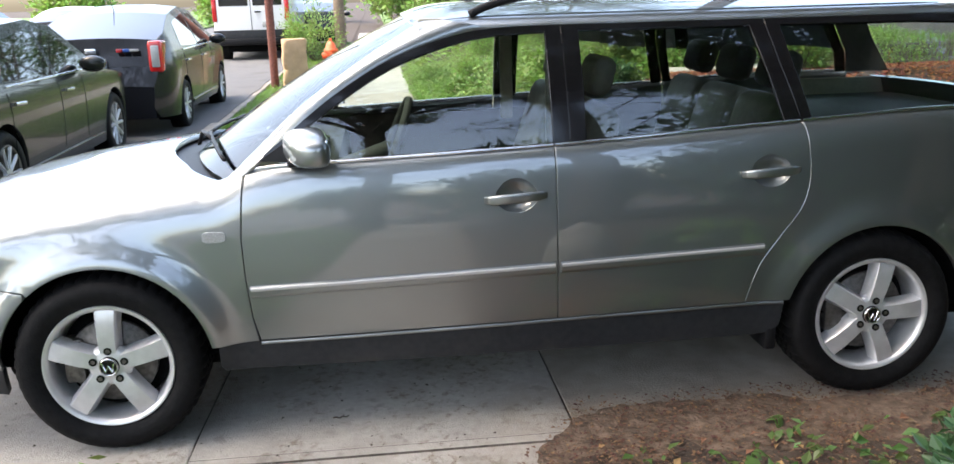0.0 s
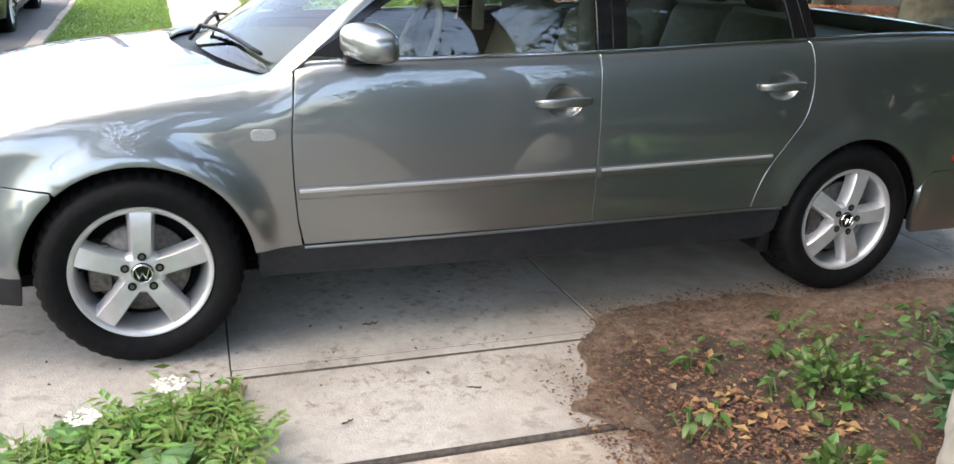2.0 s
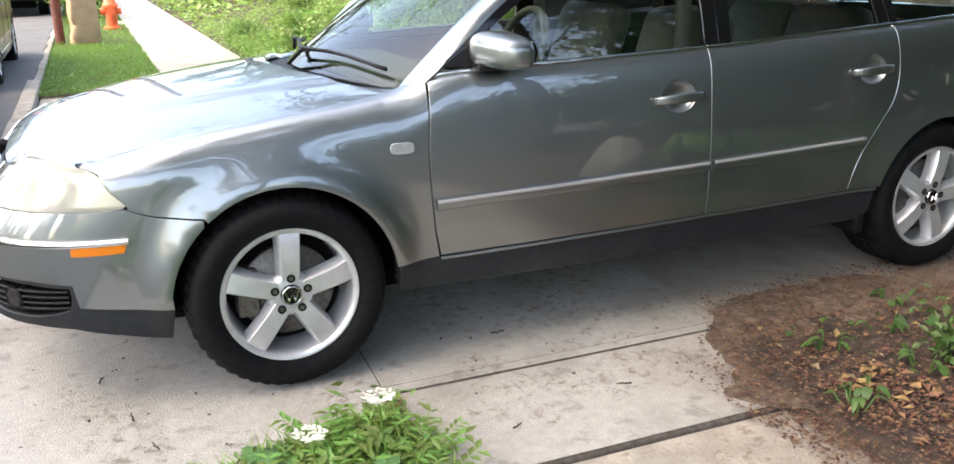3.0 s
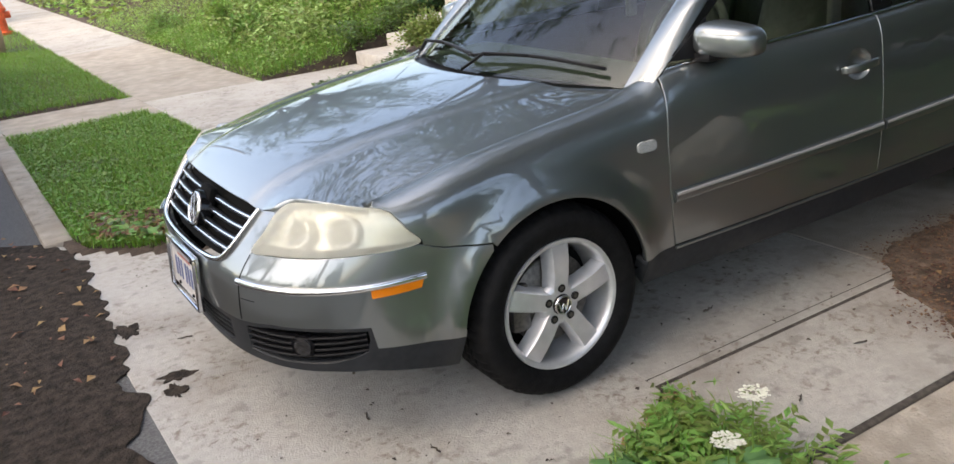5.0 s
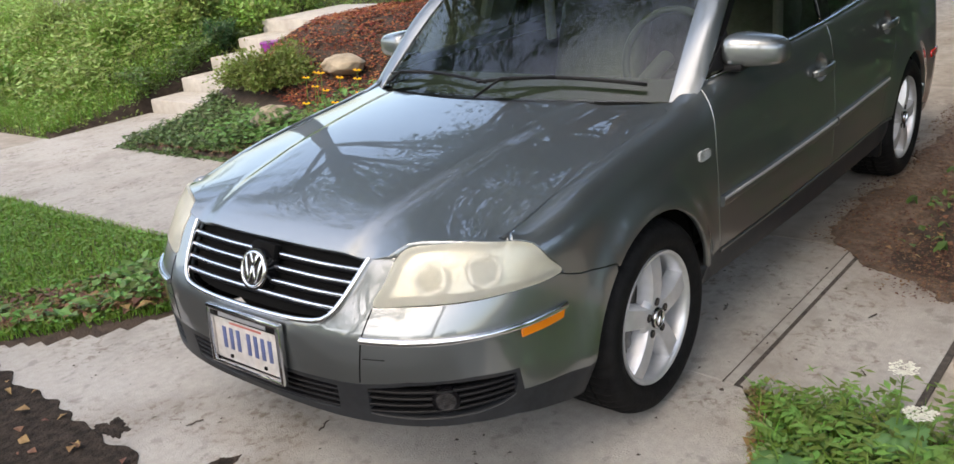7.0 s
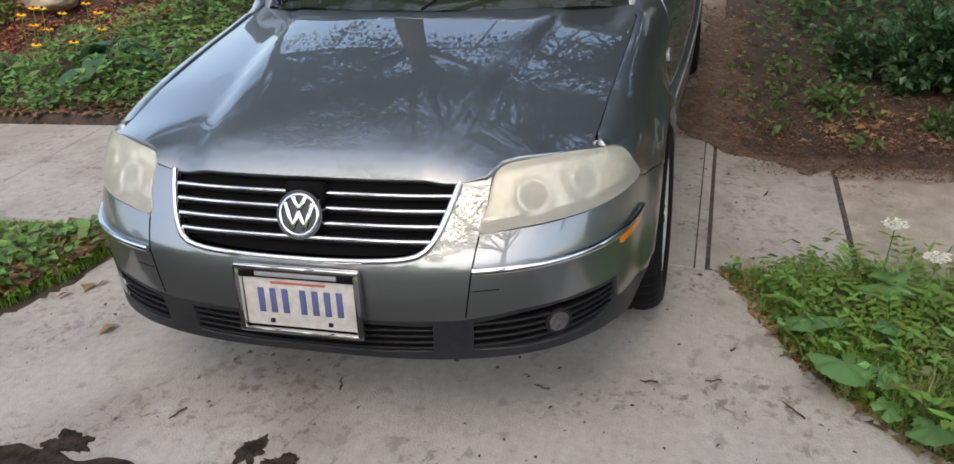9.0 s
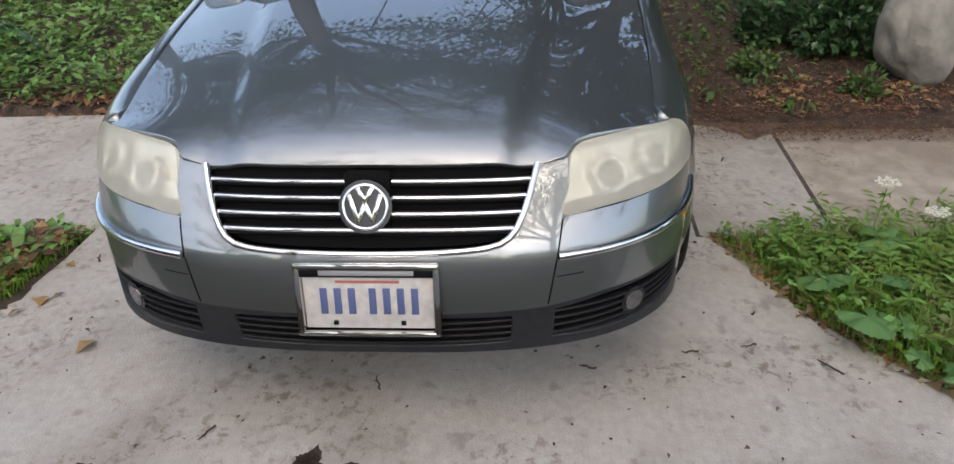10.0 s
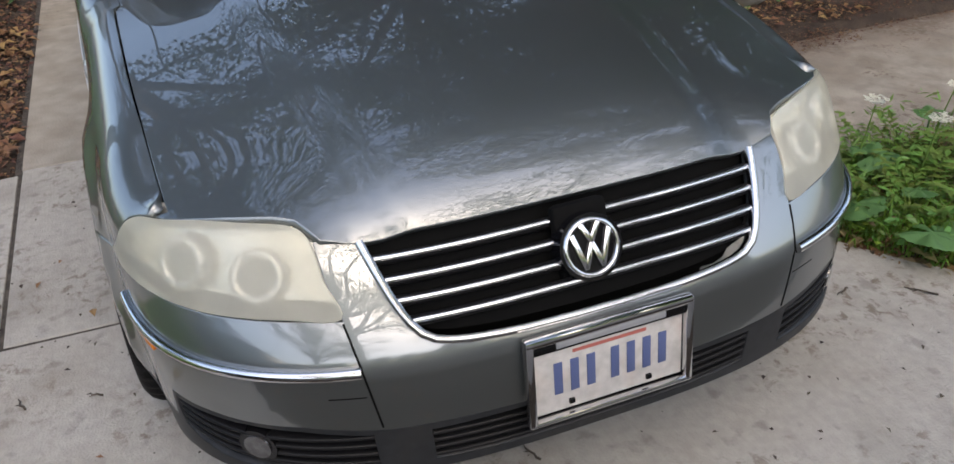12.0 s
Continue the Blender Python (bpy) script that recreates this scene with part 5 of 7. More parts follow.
# ---- plants ----
def leaf_material(name, colour, vary=0.35, through_light=0.35, rough=0.45):
    m = bpy.data.materials.new(name)
    m.use_nodes = True
    nt = m.node_tree
    b = nt.nodes["Principled BSDF"]
    b.inputs["Roughness"].default_value = rough
    geo, hsv, ramp, mul = (nt.nodes.new("ShaderNode" + k) for k in ("NewGeometry", "HueSaturation", "MapRange", "MapRange"))
    hsv.inputs["Color"].default_value = (*colour, 1)
    ramp.inputs[3].default_value, ramp.inputs[4].default_value = 1 - vary, 1 + vary
    mul.inputs[3].default_value, mul.inputs[4].default_value = 0.5 - 0.035, 0.5 + 0.03
    nt.links.new(geo.outputs["Random Per Island"], ramp.inputs[0])
    nt.links.new(geo.outputs["Random Per Island"], mul.inputs[0])
    nt.links.new(ramp.outputs[0], hsv.inputs["Value"])
    nt.links.new(mul.outputs[0], hsv.inputs["Hue"])
    nt.links.new(hsv.outputs[0], b.inputs["Base Color"])
    tr, mix = nt.nodes.new("ShaderNodeBsdfTranslucent"), nt.nodes.new("ShaderNodeMixShader")
    nt.links.new(hsv.outputs[0], tr.inputs[0])
    mix.inputs[0].default_value = through_light
    nt.links.new(b.outputs[0], mix.inputs[1])
    nt.links.new(tr.outputs[0], mix.inputs[2])
    nt.links.new(mix.outputs[0], nt.nodes["Material Output"].inputs[0])
    return m


GRASS = leaf_material("lawn_green", (0.145, 0.27, 0.035))
COVER = leaf_material("groundcover_green", (0.205, 0.32, 0.07), 0.5)
PALE = leaf_material("pale_garden_green", (0.25, 0.34, 0.1), 0.45)
WEED = leaf_material("weed_green", (0.15, 0.25, 0.055), 0.45)
DEEP = leaf_material("deep_green", (0.045, 0.11, 0.04))
TREE_LEAF = leaf_material("tree_leaf", (0.05, 0.095, 0.025))
STRAW = leaf_material("dry_straw", (0.26, 0.2, 0.11))
DRY = leaf_material("dry_leaf", (0.15, 0.078, 0.043), 0.5, 0.15, 0.7)
# Dry litter of the bed, with the bed's shade put into its colour.
SHADED_LITTER = leaf_material("shaded_litter", (0.105, 0.052, 0.03), 0.6, 0.1, 0.8)
BROAD = leaf_material("broad_weed_green", (0.11, 0.225, 0.078), 0.2, 0.3, 0.5)
FERN = leaf_material("mid_weed_green", (0.13, 0.24, 0.06), 0.45)
IVY = leaf_material("ivy_green", (0.11, 0.17, 0.06), 0.45)
BEDLEAF = leaf_material("bed_leaf_green", (0.045, 0.10, 0.038), 0.4)
SPROUT = leaf_material("seedling_green", (0.075, 0.14, 0.035))
TAWNY = leaf_material("tawny_leaf", (0.21, 0.115, 0.055), 0.45, 0.2, 0.7)
CRUMB = leaf_material("dark_crumb", (0.05, 0.04, 0.03), 0.5, 0.0, 0.9)
BARK = material("bark", (0.07, 0.056, 0.045), 0.95, vary=0.35, scale=12, bump=0.9, bump_scale=25)
WHITE_PETAL = leaf_material("white_flower", (0.75, 0.75, 0.66), 0.1)
YELLOW_PETAL = leaf_material("yellow_flower", (0.85, 0.42, 0.01), 0.12)
STONE = material("boulder_stone", (0.21, 0.205, 0.18), 0.9, vary=0.2, scale=7, bump=0.7, bump_scale=30, stain=0.5, stain_scale=5, stain_colour=(0.10, 0.105, 0.075))
MULCH = leaf_material("red_mulch", (0.24, 0.075, 0.035), 0.45, 0.0, 0.9)


def unit(v):
    return v / (np.linalg.norm(v, axis=-1, keepdims=True) + 1e-9)


def leaf_mesh(pos, axis, up, length, width, bend=0.2):
    """Pointed leaves: from pos along axis, faces turned to up. Returns verts and triangles."""
    axis = unit(axis)
    side = unit(np.cross(axis, up))
    nrm = np.cross(side, axis)
    L, Wd = np.reshape(length, (-1, 1)), np.reshape(width, (-1, 1))
    a = pos
    m1 = pos + axis * L * 0.45 + side * Wd * 0.5 + nrm * L * bend * 0.3
    m2 = pos + axis * L * 0.45 - side * Wd * 0.5 + nrm * L * bend * 0.3
    mid = pos + axis * L * 0.5 + nrm * L * bend * 0.12
    tip = pos + axis * L - nrm * L * bend * 0.25
    v = np.stack([a, m1, tip, m2, mid], 1).reshape(-1, 3)
    k = np.arange(len(pos))[:, None] * 5
    f = np.concatenate([k + [0, 4, 1], k + [1, 4, 2], k + [0, 3, 4], k + [3, 2, 4]])
    return v, f


def small_leaf(pos, axis, up, length, width):
    """A four-cornered leaf, folded a little along its rib."""
    axis, side = unit(axis), unit(np.cross(up, axis))
    L, w = np.asarray(length)[:, None], np.asarray(width)[:, None]
    nrm = np.cross(axis, side)
    mid = pos + axis * L * 0.45 + nrm * w * 0.15
    v = np.stack([pos, mid + side * w * 0.5, pos + axis * L, mid - side * w * 0.5], 1).reshape(-1, 3)
    return v, np.arange(len(pos) * 4).reshape(-1, 4)


def blade_mesh(pos, height, width, lean, rng):
    n = len(pos)
    a = rng.uniform(0, 2 * math.pi, n)
    d = np.stack([np.cos(a), np.sin(a), 0 * a], 1)
    s = np.stack([-np.sin(a), np.cos(a), 0 * a], 1) * np.reshape(width, (-1, 1))
    h = np.reshape(height, (-1, 1))
    up = np.array([0, 0, 1.0])
    ln = np.reshape(lean, (-1, 1))
    v = np.stack([pos - s * 0.5, pos + s * 0.5, pos + up * h * 0.6 + d * h * ln * 0.35 + s * 0.4, pos + up * h * 0.6 + d * h * ln * 0.35 - s * 0.4, pos + up * h * (1 - 0.3 * ln) + d * h * ln], 1).reshape(-1, 3)
    k = np.arange(n)[:, None] * 5
    f = np.concatenate([k + [0, 1, 2], k + [0, 2, 3], k + [3, 2, 4]])
    return v, f


def join(*meshes):
    vs, fs, at = [], [], 0
    for v, f in meshes:
        vs.append(v)
        fs.append(f + at)
        at += len(v)
    return np.concatenate(vs), np.concatenate(fs)


def stuff(name, v, f, mat, label, category):
    return tagged(mesh_object(name, v.tolist(), f.tolist(), mat, smooth=False), label, category, kind="stuff")


def scatter(n, poly, rng):
    poly = np.array(poly, float)
    lo, hi = poly.min(0), poly.max(0)
    out = np.zeros((0, 2))
    while len(out) < n:
        p = rng.uniform(lo, hi, (n, 2))
        out = np.concatenate([out, p[inside(p, poly)]])
    return out[:n]


def on_ground(p, dz=0.0):
    return np.stack([p[:, 0], p[:, 1], ground_z(p[:, 0], p[:, 1]) + dz], 1)


def spread_leaves(name, poly, n, size, mat, label, category, seed, height=0.08, flat=0.6, narrow=0.55, gaps=0.0):
    """Low leafy growth over a patch of ground, with bare gaps between clumps."""
    rng = np.random.default_rng(seed)
    p = on_ground(scatter(n, poly, rng))
    clump = np.array([noise.noise((x * 2.3, y * 2.3, seed)) for x, y, _ in p])
    fine = np.array([noise.noise((x * 8.5, y * 8.5, seed + 3.0)) for x, y, _ in p]) if gaps else 0.0
    keep = rng.uniform(-0.75, 0.35, n) < clump + 0.25 + gaps * (fine - 0.25)
    p, clump = p[keep], clump[keep]
    n = len(p)
    p[:, 2] += rng.uniform(0, 1, n) ** 1.3 * height * (0.6 + np.clip(clump + 0.4, 0, 1.2))
    a = rng.uniform(0, 2 * math.pi, n)
    axis = np.stack([np.cos(a), np.sin(a), rng.normal(0.15, 0.35, n)], 1)
    up = unit(np.stack([rng.normal(0, 1 - flat, n), rng.normal(0, 1 - flat, n), np.ones(n)], 1))
    L = size * rng.uniform(0.6, 1.4, n)
    v, f = small_leaf(p, axis, up, L, L * narrow)
    return stuff(name, v, f, mat, label, category)


def lawn(name, poly, n, h, label, seed, mat=None):
    rng = np.random.default_rng(seed)
    p = on_ground(scatter(n, poly, rng), -0.005)
    k = np.array([noise.noise((x * 1.7, y * 1.7, seed)) for x, y, _ in p])
    hh = h * rng.uniform(0.5, 1.3, n) * (1 + 0.5 * k)
    b = blade_mesh(p, hh, rng.uniform(0.003, 0.007, n), rng.uniform(0.2, 0.95, n), rng)
    m = n // 5
    q = on_ground(scatter(m, poly, rng), 0.01)
    q[:, 2] += rng.uniform(0, h * 0.8, m)
    a = rng.uniform(0, 2 * math.pi, m)
    L = rng.uniform(0.012, 0.03, m)
    c = leaf_mesh(q, np.stack([np.cos(a), np.sin(a), rng.normal(0, 0.3, m)], 1), np.tile([0, 0, 1.0], (m, 1)), L, L * 0.9)
    v, f = join(b, c)
    return stuff(name, v, f, mat or GRASS, label, "grass")


def litter(name, poly, n, size, mat, label, seed, zz=None, lift=0.006):
    """Fallen leaves and chips."""
    rng = np.random.default_rng(seed)
    p = scatter(n, poly, rng)
    k = np.array([noise.noise((x * 3.1, y * 3.1, seed)) for x, y in p])
    p = p[rng.uniform(-0.6, 0.3, n) < k + 0.15]
    n = len(p)
    pos = np.c_[p, zz + side_fall(p[:, 1])] if zz is not None else on_ground(p)
    pos[:, 2] += lift + rng.uniform(0, 0.01, n)
    a = rng.uniform(0, 2 * math.pi, n)
    L = size * rng.uniform(0.4, 1.5, n) ** 1.2
    v, f = leaf_mesh(pos, np.stack([np.cos(a), np.sin(a), rng.normal(0.05, 0.12, n)], 1), unit(np.stack([rng.normal(0, 0.25, n), rng.normal(0, 0.25, n), np.ones(n)], 1)), L, L * rng.uniform(0.3, 0.8, n), 0.45)
    return stuff(name, v, f, mat, label, "leaves")


def plants():
    # tree lawn beyond the driveway
    apron_edge = [(0.285, 1.30), (0.04, 1.315), (-0.2, 1.35), (-0.4, 1.425), (-0.6, 1.525), (-0.8, 1.685), (-1.0, 1.9), (-1.04, 2.05)]
    lawn("lawn_grass", [*apron_edge, (-1.06, 5.72), (0.31, 5.72)], 42000, 0.055, "mown green lawn grass with clover", 11)
    lawn("lawn_grass", [(-1.06, 6.98), (0.31, 6.98), (0.31, 13), (-1.06, 13)], 26000, 0.06, "sunlit green lawn grass strip beside the pavement", 12)
    lawn("lawn_grass", [(-1.06, 13), (0.31, 13), (0.31, 30), (-1.06, 30)], 16000, 0.08, "green lawn grass strip beside the street", 13)
    litter("fallen_leaves", [(0.2, 1.32), (-0.4, 1.45), (-0.95, 1.95), (-0.9, 2.4), (0.2, 1.7)], 1100, 0.05, DRY, "dry brown leaves fallen along the lawn edge", 21, lift=0.03)
    litter("fallen_leaves", [(0.26, 1.33), (-0.4, 1.46), (-0.95, 1.95), (-0.85, 2.1), (-0.3, 1.66), (0.26, 1.55)], 420, 0.06, TAWNY, "curled tawny leaves on the lawn edge", 22, lift=0.035)
    spread_leaves("creeping_weeds", [(0.27, 1.32), (-0.4, 1.45), (-0.98, 1.9), (-0.85, 2.3), (0.27, 1.75)], 2000, 0.05, FERN, "broad creeping weeds along the lawn edge", "weeds", 23, 0.07, 0.6, 0.8, gaps=1.4)
    # front garden bank
    spread_leaves("ground_cover", [(1.50, 6.45), (2.6, 6.40), (4.8, 6.45), (8, 7), (8, 16), (1.50, 16)], 90000, 0.04, COVER, "bright green leafy ground cover on the garden bank", "ground cover", 31, 0.2)
    lawn("bank_grass", [(1.54, 6.5), (4.9, 6.5), (6.5, 12), (1.58, 12)], 34000, 0.19, "long yellow-green grass among the ground cover", 133)
    spread_leaves("ground_cover", [(1.9, 6.9), (4.2, 7.2), (5.5, 11), (2.2, 11)], 9000, 0.07, PALE, "pale green leafy patches on the garden bank", "ground cover", 131, 0.32)
    spread_leaves("ground_cover", [(1.56, 16), (8, 16), (9, 34), (1.56, 34)], 9000, 0.16, COVER, "green leafy ground cover beside the pavement", "ground cover", 32, 0.3)
    lawn("garden_grass", [(3.6, 6.6), (9, 6.6), (10, 18), (3.6, 14)], 15000, 0.16, "long light green garden grass", 33)
    # bed beside the driveway
    spread_leaves("bed_plants", [(1.62, 1.62), (2.2, 1.58), (3.9, 1.5), (4.6, 3.2), (2.9, 3.3), (2.0, 4.2), (1.62, 4.4)], 11000, 0.055, FERN, "mixed green bed plants beside the driveway", "plants", 34, 0.2, gaps=0.8)
    spread_leaves("ivy", [(1.5, 3.6), (2.3, 4.0), (2.6, 5.24), (1.5, 5.24)], 9000, 0.04, IVY, "green creeping ivy beside the walkway", "ivy", 35, 0.06)
    spread_leaves("ivy", [(4.0, 1.4), (8, 1.4), (8, 3.6), (4.4, 3.3)], 6000, 0.09, DEEP, "dark green creeping ivy", "ivy", 36, 0.2)
    spread_leaves("ivy", [(2.55, 6.43), (4.6, 6.43), (4.6, 7.0), (2.5, 6.85)], 4200, 0.05, IVY, "dark green trailing ivy beside the garden steps", "ivy", 39, 0.2)
    litter("mulch", [(2.5, 3.6), (3.2, 3.1), (4.5, 3.0), (8.5, 3.4), (8.5, 6.4), (4.8, 6.3), (4.7, 5.2), (2.75, 5.2)], 48000, 0.034, MULCH, "reddish brown bark mulch", 37)
    litter("fallen_leaves", [(1.54, 1.3), (1.9, 1.3), (1.8, 4.8), (1.54, 4.8)], 1500, 0.05, DRY, "dry brown leaves along the pavement edge", 38)
    litter("leaf_litter", [(1.58, 1.26), (4.2, 1.26), (4.2, 1.7), (1.58, 2.1)], 5000, 0.03, DRY, "dry brown leaf litter beside the driveway", 138, lift=0.01)
    litter("fallen_leaves", [(1.56, 1.26), (3.6, 1.26), (3.6, 1.6), (1.56, 2.0)], 420, 0.055, TAWNY, "curled orange-brown leaves beside the driveway", 139, lift=0.02)
    # dirt bed on the driver's side
    bed = [(1.5, -0.86), (4.5, -0.95), (6.5, -1.0), (6.5, -4), (1.5, -4)]
    litter("leaf_litter", bed, 15000, 0.015, SHADED_LITTER, "dry brown leaf litter on bare soil", 41)
    litter("leaf_litter", [(1.25, -1.45), (1.5, -0.95), (2.6, -0.99), (2.6, -2.2), (1.25, -2.2)], 8000, 0.013, SHADED_LITTER, "dry brown leaf litter and twigs on soil", 42, lift=0.012)
    litter("leaf_litter", [(1.28, -1.32), (1.62, -0.72), (4.6, -0.72), (4.6, -1.15), (1.62, -1.15), (1.4, -1.5)], 5200, 0.015, SHADED_LITTER, "dry leaf crumbs washed onto the concrete", 142, zz=0.0, lift=0.009)
    litter("fallen_leaves", [(1.1, -1.5), (1.5, -0.8), (4.6, -0.75), (4.6, -2.4), (1.5, -2.4)], 260, 0.032, TAWNY, "curled orange-brown leaves on the dirt", 143, lift=0.014)
    litter("fallen_leaves", [(-1.12, 0.3), (-1.08, 1.4), (-1.3, 2.6), (-1.9, 2.6), (-1.9, 0.2)], 150, 0.042, TAWNY, "curled brown leaves on the dirty road edge", 148, zz=0.006, lift=0.004)
    litter("fallen_leaves", [(-0.7, 0.85), (1.4, 0.95), (1.4, 1.2), (-0.7, 1.35)], 16, 0.05, TAWNY, "single yellow-brown leaves on the concrete", 149, zz=0.0, lift=0.003)
    litter("concrete_crumbs", [(-0.95, -1.5), (1.3, -1.05), (1.3, 1.2), (-0.95, 1.6)], 420, 0.014, CRUMB, "dark crumbs and bits of leaf on the concrete", 144, zz=0.0, lift=0.002)
    litter("leaf_litter", [(1.36, -1.25), (1.8, -1.1), (1.8, -4.2), (1.36, -4.2)], 6500, 0.016, SHADED_LITTER, "dry leaf litter along the edge of the bed", 145, lift=0.01)
    litter("leaf_litter", [(1.2, -1.15), (1.5, -1.0), (1.5, -2.6), (1.22, -2.6)], 2600, 0.013, SHADED_LITTER, "dry leaf crumbs washed over the pavement edge", 146, zz=-0.002, lift=0.008)
    spread_leaves("bed_weeds", [(2.9, -1.5), (6.2, -1.3), (6.4, -3.6), (3.1, -3.4)], 4200, 0.06, DEEP, "dark green low plants in the shaded bed", "weeds", 150, 0.16)
    spread_leaves("bed_weeds", [(2.1, -1.25), (5.2, -1.15), (5.2, -3.4), (2.6, -3.2)], 1700, 0.045, SPROUT, "low green weeds scattered over bare soil", "weeds", 147, 0.12)
    litter("fallen_leaves", [(1.5, -1.5), (1.75, -1.45), (2.0, -1.7), (1.75, -2.7), (1.48, -2.9)], 520, 0.036, TAWNY, "reddish brown leaves heaped along the edge of the bed", 151, lift=0.014)
    litter("twigs", bed, 1100, 0.03, STRAW, "pale dry twigs and stalks on soil", 43)
    spread_leaves("seedlings", [(1.7, -1.1), (4.5, -1.1), (4.5, -3.4), (1.7, -3.4)], 900, 0.045, SPROUT, "scattered green seedlings in bare soil", "weeds", 44, 0.06)
    lawn("lawn_grass", [(-1.05, -3.1), (0.29, -3.1), (0.29, -9.5), (-1.05, -9.5)], 11000, 0.09, "rough green grass strip beside the street", 14)
    # weeds in the strip on the driver's side
    strip_poly = [(x, y - 0.01) for x, y in WEED_EDGE] + [(0.28, -3.2), (-1.05, -3.2)]
    rim = [(x, y - 0.005) for x, y in WEED_EDGE[1:]] + [(x, y - 0.24) for x, y in reversed(WEED_EDGE[1:])]
    seam = [(x, y + 0.012) for x, y in WEED_EDGE[1:]] + [(x, y - 0.045) for x, y in reversed(WEED_EDGE[1:])]
    dry_side = [(-1.05, -2.1), (-0.66, -1.64), (-0.45, -1.5), (-0.1, -1.62), (0.1, -1.9), (0.1, -3.0), (-1.05, -3.0)]
    spread_leaves("weeds", strip_poly, 3200, 0.05, WEED, "tangled green weeds along the driveway edge", "weeds", 51, 0.17, 0.3, 0.24, gaps=1.5)
    spread_leaves("weeds", strip_poly, 9000, 0.03, FERN, "small mid-green weeds under the taller growth", "weeds", 58, 0.09, 0.35, 0.55, gaps=1.0)
    lawn("weed_grass", strip_poly, 4200, 0.12, "long green grass among the weeds", 52)
    lawn("dry_grass", strip_poly, 3000, 0.10, "dry straw-coloured grass among the weeds", 152, STRAW)
    lawn("dry_grass", dry_side, 3800, 0.13, "matted dry straw grass in the weed patch", 153, STRAW)
    litter("fallen_leaves", strip_poly, 500, 0.05, TAWNY, "dry tawny leaves caught among the weeds", 154, lift=0.03)
    spread_leaves("edge_weeds", rim, 2600, 0.03, FERN, "leafy green weeds leaning over the concrete edge", "weeds", 55, 0.09, 0.4, 0.5, gaps=1.0)
    lawn("edge_grass", rim, 1500, 0.10, "long green grass leaning over the concrete edge", 56)
    litter("fallen_leaves", seam, 520, 0.042, TAWNY, "curled orange-brown leaves caught along the concrete edge", 59, lift=0.014)
    litter("fallen_leaves", seam, 420, 0.035, DRY, "dark dry leaves along the concrete edge", 53)
    litter("dry_grass", seam, 600, 0.05, STRAW, "matted dry straw along the concrete edge", 60, lift=0.014)


def tufts(name, poly, n, length, mat, label, seed, spread=0.5, zlift=0.0):
    """Rosettes of arching stalks with leaflets."""
    rng = np.random.default_rng(seed)
    base = on_ground(scatter(n, poly, rng), zlift)
    meshes = []
    for b in base:
        for _ in range(rng.integers(5, 9)):
            a = rng.uniform(0, 2 * math.pi)
            d = np.array([math.cos(a), math.sin(a), 0])
            L = length * rng.uniform(0.6, 1.2)
            t = np.linspace(0.25, 1, 7)[:, None]
            p = b + d * t * L * spread + np.array([0, 0, 1.0]) * L * (t - 0.55 * spread * t**2)
            sgn = np.tile([[1.0], [-1.0]], (7, 1))
            pp = np.repeat(p, 2, 0)
            side = np.array([-d[1], d[0], 0])
            meshes.append(leaf_mesh(pp, side * sgn + d * 0.6 + np.array([0, 0, 0.1]), np.tile([0, 0, 1.0], (14, 1)), L * 0.24 * rng.uniform(0.7, 1.2, 14), L * 0.09 * np.ones(14)))
            meshes.append(blade_mesh(b[None], np.array([L * 0.8]), np.array([0.006]), np.array([spread]), rng))
    v, f = join(*meshes)
    return stuff(name, v, f, mat, label, "weeds")


def broad_leaf(at, size, turn, tilt, mat, name, label, category, lobes=5):
    """One large leaf with toothed lobes, folded along its veins, on a stalk."""
    n = 10 * lobes
    span = 1.78 * math.pi
    verts, faces = [(0, 0, 0)], []
    for ring, share in enumerate((0.5, 1.0)):
        for k in range(n + 1):
            a = -span / 2 + span * k / n
            wave = math.cos(2 * math.pi * lobes * k / n - math.pi * lobes)
            r = size * (0.88 + 0.10 * wave + (0.04 * (-1) ** k if ring else 0.0)) * (1.08 - 0.16 * abs(a) / math.pi) * share
            verts.append((math.cos(a) * r, math.sin(a) * r, size * (0.05 * wave * share - 0.16 * share ** 2 + 0.03 * math.sin(3.1 * a + turn))))
    for k in range(1, n + 1):
        faces += [(0, k, k + 1), (k, k + n + 1, k + n + 2, k + 1)]
    m = pose(*at, tilt, 0, turn)
    ground = float(ground_z(at[0], at[1]))
    stalk = cyl_bm((at[0] + 0.03, at[1] - 0.03, ground), at, 0.004, 0.003, 6)
    ob = mesh_object(name, [m @ Vector(v) for v in verts], faces, mat)
    tagged(ob, label, category, "broad weed leaves")
    part("stalk", stalk, mat, ob)
    return ob


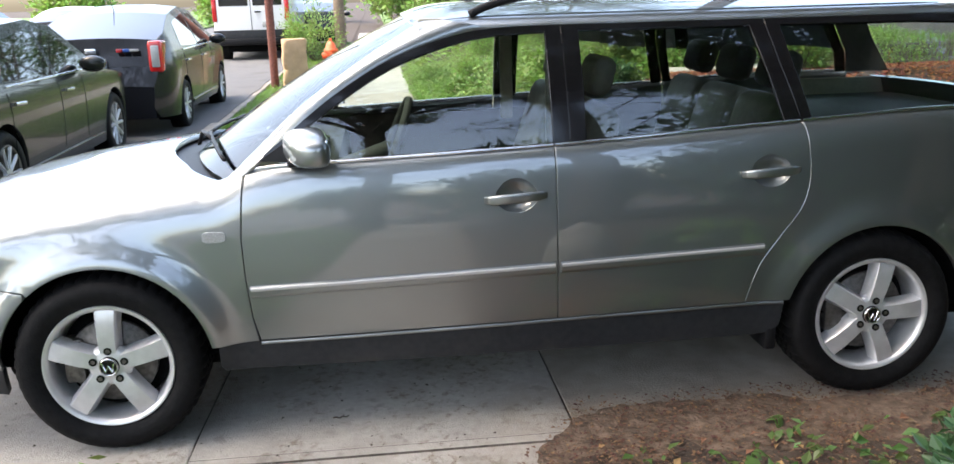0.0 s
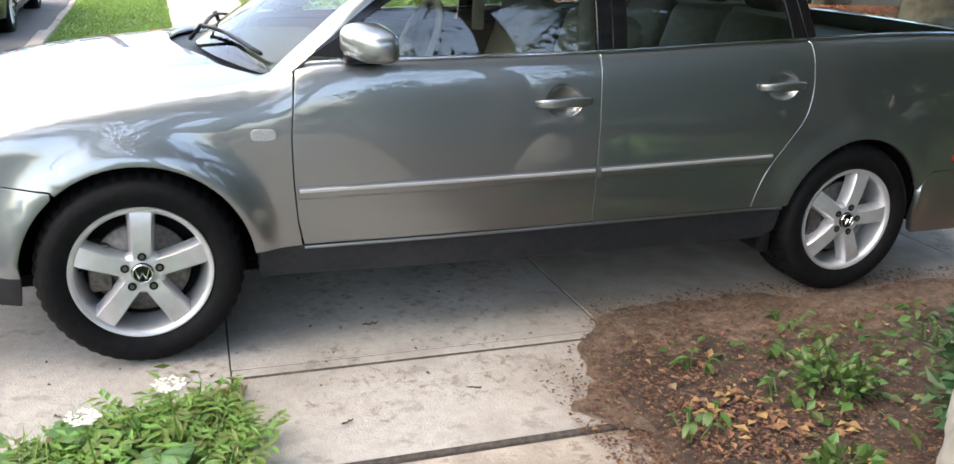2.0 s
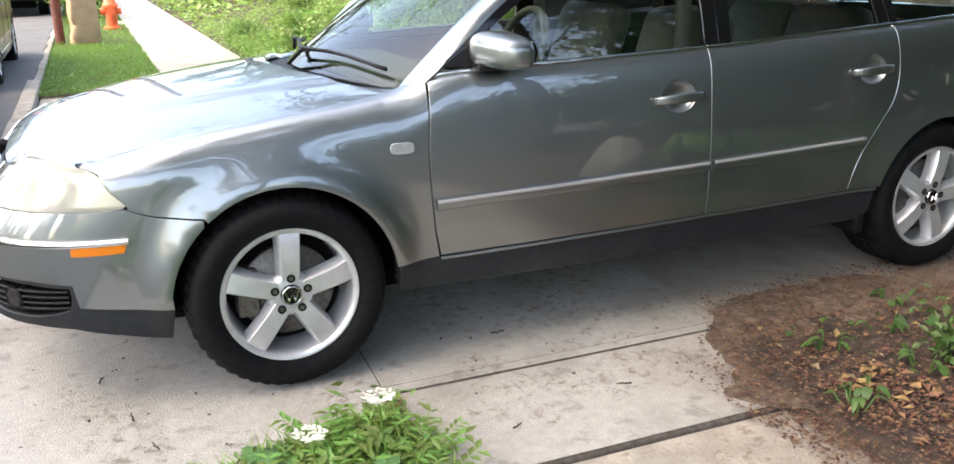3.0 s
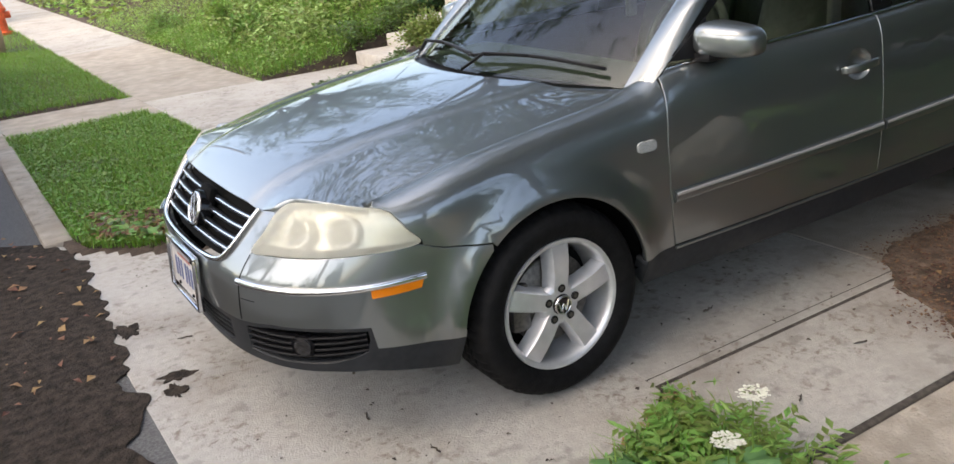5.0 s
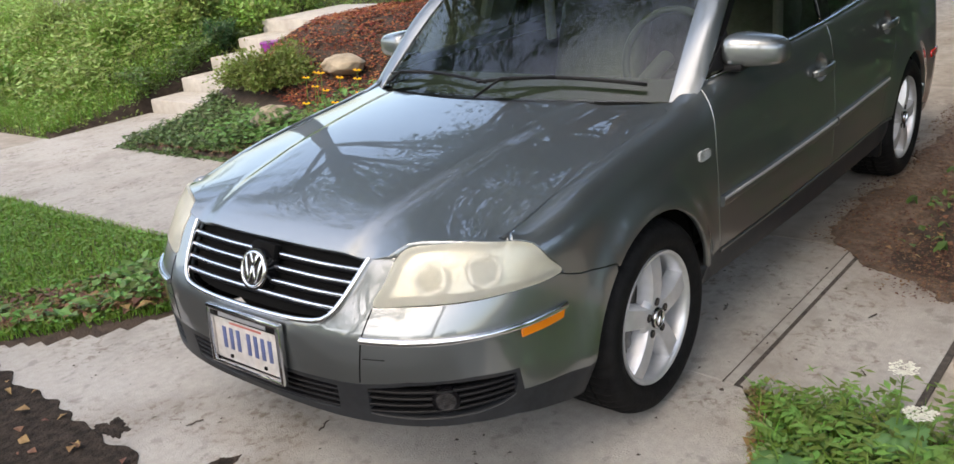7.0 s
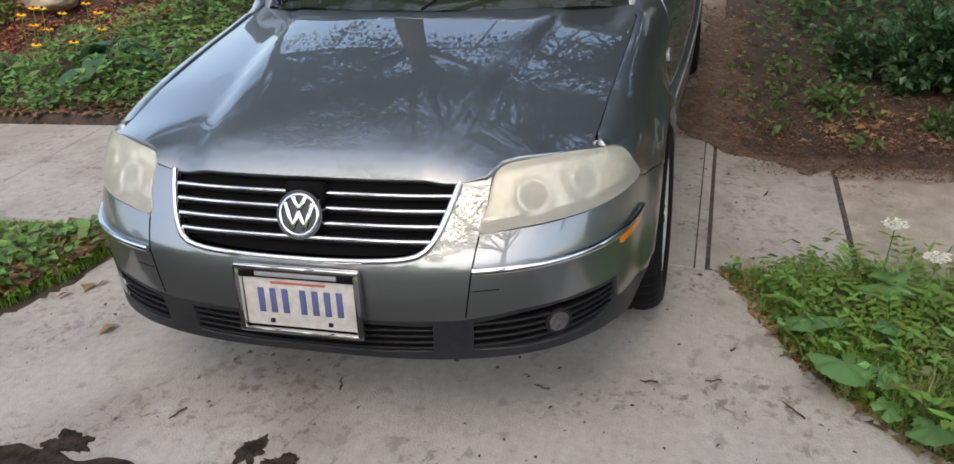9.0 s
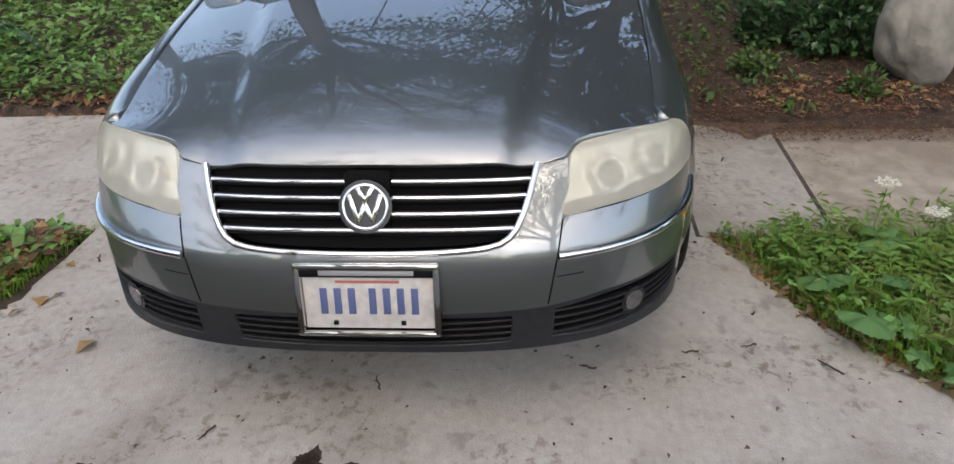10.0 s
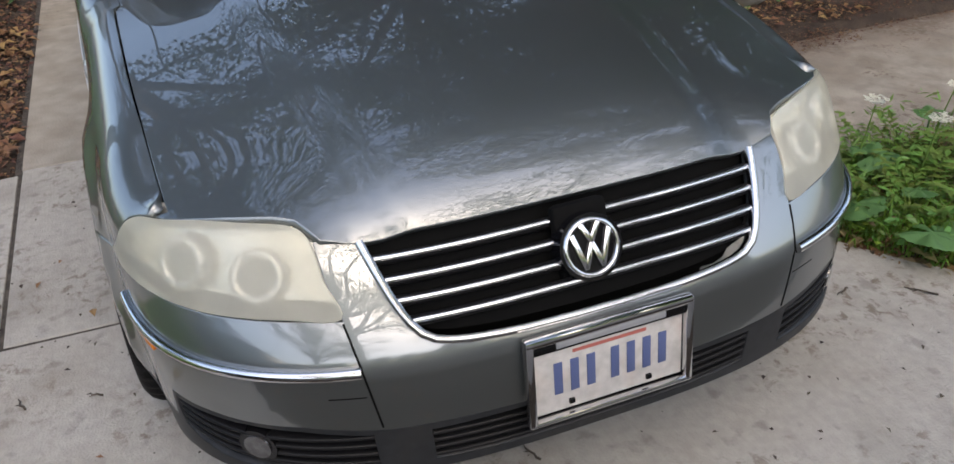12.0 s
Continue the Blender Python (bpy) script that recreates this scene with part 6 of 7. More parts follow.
def wild_flower(x, y, z, r=0.045, seed=0):
    """A flat white flower head on a thin stem."""
    rng = np.random.default_rng(seed)
    ob = part("wild_flower", cyl_bm((x + 0.03, y + 0.02, 0.0), (x, y, z - 0.02), 0.003, 0.002, 6), WEED)
    tagged(ob, "white flat-topped wild flower on a thin stem", "flower", "white wild flowers")
    n = 110
    a, d = rng.uniform(0, 2 * math.pi, n), np.sqrt(rng.uniform(0, 1, n)) * r
    p = np.stack([x + d * np.cos(a), y + d * np.sin(a), z - 0.012 + 0.35 * d + rng.uniform(-0.004, 0.004, n)], 1)
    b = rng.uniform(0, 2 * math.pi, n)
    v, f = leaf_mesh(p, np.stack([np.cos(b), np.sin(b), 0 * b + 0.2], 1), np.tile([0, 0, 1.0], (n, 1)), np.full(n, 0.012), np.full(n, 0.01))
    mesh_object("flower_head", v.tolist(), f.tolist(), WHITE_PETAL, ob, "white flower head")
    k = 8
    b = np.linspace(0, 2 * math.pi, k, endpoint=False)
    v, f = leaf_mesh(np.tile([x, y, z - 0.05], (k, 1)), np.stack([np.cos(b), np.sin(b), 0 * b + 0.9], 1), np.tile([0, 0, 1.0], (k, 1)), np.full(k, r * 1.2), np.full(k, 0.002))
    mesh_object("flower_stalks", v.tolist(), f.tolist(), WEED, ob)


def yellow_flower(x, y, h, seed):
    rng = np.random.default_rng(seed)
    z = float(ground_z(x, y))
    ob = part("yellow_flower", cyl_bm((x, y, z), (x + 0.02, y - 0.02, z + h), 0.003, 0.003, 6), WEED)
    tagged(ob, "yellow daisy flower with a dark centre", "flower", "yellow daisies")
    k = 12
    b = np.linspace(0, 2 * math.pi, k, endpoint=False)
    c = np.array([x + 0.02, y - 0.02, z + h])
    v, f = leaf_mesh(np.tile(c, (k, 1)), np.stack([np.cos(b), np.sin(b), 0 * b - 0.1 + 0.2 * np.sin(b)], 1), np.tile([-0.4, -0.3, 0.9], (k, 1)), np.full(k, 0.036), np.full(k, 0.016))
    mesh_object("petals", v.tolist(), f.tolist(), YELLOW_PETAL, ob)
    part("flower_centre", cyl_bm(tuple(c), tuple(c + np.array([-0.004, -0.003, 0.012])), 0.010, 0.006, 10), BARK, ob)


def boulder(name, x, y, rx, ry, rz, seed, label, sink=0.15, mat=None, taper=0.0):
    bm = bmesh.new()
    bmesh.ops.create_icosphere(bm, subdivisions=5, radius=1)
    for v in bm.verts:
        p = v.co.copy()
        k = 1 + 0.28 * noise.noise(p * 0.9 + Vector((seed, 0, 0))) + 0.10 * noise.noise(p * 2.4 + Vector((0, seed, 0))) + 0.025 * noise.noise(p * 9)
        slim = 1 - taper * max(-0.4, p.z)
        v.co = Vector((p.x * rx * slim, p.y * ry * slim, p.z * rz)) * k
    bm.transform(pose(x, y, float(ground_z(x, y)) + rz * (1 - sink), 0, 0, seed * 40))
    ob = part(name, bm, mat or STONE, sharp=80)
    return tagged(ob, label, "rock")


def shrub(name, x, y, r, h, n, leaf, mat, label, seed, narrow=0.5, low=0.1):
    rng = np.random.default_rng(seed)
    z0 = float(ground_z(x, y))
    ob = empty(name, None)
    tagged(ob, label, "shrub")
    stems = bmesh.new()
    tips = []
    for k in range(34):
        a, e = rng.uniform(0, 2 * math.pi), rng.uniform(0.15, 1.0)
        rr = r * math.sqrt(1 - 0.6 * e * e) * rng.uniform(0.65, 1.08)
        tip = np.array([x + rr * math.cos(a), y + rr * math.sin(a), z0 + low * h + h * e * rng.uniform(0.75, 1.1)])
        tips.append(tip)
        cyl_bm((x + 0.04 * math.cos(a), y + 0.04 * math.sin(a), z0 - 0.02), tuple(tip), 0.007, 0.002, 5, stems)
    part("branchwork", stems, BARK, ob)
    tips = np.array(tips)
    i = rng.integers(0, len(tips), n)
    t = rng.uniform(0.55, 1.05, n)[:, None]
    p = np.array([x, y, z0]) + (tips[i] - np.array([x, y, z0])) * t + rng.normal(0, r * 0.13, (n, 3))
    p[:, 2] = np.maximum(p[:, 2], z0 + 0.02)
    out = unit(p - np.array([x, y, z0 + h * 0.3]))
    v, f = small_leaf(p, unit(out + rng.normal(0, 0.6, (n, 3))), unit(out * 0.6 + np.array([0, 0, 0.7]) + rng.normal(0, 0.4, (n, 3))), leaf * rng.uniform(0.6, 1.3, n), leaf * narrow * rng.uniform(0.7, 1.2, n))
    mesh_object("foliage", v.tolist(), f.tolist(), mat, ob, smooth=False)
    return ob


def hosta(x, y, r, n, mat, label, seed, size=0.2):
    """A clump of broad, arching leaves."""
    rng = np.random.default_rng(seed)
    z0 = float(ground_z(x, y))
    ob = empty("broad_leaved_plant", None)
    tagged(ob, label, "plant")
    for k in range(n):
        a = rng.uniform(0, 2 * math.pi)
        e = rng.uniform(0.1, 1.0)
        d = Vector((math.cos(a), math.sin(a), 0))
        root = Vector((x, y, z0)) + d * 0.03
        start = root + d * r * e * 0.5 + Vector((0, 0, r * (0.95 - 0.5 * e)))
        L, w = size * rng.uniform(0.7, 1.2), size * rng.uniform(0.4, 0.6)
        s = Vector((-d.y, d.x, 0))
        verts, faces = [], []
        for i in range(7):
            t = i / 6
            wid = w * math.sin(math.pi * min(1, t * 0.92 + 0.06)) ** 0.7 * 0.5
            c = start + d * L * t * 0.95 + Vector((0, 0, L * (0.25 * t - 0.75 * t * t)))
            verts += [c - s * wid + Vector((0, 0, 0.12 * wid)), c, c + s * wid + Vector((0, 0, 0.12 * wid))]
        for i in range(6):
            for j in range(2):
                q = i * 3 + j
                faces.append((q, q + 1, q + 4, q + 3))
        leaf = mesh_object("leaf", verts, faces, mat, ob)
        part("leaf_stalk", cyl_bm(root, start, 0.004, 0.003, 5), mat, leaf)
    return ob


def garden_things():
    tufts("fern_weeds", [(-0.85, -1.85), (-0.5, -1.5), (0.25, -1.25), (0.25, -2.6), (-0.8, -2.8)], 24, 0.22, WEED, "feathery green weeds with divided leaves", 61, 0.7)
    tufts("fern_weeds", [(-0.3, -1.35), (0.27, -1.22), (0.27, -1.75), (-0.3, -1.75)], 10, 0.2, WEED, "feathery green weeds with divided leaves", 62, 0.6)
    rng = np.random.default_rng(9)
    for x, y, z, size, turn in ((-0.165, -1.31, 0.07, 0.095, 130), (-0.40, -1.37, 0.07, 0.10, 200), (-0.42, -1.46, 0.06, 0.075, 330), (0.03, -1.54, 0.10, 0.09, 250), (-0.2, -1.52, 0.08, 0.06, 80), (-0.55, -1.47, 0.03, 0.045, 310), (-0.63, -1.57, 0.05, 0.075, 160), (-0.68, -1.72, 0.07, 0.06, 60), (-0.3, -1.8, 0.13, 0.075, 280), (0.15, -1.9, 0.14, 0.06, 30), (-0.55, -2.0, 0.12, 0.07, 220)):
        broad_leaf((x, y, z), size, turn, rng.uniform(-22, 22), BROAD, "broad_weed_leaf", "broad lobed green weed leaf near the concrete", "weed")
    for k, (x, y, z, r) in enumerate(((0.06, -1.54, 0.29, 0.036), (-0.125, -1.63, 0.28, 0.036), (0.2, -2.05, 0.2, 0.025), (0.27, -2.2, 0.22, 0.025), (-0.76, -1.62, 0.12, 0.03), (-0.2, -2.3, 0.2, 0.03))):
        wild_flower(x, y, z, r, k)
    boulder("boulder", 1.95, -2.33, 0.185, 0.19, 0.3, 1.3, "large tapering grey-brown boulder on the dirt bed", taper=0.28)
    shrub("leafy_plant", 2.42, -2.08, 0.27, 0.42, 2600, 0.06, BEDLEAF, "dense dark green leafy plant beside the boulder", 71, 0.6, 0.0)
    shrub("leafy_plant", 2.62, -1.72, 0.18, 0.26, 1100, 0.055, BEDLEAF, "low dark green leafy plant on bare soil", 171, 0.6, 0.0)
    shrub("leafy_plant", 2.08, -1.56, 0.13, 0.11, 420, 0.04, SPROUT, "sprawling green weed on bare soil", 172, 0.6, 0.0)
    shrub("leafy_plant", 1.73, -2.03, 0.09, 0.12, 200, 0.045, SPROUT, "small green weed in front of the boulder", 173, 0.6, 0.0)
    hosta(2.9, -2.9, 0.38, 40, leaf_material("light_hosta", (0.13, 0.24, 0.06)), "light green broad-leaved hosta behind the boulder", 72, 0.18)
    for k, (x, y) in enumerate(((1.62, -1.6), (1.75, -1.3), (2.05, -1.25), (2.3, -1.05), (1.9, -1.55), (2.7, -1.35), (2.9, -1.1), (3.3, -1.6), (1.5, -1.66))):
        hosta(x, y, 0.05 + 0.015 * (k % 3), 7, SPROUT, "small green seedling in bare soil", 80 + k, 0.045)
    boulder("garden_rock", 2.72, 4.9, 0.18, 0.17, 0.1, 2.1, "tan sandstone rock beside the garden steps", mat=TAN)
    boulder("garden_rock", 2.25, 3.95, 0.17, 0.2, 0.09, 3.3, "tan sandstone rock among the bed plants", mat=TAN)
    boulder("garden_rock", 3.15, 3.95, 0.17, 0.22, 0.09, 4.6, "tan sandstone rock below the mulch", mat=TAN)
    boulder("garden_rock", 4.3, 10.6, 0.35, 0.3, 0.2, 5.2, "pale grey rock on the garden bank")
    boulder("garden_rock", 5.4, 13.2, 0.4, 0.35, 0.3, 6.4, "pale grey rock on the garden bank")
    boulder("garden_rock", 3.2, 15.2, 0.5, 0.4, 0.4, 7.7, "pale grey rock beside the pavement")
    shrub("garden_shrub", 2.8, 4.62, 0.42, 0.24, 7500, 0.04, leaf_material("olive_leaf", (0.17, 0.22, 0.05)), "rounded olive green shrub beside the steps", 91)
    shrub("garden_shrub", 4.6, 9.4, 0.35, 0.6, 2600, 0.05, DEEP, "small dark green conical shrub on the bank", 92)
    shrub("garden_shrub", 4.4, 6.75, 0.35, 0.45, 1500, 0.08, COVER, "leafy green perennial clump beside the steps", 93)
    shrub("garden_shrub", 5.2, 5.0, 0.3, 0.4, 1500, 0.07, COVER, "leafy green perennial clump above the mulch", 94)
    shrub("garden_shrub", 6.2, 12.2, 0.7, 0.7, 2600, 0.07, leaf_material("blue_green_leaf", (0.09, 0.15, 0.11)), "low blue-green spreading shrub on the bank", 95)
    shrub("garden_shrub", 3.4, 17.2, 0.8, 1.0, 2600, 0.09, COVER, "pale green bush beside the pavement", 96)
    shrub("garden_shrub", 4.8, 17.0, 1.0, 1.4, 3000, 0.09, DEEP, "dark green garden bush", 97)
    shrub("garden_shrub", 2.6, 21.5, 0.9, 1.3, 2600, 0.1, COVER, "light green bush beside the pavement", 98)
    shrub("garden_shrub", -0.6, 20.5, 0.8, 1.4, 2600, 0.09, COVER, "tall green weeds in the street lawn", 99)
    shrub("garden_shrub", 3.75, 6.62, 0.2, 0.3, 900, 0.05, DEEP, "dark green trailing plant beside the steps", 100)
    for k, (x, y, r, h, mat, lab) in enumerate(((2.5, 7.6, 0.28, 0.22, PALE, "low pale green mound plant on the bank"), (3.3, 8.0, 0.34, 0.3, COVER, "rounded green perennial on the bank"), (2.3, 8.9, 0.35, 0.26, WEED, "spreading green perennial on the bank"), (3.6, 9.9, 0.4, 0.4, PALE, "pale green flowering perennial on the bank"), (2.6, 10.6, 0.4, 0.3, COVER, "low green mound plant on the bank"), (4.0, 7.3, 0.32, 0.42, PALE, "tall pale green perennial above the steps"), (5.0, 8.1, 0.4, 0.5, WEED, "leafy green perennial on the upper bank"), (5.2, 6.9, 0.35, 0.5, COVER, "leafy green perennial beside the top step"), (4.9, 11.4, 0.55, 0.5, PALE, "pale green shrub on the upper bank"), (1.95, 12.0, 0.4, 0.3, WEED, "low green mound beside the pavement"), (3.2, 12.6, 0.6, 0.4, COVER, "rounded green shrub on the bank"))):
        shrub("bank_plant", x, y, r, h, int(2600 * r / 0.35), 0.05 + 0.01 * (k % 3), mat, lab, 140 + k, 0.35 + 0.1 * (k % 3))
    hosta(2.15, 2.75, 0.3, 14, DEEP, "large-leaved green plant among the daisies", 73, 0.26)
    for k in range(11):
        a = rng.uniform(0, 2 * math.pi)
        yellow_flower(2.38 + 0.32 * math.cos(a) * rng.uniform(0.2, 1), 3.35 + 0.42 * math.sin(a) * rng.uniform(0.2, 1), rng.uniform(0.22, 0.4), k)
    pot = part("flower_pot", cyl_bm((3.55, 5.45, 0.33), (3.55, 5.45, 0.5), 0.09, 0.12, 20), material("purple_pot", (0.25, 0.03, 0.25), 0.4))
    tagged(pot, "purple flower pot standing on the garden steps", "pot")


def twig(x, y, length, turn, seed):
    rng = np.random.default_rng(seed)
    z = float(side_fall(y)) + 0.006
    d = Vector((math.cos(radians(turn)), math.sin(radians(turn)), 0))
    n = Vector((-d.y, d.x, 0))
    pts = [Vector((x, y, z)) + d * length * (k / 5 - 0.5) + n * length * float(rng.uniform(-0.06, 0.06)) + Vector((0, 0, float(rng.uniform(0, 0.006)))) for k in range(6)]
    v, f = sweep(pts, rounded(0.006, 0.006, 0.5, 2), scales=[1, 1, 0.9, 0.8, 0.7, 0.4])
    ob = mesh_object("twig", v, f, BARK)
    tagged(ob, "thin dark twig lying on the concrete", "twig", "twigs on the concrete")
    fork = [pts[3], pts[3] + (d * 0.6 + n * 0.8).normalized() * length * 0.22]
    v, f = sweep(fork, rounded(0.004, 0.004, 0.5, 2), scales=[1, 0.4])
    mesh_object("side_shoot", v, f, BARK, ob)


for k, (x, y, length, turn) in enumerate(((-0.52, -1.24, 0.09, 40), (-0.45, -1.02, 0.05, 110), (-0.67, 0.05, 0.06, 20), (-0.58, -0.54, 0.05, 75), (-0.89, 0.47, 0.06, 150), (-0.01, 0.99, 0.045, 60), (0.03, 1.17, 0.05, 20), (0.75, -0.72, 0.06, 12), (0.98, -1.2, 0.05, 160), (-0.5, -0.84, 0.05, 95), (0.55, -1.3, 0.045, 35))):
    twig(x, y, length, turn, 300 + k)
TAN = material("sandstone", (0.31, 0.26, 0.19), 0.9, vary=0.2, scale=9, bump=0.6, bump_scale=30, stain=0.4, stain_scale=5, stain_colour=(0.22, 0.18, 0.13))
plants()
garden_things()


# ---- trees ----
def tree(name, height, crown, seed, leaves, leaf, label):
    """A tapered trunk with limbs and a crown of leaf clumps with gaps."""
    rng = np.random.default_rng(seed)
    ob = empty(name)
    tagged(ob, label, "tree")
    wood = []
    z1 = height * 0.42
    bend = lambda t: np.array([0.25 * math.sin(t * 2 + seed), 0.2 * math.cos(t * 2.4 + seed), 0])
    trunk = [Vector(bend(k / 6) * (k / 6) + np.array([0, 0, -0.1 + z1 * k / 6])) for k in range(7)]
    wood.append(sweep(trunk, rounded(0.5, 0.46, 0.5, 4), up=(0, 1, 0), scales=[1.3, 1.0, 0.92, 0.86, 0.8, 0.76, 0.7]))
    tips = []
    for k in range(16):
        a, e = 2.4 * k + rng.uniform(-0.4, 0.4), rng.uniform(0.05, 1)
        s = trunk[6] * 1.0 if k > 5 else trunk[5] * 1.0
        end = Vector((crown * math.cos(a) * math.sqrt(1 - 0.75 * e * e) * rng.uniform(0.6, 1), crown * math.sin(a) * math.sqrt(1 - 0.75 * e * e) * rng.uniform(0.6, 1), z1 + (height - z1) * (0.12 + 0.85 * e)))
        mid = s.lerp(end, 0.5) + Vector((rng.normal(0, 0.3), rng.normal(0, 0.3), 0.5))
        pts = [Vector(p) for p in smooth_loop([tuple(s), tuple(mid), tuple(end)], False, 4)]
        wood.append(sweep(pts, rounded(0.2, 0.2, 0.5, 2), up=(0.1, 1, 0.2), scales=[1 - 0.85 * i / (len(pts) - 1) for i in range(len(pts))]))
        for q in pts[3:]:
            tips.append((q, 1.0))
        for _ in range(3):
            e2 = end + Vector(rng.normal(0, 1.0, 3)) * crown * 0.28
            wood.append(sweep([mid.lerp(end, 0.6), mid.lerp(e2, 0.8) + Vector((0, 0, 0.2)), e2], rounded(0.06, 0.06, 0.5, 1), up=(0.1, 1, 0.2), scales=[1, 0.7, 0.2]))
            tips.append((e2, 1.2))
    vs, fs, at = [], [], 0
    for v, f in wood:
        vs += [tuple(p) for p in v]
        fs += [tuple(i + at for i in q) for q in f]
        at += len(v)
    mesh_object("trunk", vs, fs, BARK, ob)
    c = np.array([tuple(t[0]) for t in tips])
    i = rng.integers(0, len(c), leaves)
    size = rng.uniform(0.45, 0.95, len(c)) * crown * 0.2
    p = c[i] + unit(rng.normal(0, 1, (leaves, 3))) * (rng.uniform(0, 1, leaves)[:, None] ** 0.5) * size[i][:, None] * np.array([1.2, 1.2, 0.7])
    n = len(p)
    ax = unit(rng.normal(0, 1, (n, 3)) + np.array([0, 0, -0.4]))
    v, f = small_leaf(p, ax, unit(rng.normal(0, 0.7, (n, 3)) + np.array([0, 0, 1])), leaf * rng.uniform(0.6, 1.3, n), leaf * 0.6 * rng.uniform(0.7, 1.2, n))
    mesh_object("crown", v.tolist(), f.tolist(), TREE_LEAF, ob, smooth=False)
    return ob


def hedges():
    """Unseen dark bushes added to darken reflections, and bushes closing the street's far ends."""
    a = shrub("garden_bush", 6.4, -2.2, 1.1, 2.4, 5200, 0.16, DEEP, "tall dark green bush added mostly out of view", 111)
    b = shrub("garden_bush", -14.5, 30.0, 2.0, 3.0, 4200, 0.3, COVER, "large light green bush", 112)
    for x, y, turn, k in ((7.6, -4.0, 80, 1.7), (7.2, -6.8, 160, 1.9), (5.0, -5.4, 20, 1.5), (9.4, -2.4, 310, 2.1), (9.8, -5.4, 260, 2.3), (8.2, -9.0, 95, 2.2), (5.8, -9.4, 200, 1.3), (3.4, -9.2, 300, 0.9), (2.2, -7.2, 40, 1.1), (-0.6, -13.5, 130, 1.3), (-10.8, -8.8, 220, 1.3), (-12.5, -4.6, 10, 1.4), (-12.2, -0.6, 70, 1.3), (-12.8, 2.6, 190, 1.5), (5.2, 20.0, 10, 1.2), (5.6, 25.0, 250, 1.3)):
        ob = copy_thing(a, pose(x, y, 0) @ pose(0, 0, 0, 0, 0, turn) @ pose(-6.4 * k, 2.2 * k, 0))
        ob.scale = (k, k, k)
    for x, y, turn, k in ((-13, 42, 20, 1.0), (-8.5, 60, 90, 1.3), (-3, 62, 150, 1.2), (2.5, 52, 220, 1.1), (5.5, 44, 260, 1.1), (8, 34, 300, 1.0), (-14.0, 18, 50, 1.0), (-14, 8, 110, 1.0), (8, 24, 10, 0.8)):
        ob = copy_thing(b, pose(x, y, 0) @ pose(0, 0, 0, 0, 0, turn) @ pose(14.5 * k, -30.0 * k, 0))
        ob.scale = (k, k, k)
    turf = material("far_turf", (0.10, 0.17, 0.045), 0.95, vary=0.4, scale=3, bump=0.8, bump_scale=30, stain=0.4, stain_scale=0.5, stain_colour=(0.16, 0.17, 0.07))
    for x0, x1, y0, y1 in ((-60, -9.3, -60, 140), (8.0, 60, 5, 140), (1.6, 8.0, 34, 140)):
        tagged(slab(None, rect(x0, x1, y0, y1), turf, z=0.03, step=12, name="verge", depth=0.05), "distant green grass verge", "grass", kind="structure")


hedges()


def trees():
    label = "tall leafy green street tree with a rough trunk"
    a = tree("street_tree", 15.0, 6.0, 3, 17000, 0.165, label)
    b = tree("street_tree", 12.0, 5.0, 8, 11000, 0.15, "broad leafy green garden tree")
    # Unseen tree added to shade the driver's side and pattern its windows.
    c = tree("street_tree", 12.0, 5.2, 14, 16000, 0.19, "dense broad leafy tree added out of view to shade the driveway")
    c.matrix_basis = pose(2.8, -5.9, 0.0)
    a.matrix_basis = pose(11.5, -14.0, 0.3)
    b.matrix_basis = pose(10.5, -8.0, 0.3)
    # Many of these stand out of view, added for shade and leafy reflections.
    for src, x, y, turn, k in ((a, 6.4, 2.6, 140, 0.95), (a, 6.0, -6.0, 75, 0.9), (b, 5.4, -4.0, 130, 0.9), (b, 7.4, -2.4, 250, 1.0), (a, -10.3, -5.4, 160, 1.3), (a, -10.4, 3.6, 300, 1.25), (a, 6.8, 10.4, 15, 1.1), (b, 6.4, 21.5, 80, 1.0), (a, 7.0, 30.0, 200, 0.9), (b, 5.5, 40.0, 10, 1.1), (a, 8.4, 6.2, 40, 1.0), (c, 0.2, -8.2, 33, 0.95), (b, -14.0, 9.0, 120, 1.0)):
        ob = copy_thing(src, pose(x, y, 0.0, 0, 0, turn))
        ob.scale = (k, k, k)


trees()


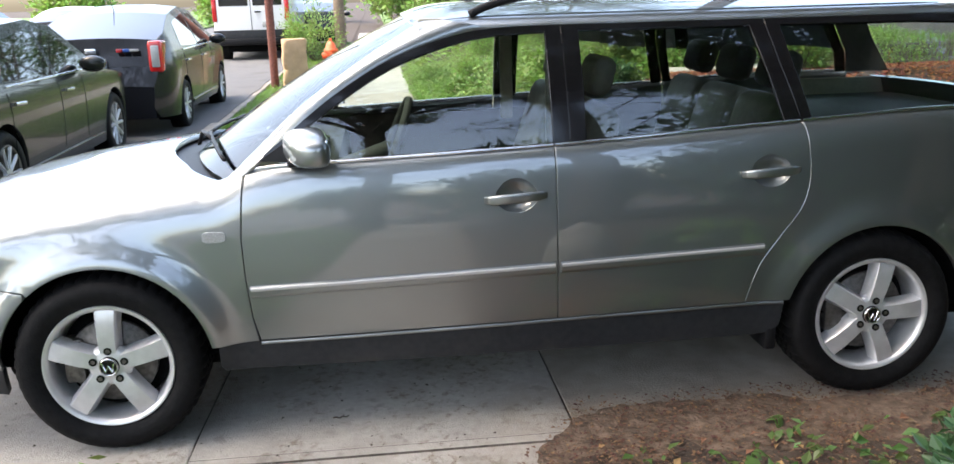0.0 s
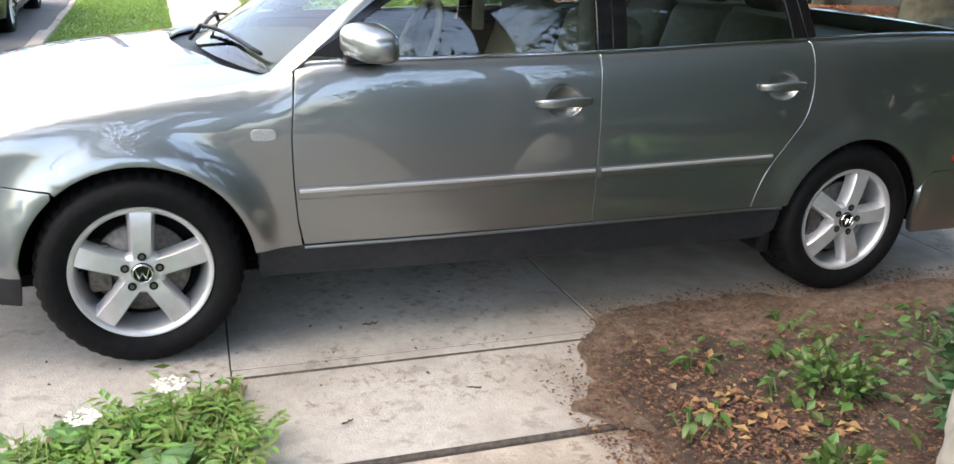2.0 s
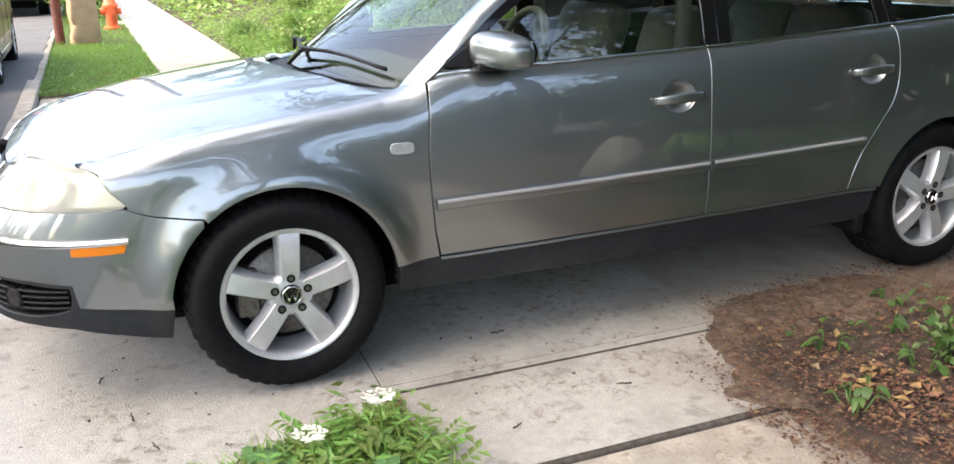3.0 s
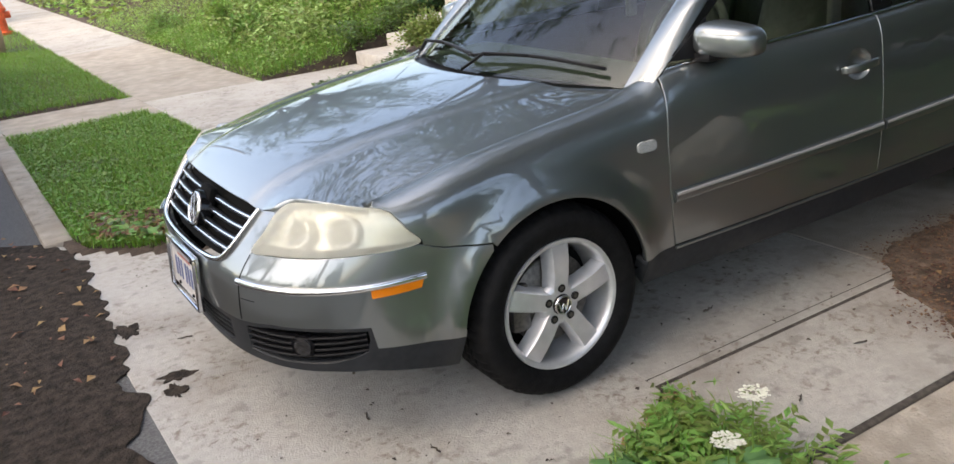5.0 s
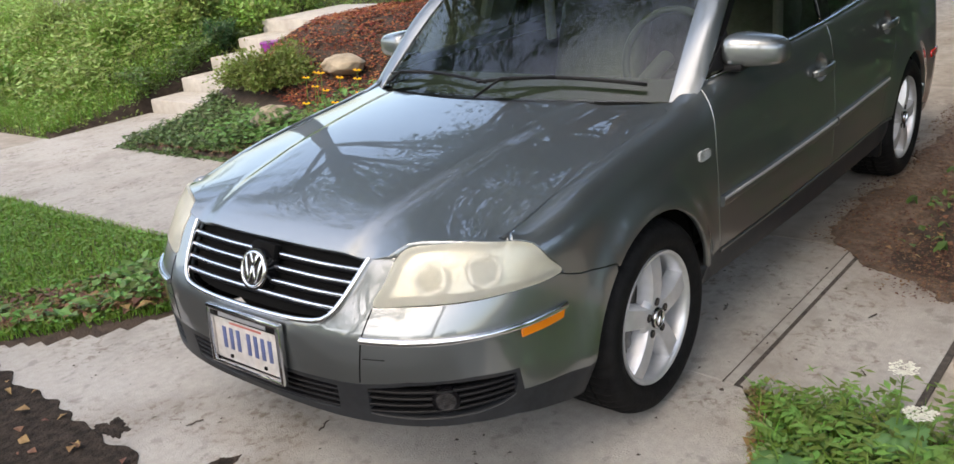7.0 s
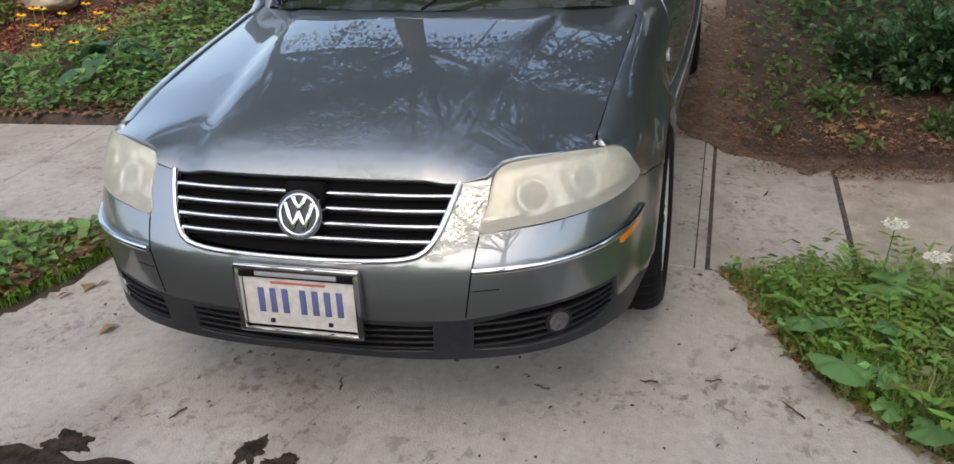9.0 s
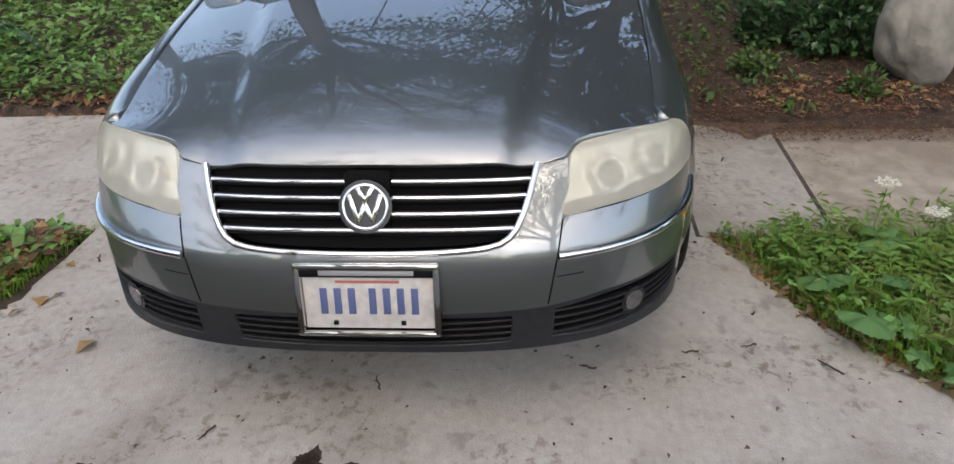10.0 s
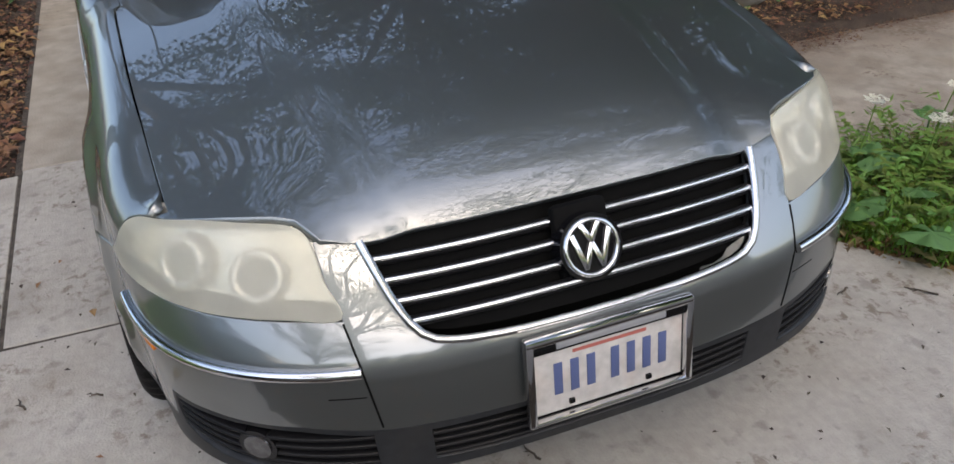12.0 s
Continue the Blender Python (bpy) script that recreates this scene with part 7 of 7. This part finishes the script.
# ---- the street: parked vehicles and street things ----
def street_car(name, label, length, half, deck, belt, windows, paint, wheels, wheel_r, m, tail=None):
    """A parked car, nose at x = 0. deck: (x, z, kind) along its middle; windows: side panes as (x, z) loops."""
    car = empty(name, m)
    tagged(car, label, "car", "parked cars")

    def plan_half(x):
        x = np.asarray(x, float)
        f = np.clip(1 - np.clip(x / 0.75, 0, 1), 0, 1)
        r = np.clip(1 - np.clip((length - x) / 0.6, 0, 1), 0, 1)
        return half * (1 - 0.30 * f**2.6 - 0.24 * r**2.6)

    def half_at(x, z):
        z = np.asarray(z, float)
        low = plan_half(x) * (1 - 0.05 * np.clip((belt - z) / 0.6 - 0.35, 0, 1) ** 2 - 0.03 * np.clip((z - belt + 0.2) / 0.2, 0, 1) ** 2)
        return np.where(z <= belt, low, plan_half(x) * 0.97 - (z - belt) * 0.42)

    def side(u, w):
        return np.stack([u, -half_at(u, w), w + 0 * u], -1)

    for flip in (False, True):
        low = [(0.02, 0.30), (0.10, 0.22)]
        for cx in wheels:
            r = wheel_r + 0.045
            low += [(cx - r, 0.22)] + [(cx + r * math.cos(a), wheel_r + r * math.sin(a)) for a in np.linspace(math.pi * 1.02, -math.pi * 0.02, 16)] + [(cx + r, 0.22)]
        low += [(length - 0.10, 0.24), (length - 0.01, 0.35)]
        up = []
        for x, z, _ in reversed(deck):
            up.append((x, min(z, belt)))
        panel("side_panel", low + up, side, paint, car, 0.09, 0.03, flip)
        cab = [(x, z) for x, z, _ in deck if z > belt - 0.02]
        panel("cabin_side", cab + [(cab[-1][0], belt - 0.01), (cab[0][0], belt - 0.01)], side, paint, car, 0.09, 0.02, flip)
        for w in windows:
            panel("side_window", w, side, DARK_GLASS, car, 0.09, 0.004, flip, "dark side window", lift=0.004)
        for x in (windows[0][0][0] + 0.35, (windows[0][1][0] + 0.06) if len(windows) > 1 else length * 0.55, windows[-1][1][0] + 0.02):
            strip("door_line", [(x, 0.36), (x, belt - 0.02)], 0.006, 0.004, UNDER, car, flip, fn=side)
        for w in windows[:2]:
            x1 = w[1][0]
            strip("door_handle", [(x1 - 0.24, belt - 0.12), (x1 - 0.04, belt - 0.11)], 0.03, 0.03, CHROME, car, flip, "chrome door handle", 0.012, side)
        strip("belt_strip", [(windows[0][0][0], belt + 0.015), (windows[-1][1][0], belt + 0.02)], 0.018, 0.012, CHROME, car, flip, "bright window strip", 0.006, side)
        strip("lower_strip", [(wheels[0] + wheel_r + 0.1, 0.30), (wheels[1] - wheel_r - 0.1, 0.30)], 0.05, 0.02, paint, car, flip, lift=0.004, fn=side)
        sy = 1 if flip else -1
        bm = bmesh.new()
        bmesh.ops.create_icosphere(bm, subdivisions=3, radius=1, matrix=pose(windows[0][0][0] + 0.32, sy * (half + 0.09), belt + 0.07) @ Matrix.Diagonal((0.07, 0.12, 0.075, 1)))
        part("door_mirror", bm, paint, car)
        for cx in wheels:
            w = empty("wheel", pose(cx, sy * (half - 0.02), wheel_r))
            w.parent = car
            k = -sy
            v, f = lathe([(wheel_r * 0.66, 0.02), (wheel_r * 0.7, -0.005), (wheel_r * 0.9, -0.012), (wheel_r, 0.03), (wheel_r, 0.18), (wheel_r * 0.7, 0.2)], 40)
            mesh_object("tyre", [(a, b * k, c) for a, b, c in v], f, RUBBER, w)
            v, f = lathe([(wheel_r * 0.68, 0.0), (wheel_r * 0.66, -0.006), (wheel_r * 0.6, 0.012), (wheel_r * 0.58, 0.1), (0.02, 0.1)], 40)
            mesh_object("rim", [(a, b * k, c) for a, b, c in v], f, DISC, w)
            for i in range(10):
                a = 2 * math.pi * i / 10
                part("spoke", cyl_bm((0.04 * math.cos(a), 0.012 * k, 0.04 * math.sin(a)), (wheel_r * 0.64 * math.cos(a), 0.006 * k, wheel_r * 0.64 * math.sin(a)), 0.014, 0.017, 6), ALLOY, w)
            part("hub", cyl_bm((0, 0.0, 0), (0, 0.03 * k, 0), 0.05, 0.06, 16), ALLOY, w)
            v, f = lathe([(wheel_r + 0.05, 0.02), (wheel_r + 0.05, 0.3), (0.05, 0.3)], 24)
            mesh_object("wheel_liner", [(a, b * k, max(c, -wheel_r + 0.15)) for a, b, c in v], f, UNDER, w)
    # deck: hood, screens, roof and tail as one run of panels
    cols = np.linspace(-1, 1, 15)
    for i in range(len(deck) - 1):
        (x0, z0, kind), (x1, z1, _) = deck[i], deck[i + 1]
        verts, faces = [], []
        for t in np.linspace(0, 1, 5):
            x, z = x0 + (x1 - x0) * t, z0 + (z1 - z0) * t
            h = float(half_at(x, z))
            bulge = 0.04 if z > belt - 0.1 else 0.02
            for q in cols:
                push = 0.12 * (q * q) if kind == "screen" and x < length / 2 else (-0.12 * q * q if kind == "screen" else 0.0)
                verts.append((x + push * (1 - t if x < length / 2 else t) * 0.4, q * h, z + bulge * (1 - q * q) * (1 if z > 0.5 else 0.3)))
        for r in range(4):
            for c in range(14):
                a = r * 15 + c
                faces.append((a, a + 15, a + 16, a + 1))
        mat = {"paint": paint, "screen": DARK_GLASS, "dark": GLOSS_BLACK}[kind]
        mesh_object({"paint": "body_panel", "screen": "screen", "dark": "trim_panel"}[kind], verts, faces, mat, car)
    # ends
    for x, a in ((0.02, deck[0]), (length - 0.02, deck[-1])):
        h = float(half_at(x, 0.4))
        verts = [(x + (0.0 if x < 1 else 0.0), q * h, z) for z in (0.24, 0.35, 0.45, a[1]) for q in cols]
        faces = [(r * 15 + c, r * 15 + c + 1, r * 15 + c + 16, r * 15 + c + 15) for r in range(3) for c in range(14)]
        mesh_object("bumper", verts, faces, paint, car)
    part("underbody", box_bm(0.3, length - 0.3, -half + 0.25, half - 0.25, 0.2, belt - 0.35, 0.03), UNDER, car)
    part("seats", box_bm(length * 0.4, length * 0.72, -half + 0.3, half - 0.3, 0.4, belt - 0.02, 0.08), INTERIOR, car)
    if tail:
        for s in (1, -1):
            bm = box_bm(length - tail[0], length - tail[1], min(s * tail[2], s * tail[3]), max(s * tail[2], s * tail[3]), tail[4], tail[5], 0.03, segments=3)
            lamp = part("tail_lamp", bm, RED, car, "red and clear tail lamp")
            bm = box_bm(length - tail[0] + 0.02, length - tail[1] + 0.012, min(s * (tail[2] + 0.035), s * (tail[3] - 0.03)), max(s * (tail[2] + 0.035), s * (tail[3] - 0.03)), tail[4] + 0.06, tail[5] - 0.05, 0.015)
            part("clear_lens", bm, WHITE_LENS, lamp)
    return car


BLACK_PAINT = material("black_car_paint", (0.010, 0.011, 0.014), 0.25, coat=0.35, spec=0.2)
GREEN_BLACK = material("dark_green_car_paint", (0.016, 0.018, 0.015), 0.25, coat=0.4, spec=0.2)
BLUE_PAINT = material("blue_car_paint", (0.02, 0.08, 0.3), 0.25, 0.3, coat=1.0)
WHITE_PAINT = material("white_car_paint", (0.75, 0.75, 0.75), 0.3, coat=0.8)
DARK_GLASS = material("dark_car_glass", (0.012, 0.014, 0.014), 0.03, coat=0.5, spec=0.7)
ORANGE = material("hydrant_orange", (0.75, 0.13, 0.04), 0.55, vary=0.15, scale=20, bump=0.2)
PAPER = material("brown_paper", (0.42, 0.29, 0.17), 0.85, vary=0.12, scale=6, bump=0.6, bump_scale=9)
RUST = material("rusty_steel", (0.16, 0.06, 0.045), 0.7, 0.3, vary=0.3, scale=30)
POLE = material("weathered_pole_wood", (0.2, 0.15, 0.11), 0.9, vary=0.25, scale=30, bump=0.5)


def parked_cars():
    sedan_deck = [(0.02, 0.60, "paint"), (0.15, 0.72, "paint"), (0.6, 0.84, "paint"), (1.25, 0.93, "screen"), (2.0, 1.36, "paint"), (2.5, 1.43, "paint"), (3.1, 1.40, "screen"), (3.95, 1.04, "paint"), (4.6, 1.0, "paint"), (4.72, 0.85, "paint"), (4.78, 0.6, "paint")]
    wins = [[(1.55, 0.97), (2.48, 0.97), (2.48, 1.36), (2.1, 1.31)], [(2.56, 0.97), (3.62, 1.0), (3.25, 1.29), (2.56, 1.36)]]
    street_car("sedan", "black-green sedan parked at the kerb", 4.8, 0.92, sedan_deck, 0.94, wins, GREEN_BLACK, (0.95, 3.80), 0.335, pose(-2.66, 6.87, -0.04, 0, 0, -90))
    hatch_deck = [(0.02, 0.55, "paint"), (0.2, 0.72, "paint"), (0.9, 0.95, "screen"), (1.9, 1.44, "paint"), (2.5, 1.49, "paint"), (3.3, 1.40, "screen"), (4.25, 1.12, "dark"), (4.38, 0.82, "paint"), (4.46, 0.6, "paint")]
    wins = [[(1.25, 0.98), (2.35, 0.98), (2.35, 1.41), (1.95, 1.38)], [(2.43, 0.98), (3.45, 1.02), (3.3, 1.30), (2.43, 1.41)]]
    hatch = street_car("hatchback", "black hatchback parked at the kerb behind the sedan", 4.48, 0.87, hatch_deck, 0.95, wins, BLACK_PAINT, (0.86, 3.56), 0.31, pose(-2.28, 11.5, -0.04, 0, 0, -90), (0.36, 0.075, 0.63, 0.79, 0.76, 1.12))
    for name, y0, y1, z0, z1, mat in (("tail_badge", -0.06, 0.06, 0.985, 1.05, CHROME), ("sticker", 0.28, 0.35, 1.0, 1.04, RED), ("sticker", 0.355, 0.425, 1.0, 1.04, BLUE_PAINT), ("tail_print", 0.43, 0.53, 1.005, 1.035, WHITE_LENS), ("number_plate", -0.16, 0.16, 0.80, 0.93, WHITE_LENS)):
        part(name, box_bm(4.33, 4.40 if z0 > 0.95 else 4.43, y0, y1, z0, z1, 0.006), mat, hatch)
    part("roof_aerial", cyl_bm((3.2, 0, 1.44), (3.35, 0, 1.6), 0.006, 0.003, 8), TRIM_BLACK, hatch)
    for name, label, x, y, paint in (("hatchback", "blue hatchback parked across the street", -7.6, 19.0, BLUE_PAINT), ("hatchback", "silver hatchback parked down the street", -7.4, 26.0, WHITE_PAINT), ("hatchback", "white hatchback parked down the street", -7.2, 33.0, WHITE_PAINT), ("hatchback", "dark hatchback parked beyond the van", -0.9, 31.0, BLACK_PAINT)):
        street_car(name, label, 4.48, 0.87, hatch_deck, 0.95, wins, paint, (0.86, 3.56), 0.31, pose(x, y, -0.04, 0, 0, -90), (0.36, 0.075, 0.63, 0.79, 0.76, 1.12))


def delivery_van():
    """A tall van seen from behind: its tail looks to -y."""
    van = empty("van", pose(-2.25, 21.2, -0.04))
    tagged(van, "white delivery van parked at the kerb", "van", "parked cars")
    part("body", box_bm(-1.0, 1.0, 0.0, 5.4, 0.42, 2.45, 0.16, segments=4), WHITE_PAINT, van)
    part("lower_trim", box_bm(-1.01, 1.01, -0.02, 5.4, 0.40, 0.80, 0.03), DARK_PAINT, van)
    part("rear_step", box_bm(-0.98, 0.98, -0.14, 0.05, 0.42, 0.58, 0.03), TRIM_BLACK, van)
    part("underbody", box_bm(-0.7, 0.7, 0.2, 5.2, 0.22, 0.45, 0.03), UNDER, van)
    for s in (1, -1):
        part("rear_window", box_bm(min(s * 0.06, s * 0.82), max(s * 0.06, s * 0.82), -0.012, 0.02, 1.42, 2.02, 0.04), DARK_GLASS, van)
        part("tail_lamp", box_bm(min(s * 0.88, s * 1.005), max(s * 0.88, s * 1.005), -0.015, 0.12, 1.02, 1.62, 0.03), RED, van, "tall red tail lamp")
        for y in (0.9, 4.4):
            part("wheel", cyl_bm((s * 0.72, y, 0.35), (s * 0.96, y, 0.35), 0.35, seg=28), RUBBER, van)
    part("door_gap", box_bm(-0.008, 0.008, -0.006, 0.02, 0.8, 2.3, 0.001), UNDER, van)
    part("number_plate", box_bm(0.28, 0.6, -0.02, 0.0, 0.86, 1.0, 0.004), WHITE_LENS, van)
    part("door_handle", box_bm(0.1, 0.26, -0.03, 0.0, 1.24, 1.28, 0.008), TRIM_BLACK, van)
    return van


def street_things():
    z0 = float(ground_z(-0.9, 13.4))
    post = part("sign_post", cyl_bm((-0.92, 13.4, z0 - 0.1), (-0.92, 13.4, 3.6), 0.075, 0.075, 12), RUST)
    tagged(post, "rust-brown steel post beside the street", "post")
    # paper yard bag: a creased open-topped bag
    bm = box_bm(-0.21, 0.21, -0.16, 0.16, 0.0, 0.88, 0.03, segments=2)
    bmesh.ops.subdivide_edges(bm, edges=bm.edges[:], cuts=7, use_grid_fill=True)
    for v in bm.verts:
        k = 1.06 - 0.08 * v.co.z + 0.16 * noise.noise(v.co * 5) + 0.12 * noise.noise(v.co * 11)
        v.co.x, v.co.y = v.co.x * k, v.co.y * k
    bm.transform(pose(-0.52, 13.25, z0, 0, 0, 12))
    tagged(part("paper_bag", bm, PAPER, sharp=25), "tall brown paper yard-waste bag standing on the lawn", "bag")
    # hydrant
    hx, hy = 0.0, 16.6
    hz = float(ground_z(hx, hy))
    v, f = lathe([(0.0, 0.0), (0.17, 0.0), (0.17, 0.05), (0.11, 0.07), (0.105, 0.42), (0.15, 0.44), (0.15, 0.49), (0.12, 0.52), (0.10, 0.6), (0.05, 0.66), (0.03, 0.67), (0.03, 0.73), (0.0, 0.73)], 24, "z")
    hyd = mesh_object("fire_hydrant", [(a + hx, b + hy, c + hz) for a, b, c in v], f, ORANGE)
    hyd.data.set_sharp_from_angle(angle=radians(35))
    tagged(hyd, "orange-red cast iron fire hydrant on the lawn strip", "hydrant")
    for d in ((-1, 0), (1, 0), (0, -1)):
        part("outlet_cap", cyl_bm((hx, hy, hz + 0.36), (hx + d[0] * 0.2, hy + d[1] * 0.2, hz + 0.36), 0.065 if d[0] else 0.08, seg=16), ORANGE, hyd)
    pole = part("utility_pole", cyl_bm((0.05, 21.5, -0.3), (0.05, 21.5, 9.0), 0.15, 0.11, 16), POLE)
    tagged(pole, "weathered wooden utility pole beside the street", "pole")
    part("pole_sign", box_bm(-0.06, 0.16, 21.3, 21.345, 1.9, 2.3, 0.01), WHITE_PAINT, pole)


parked_cars()
delivery_van()
street_things()
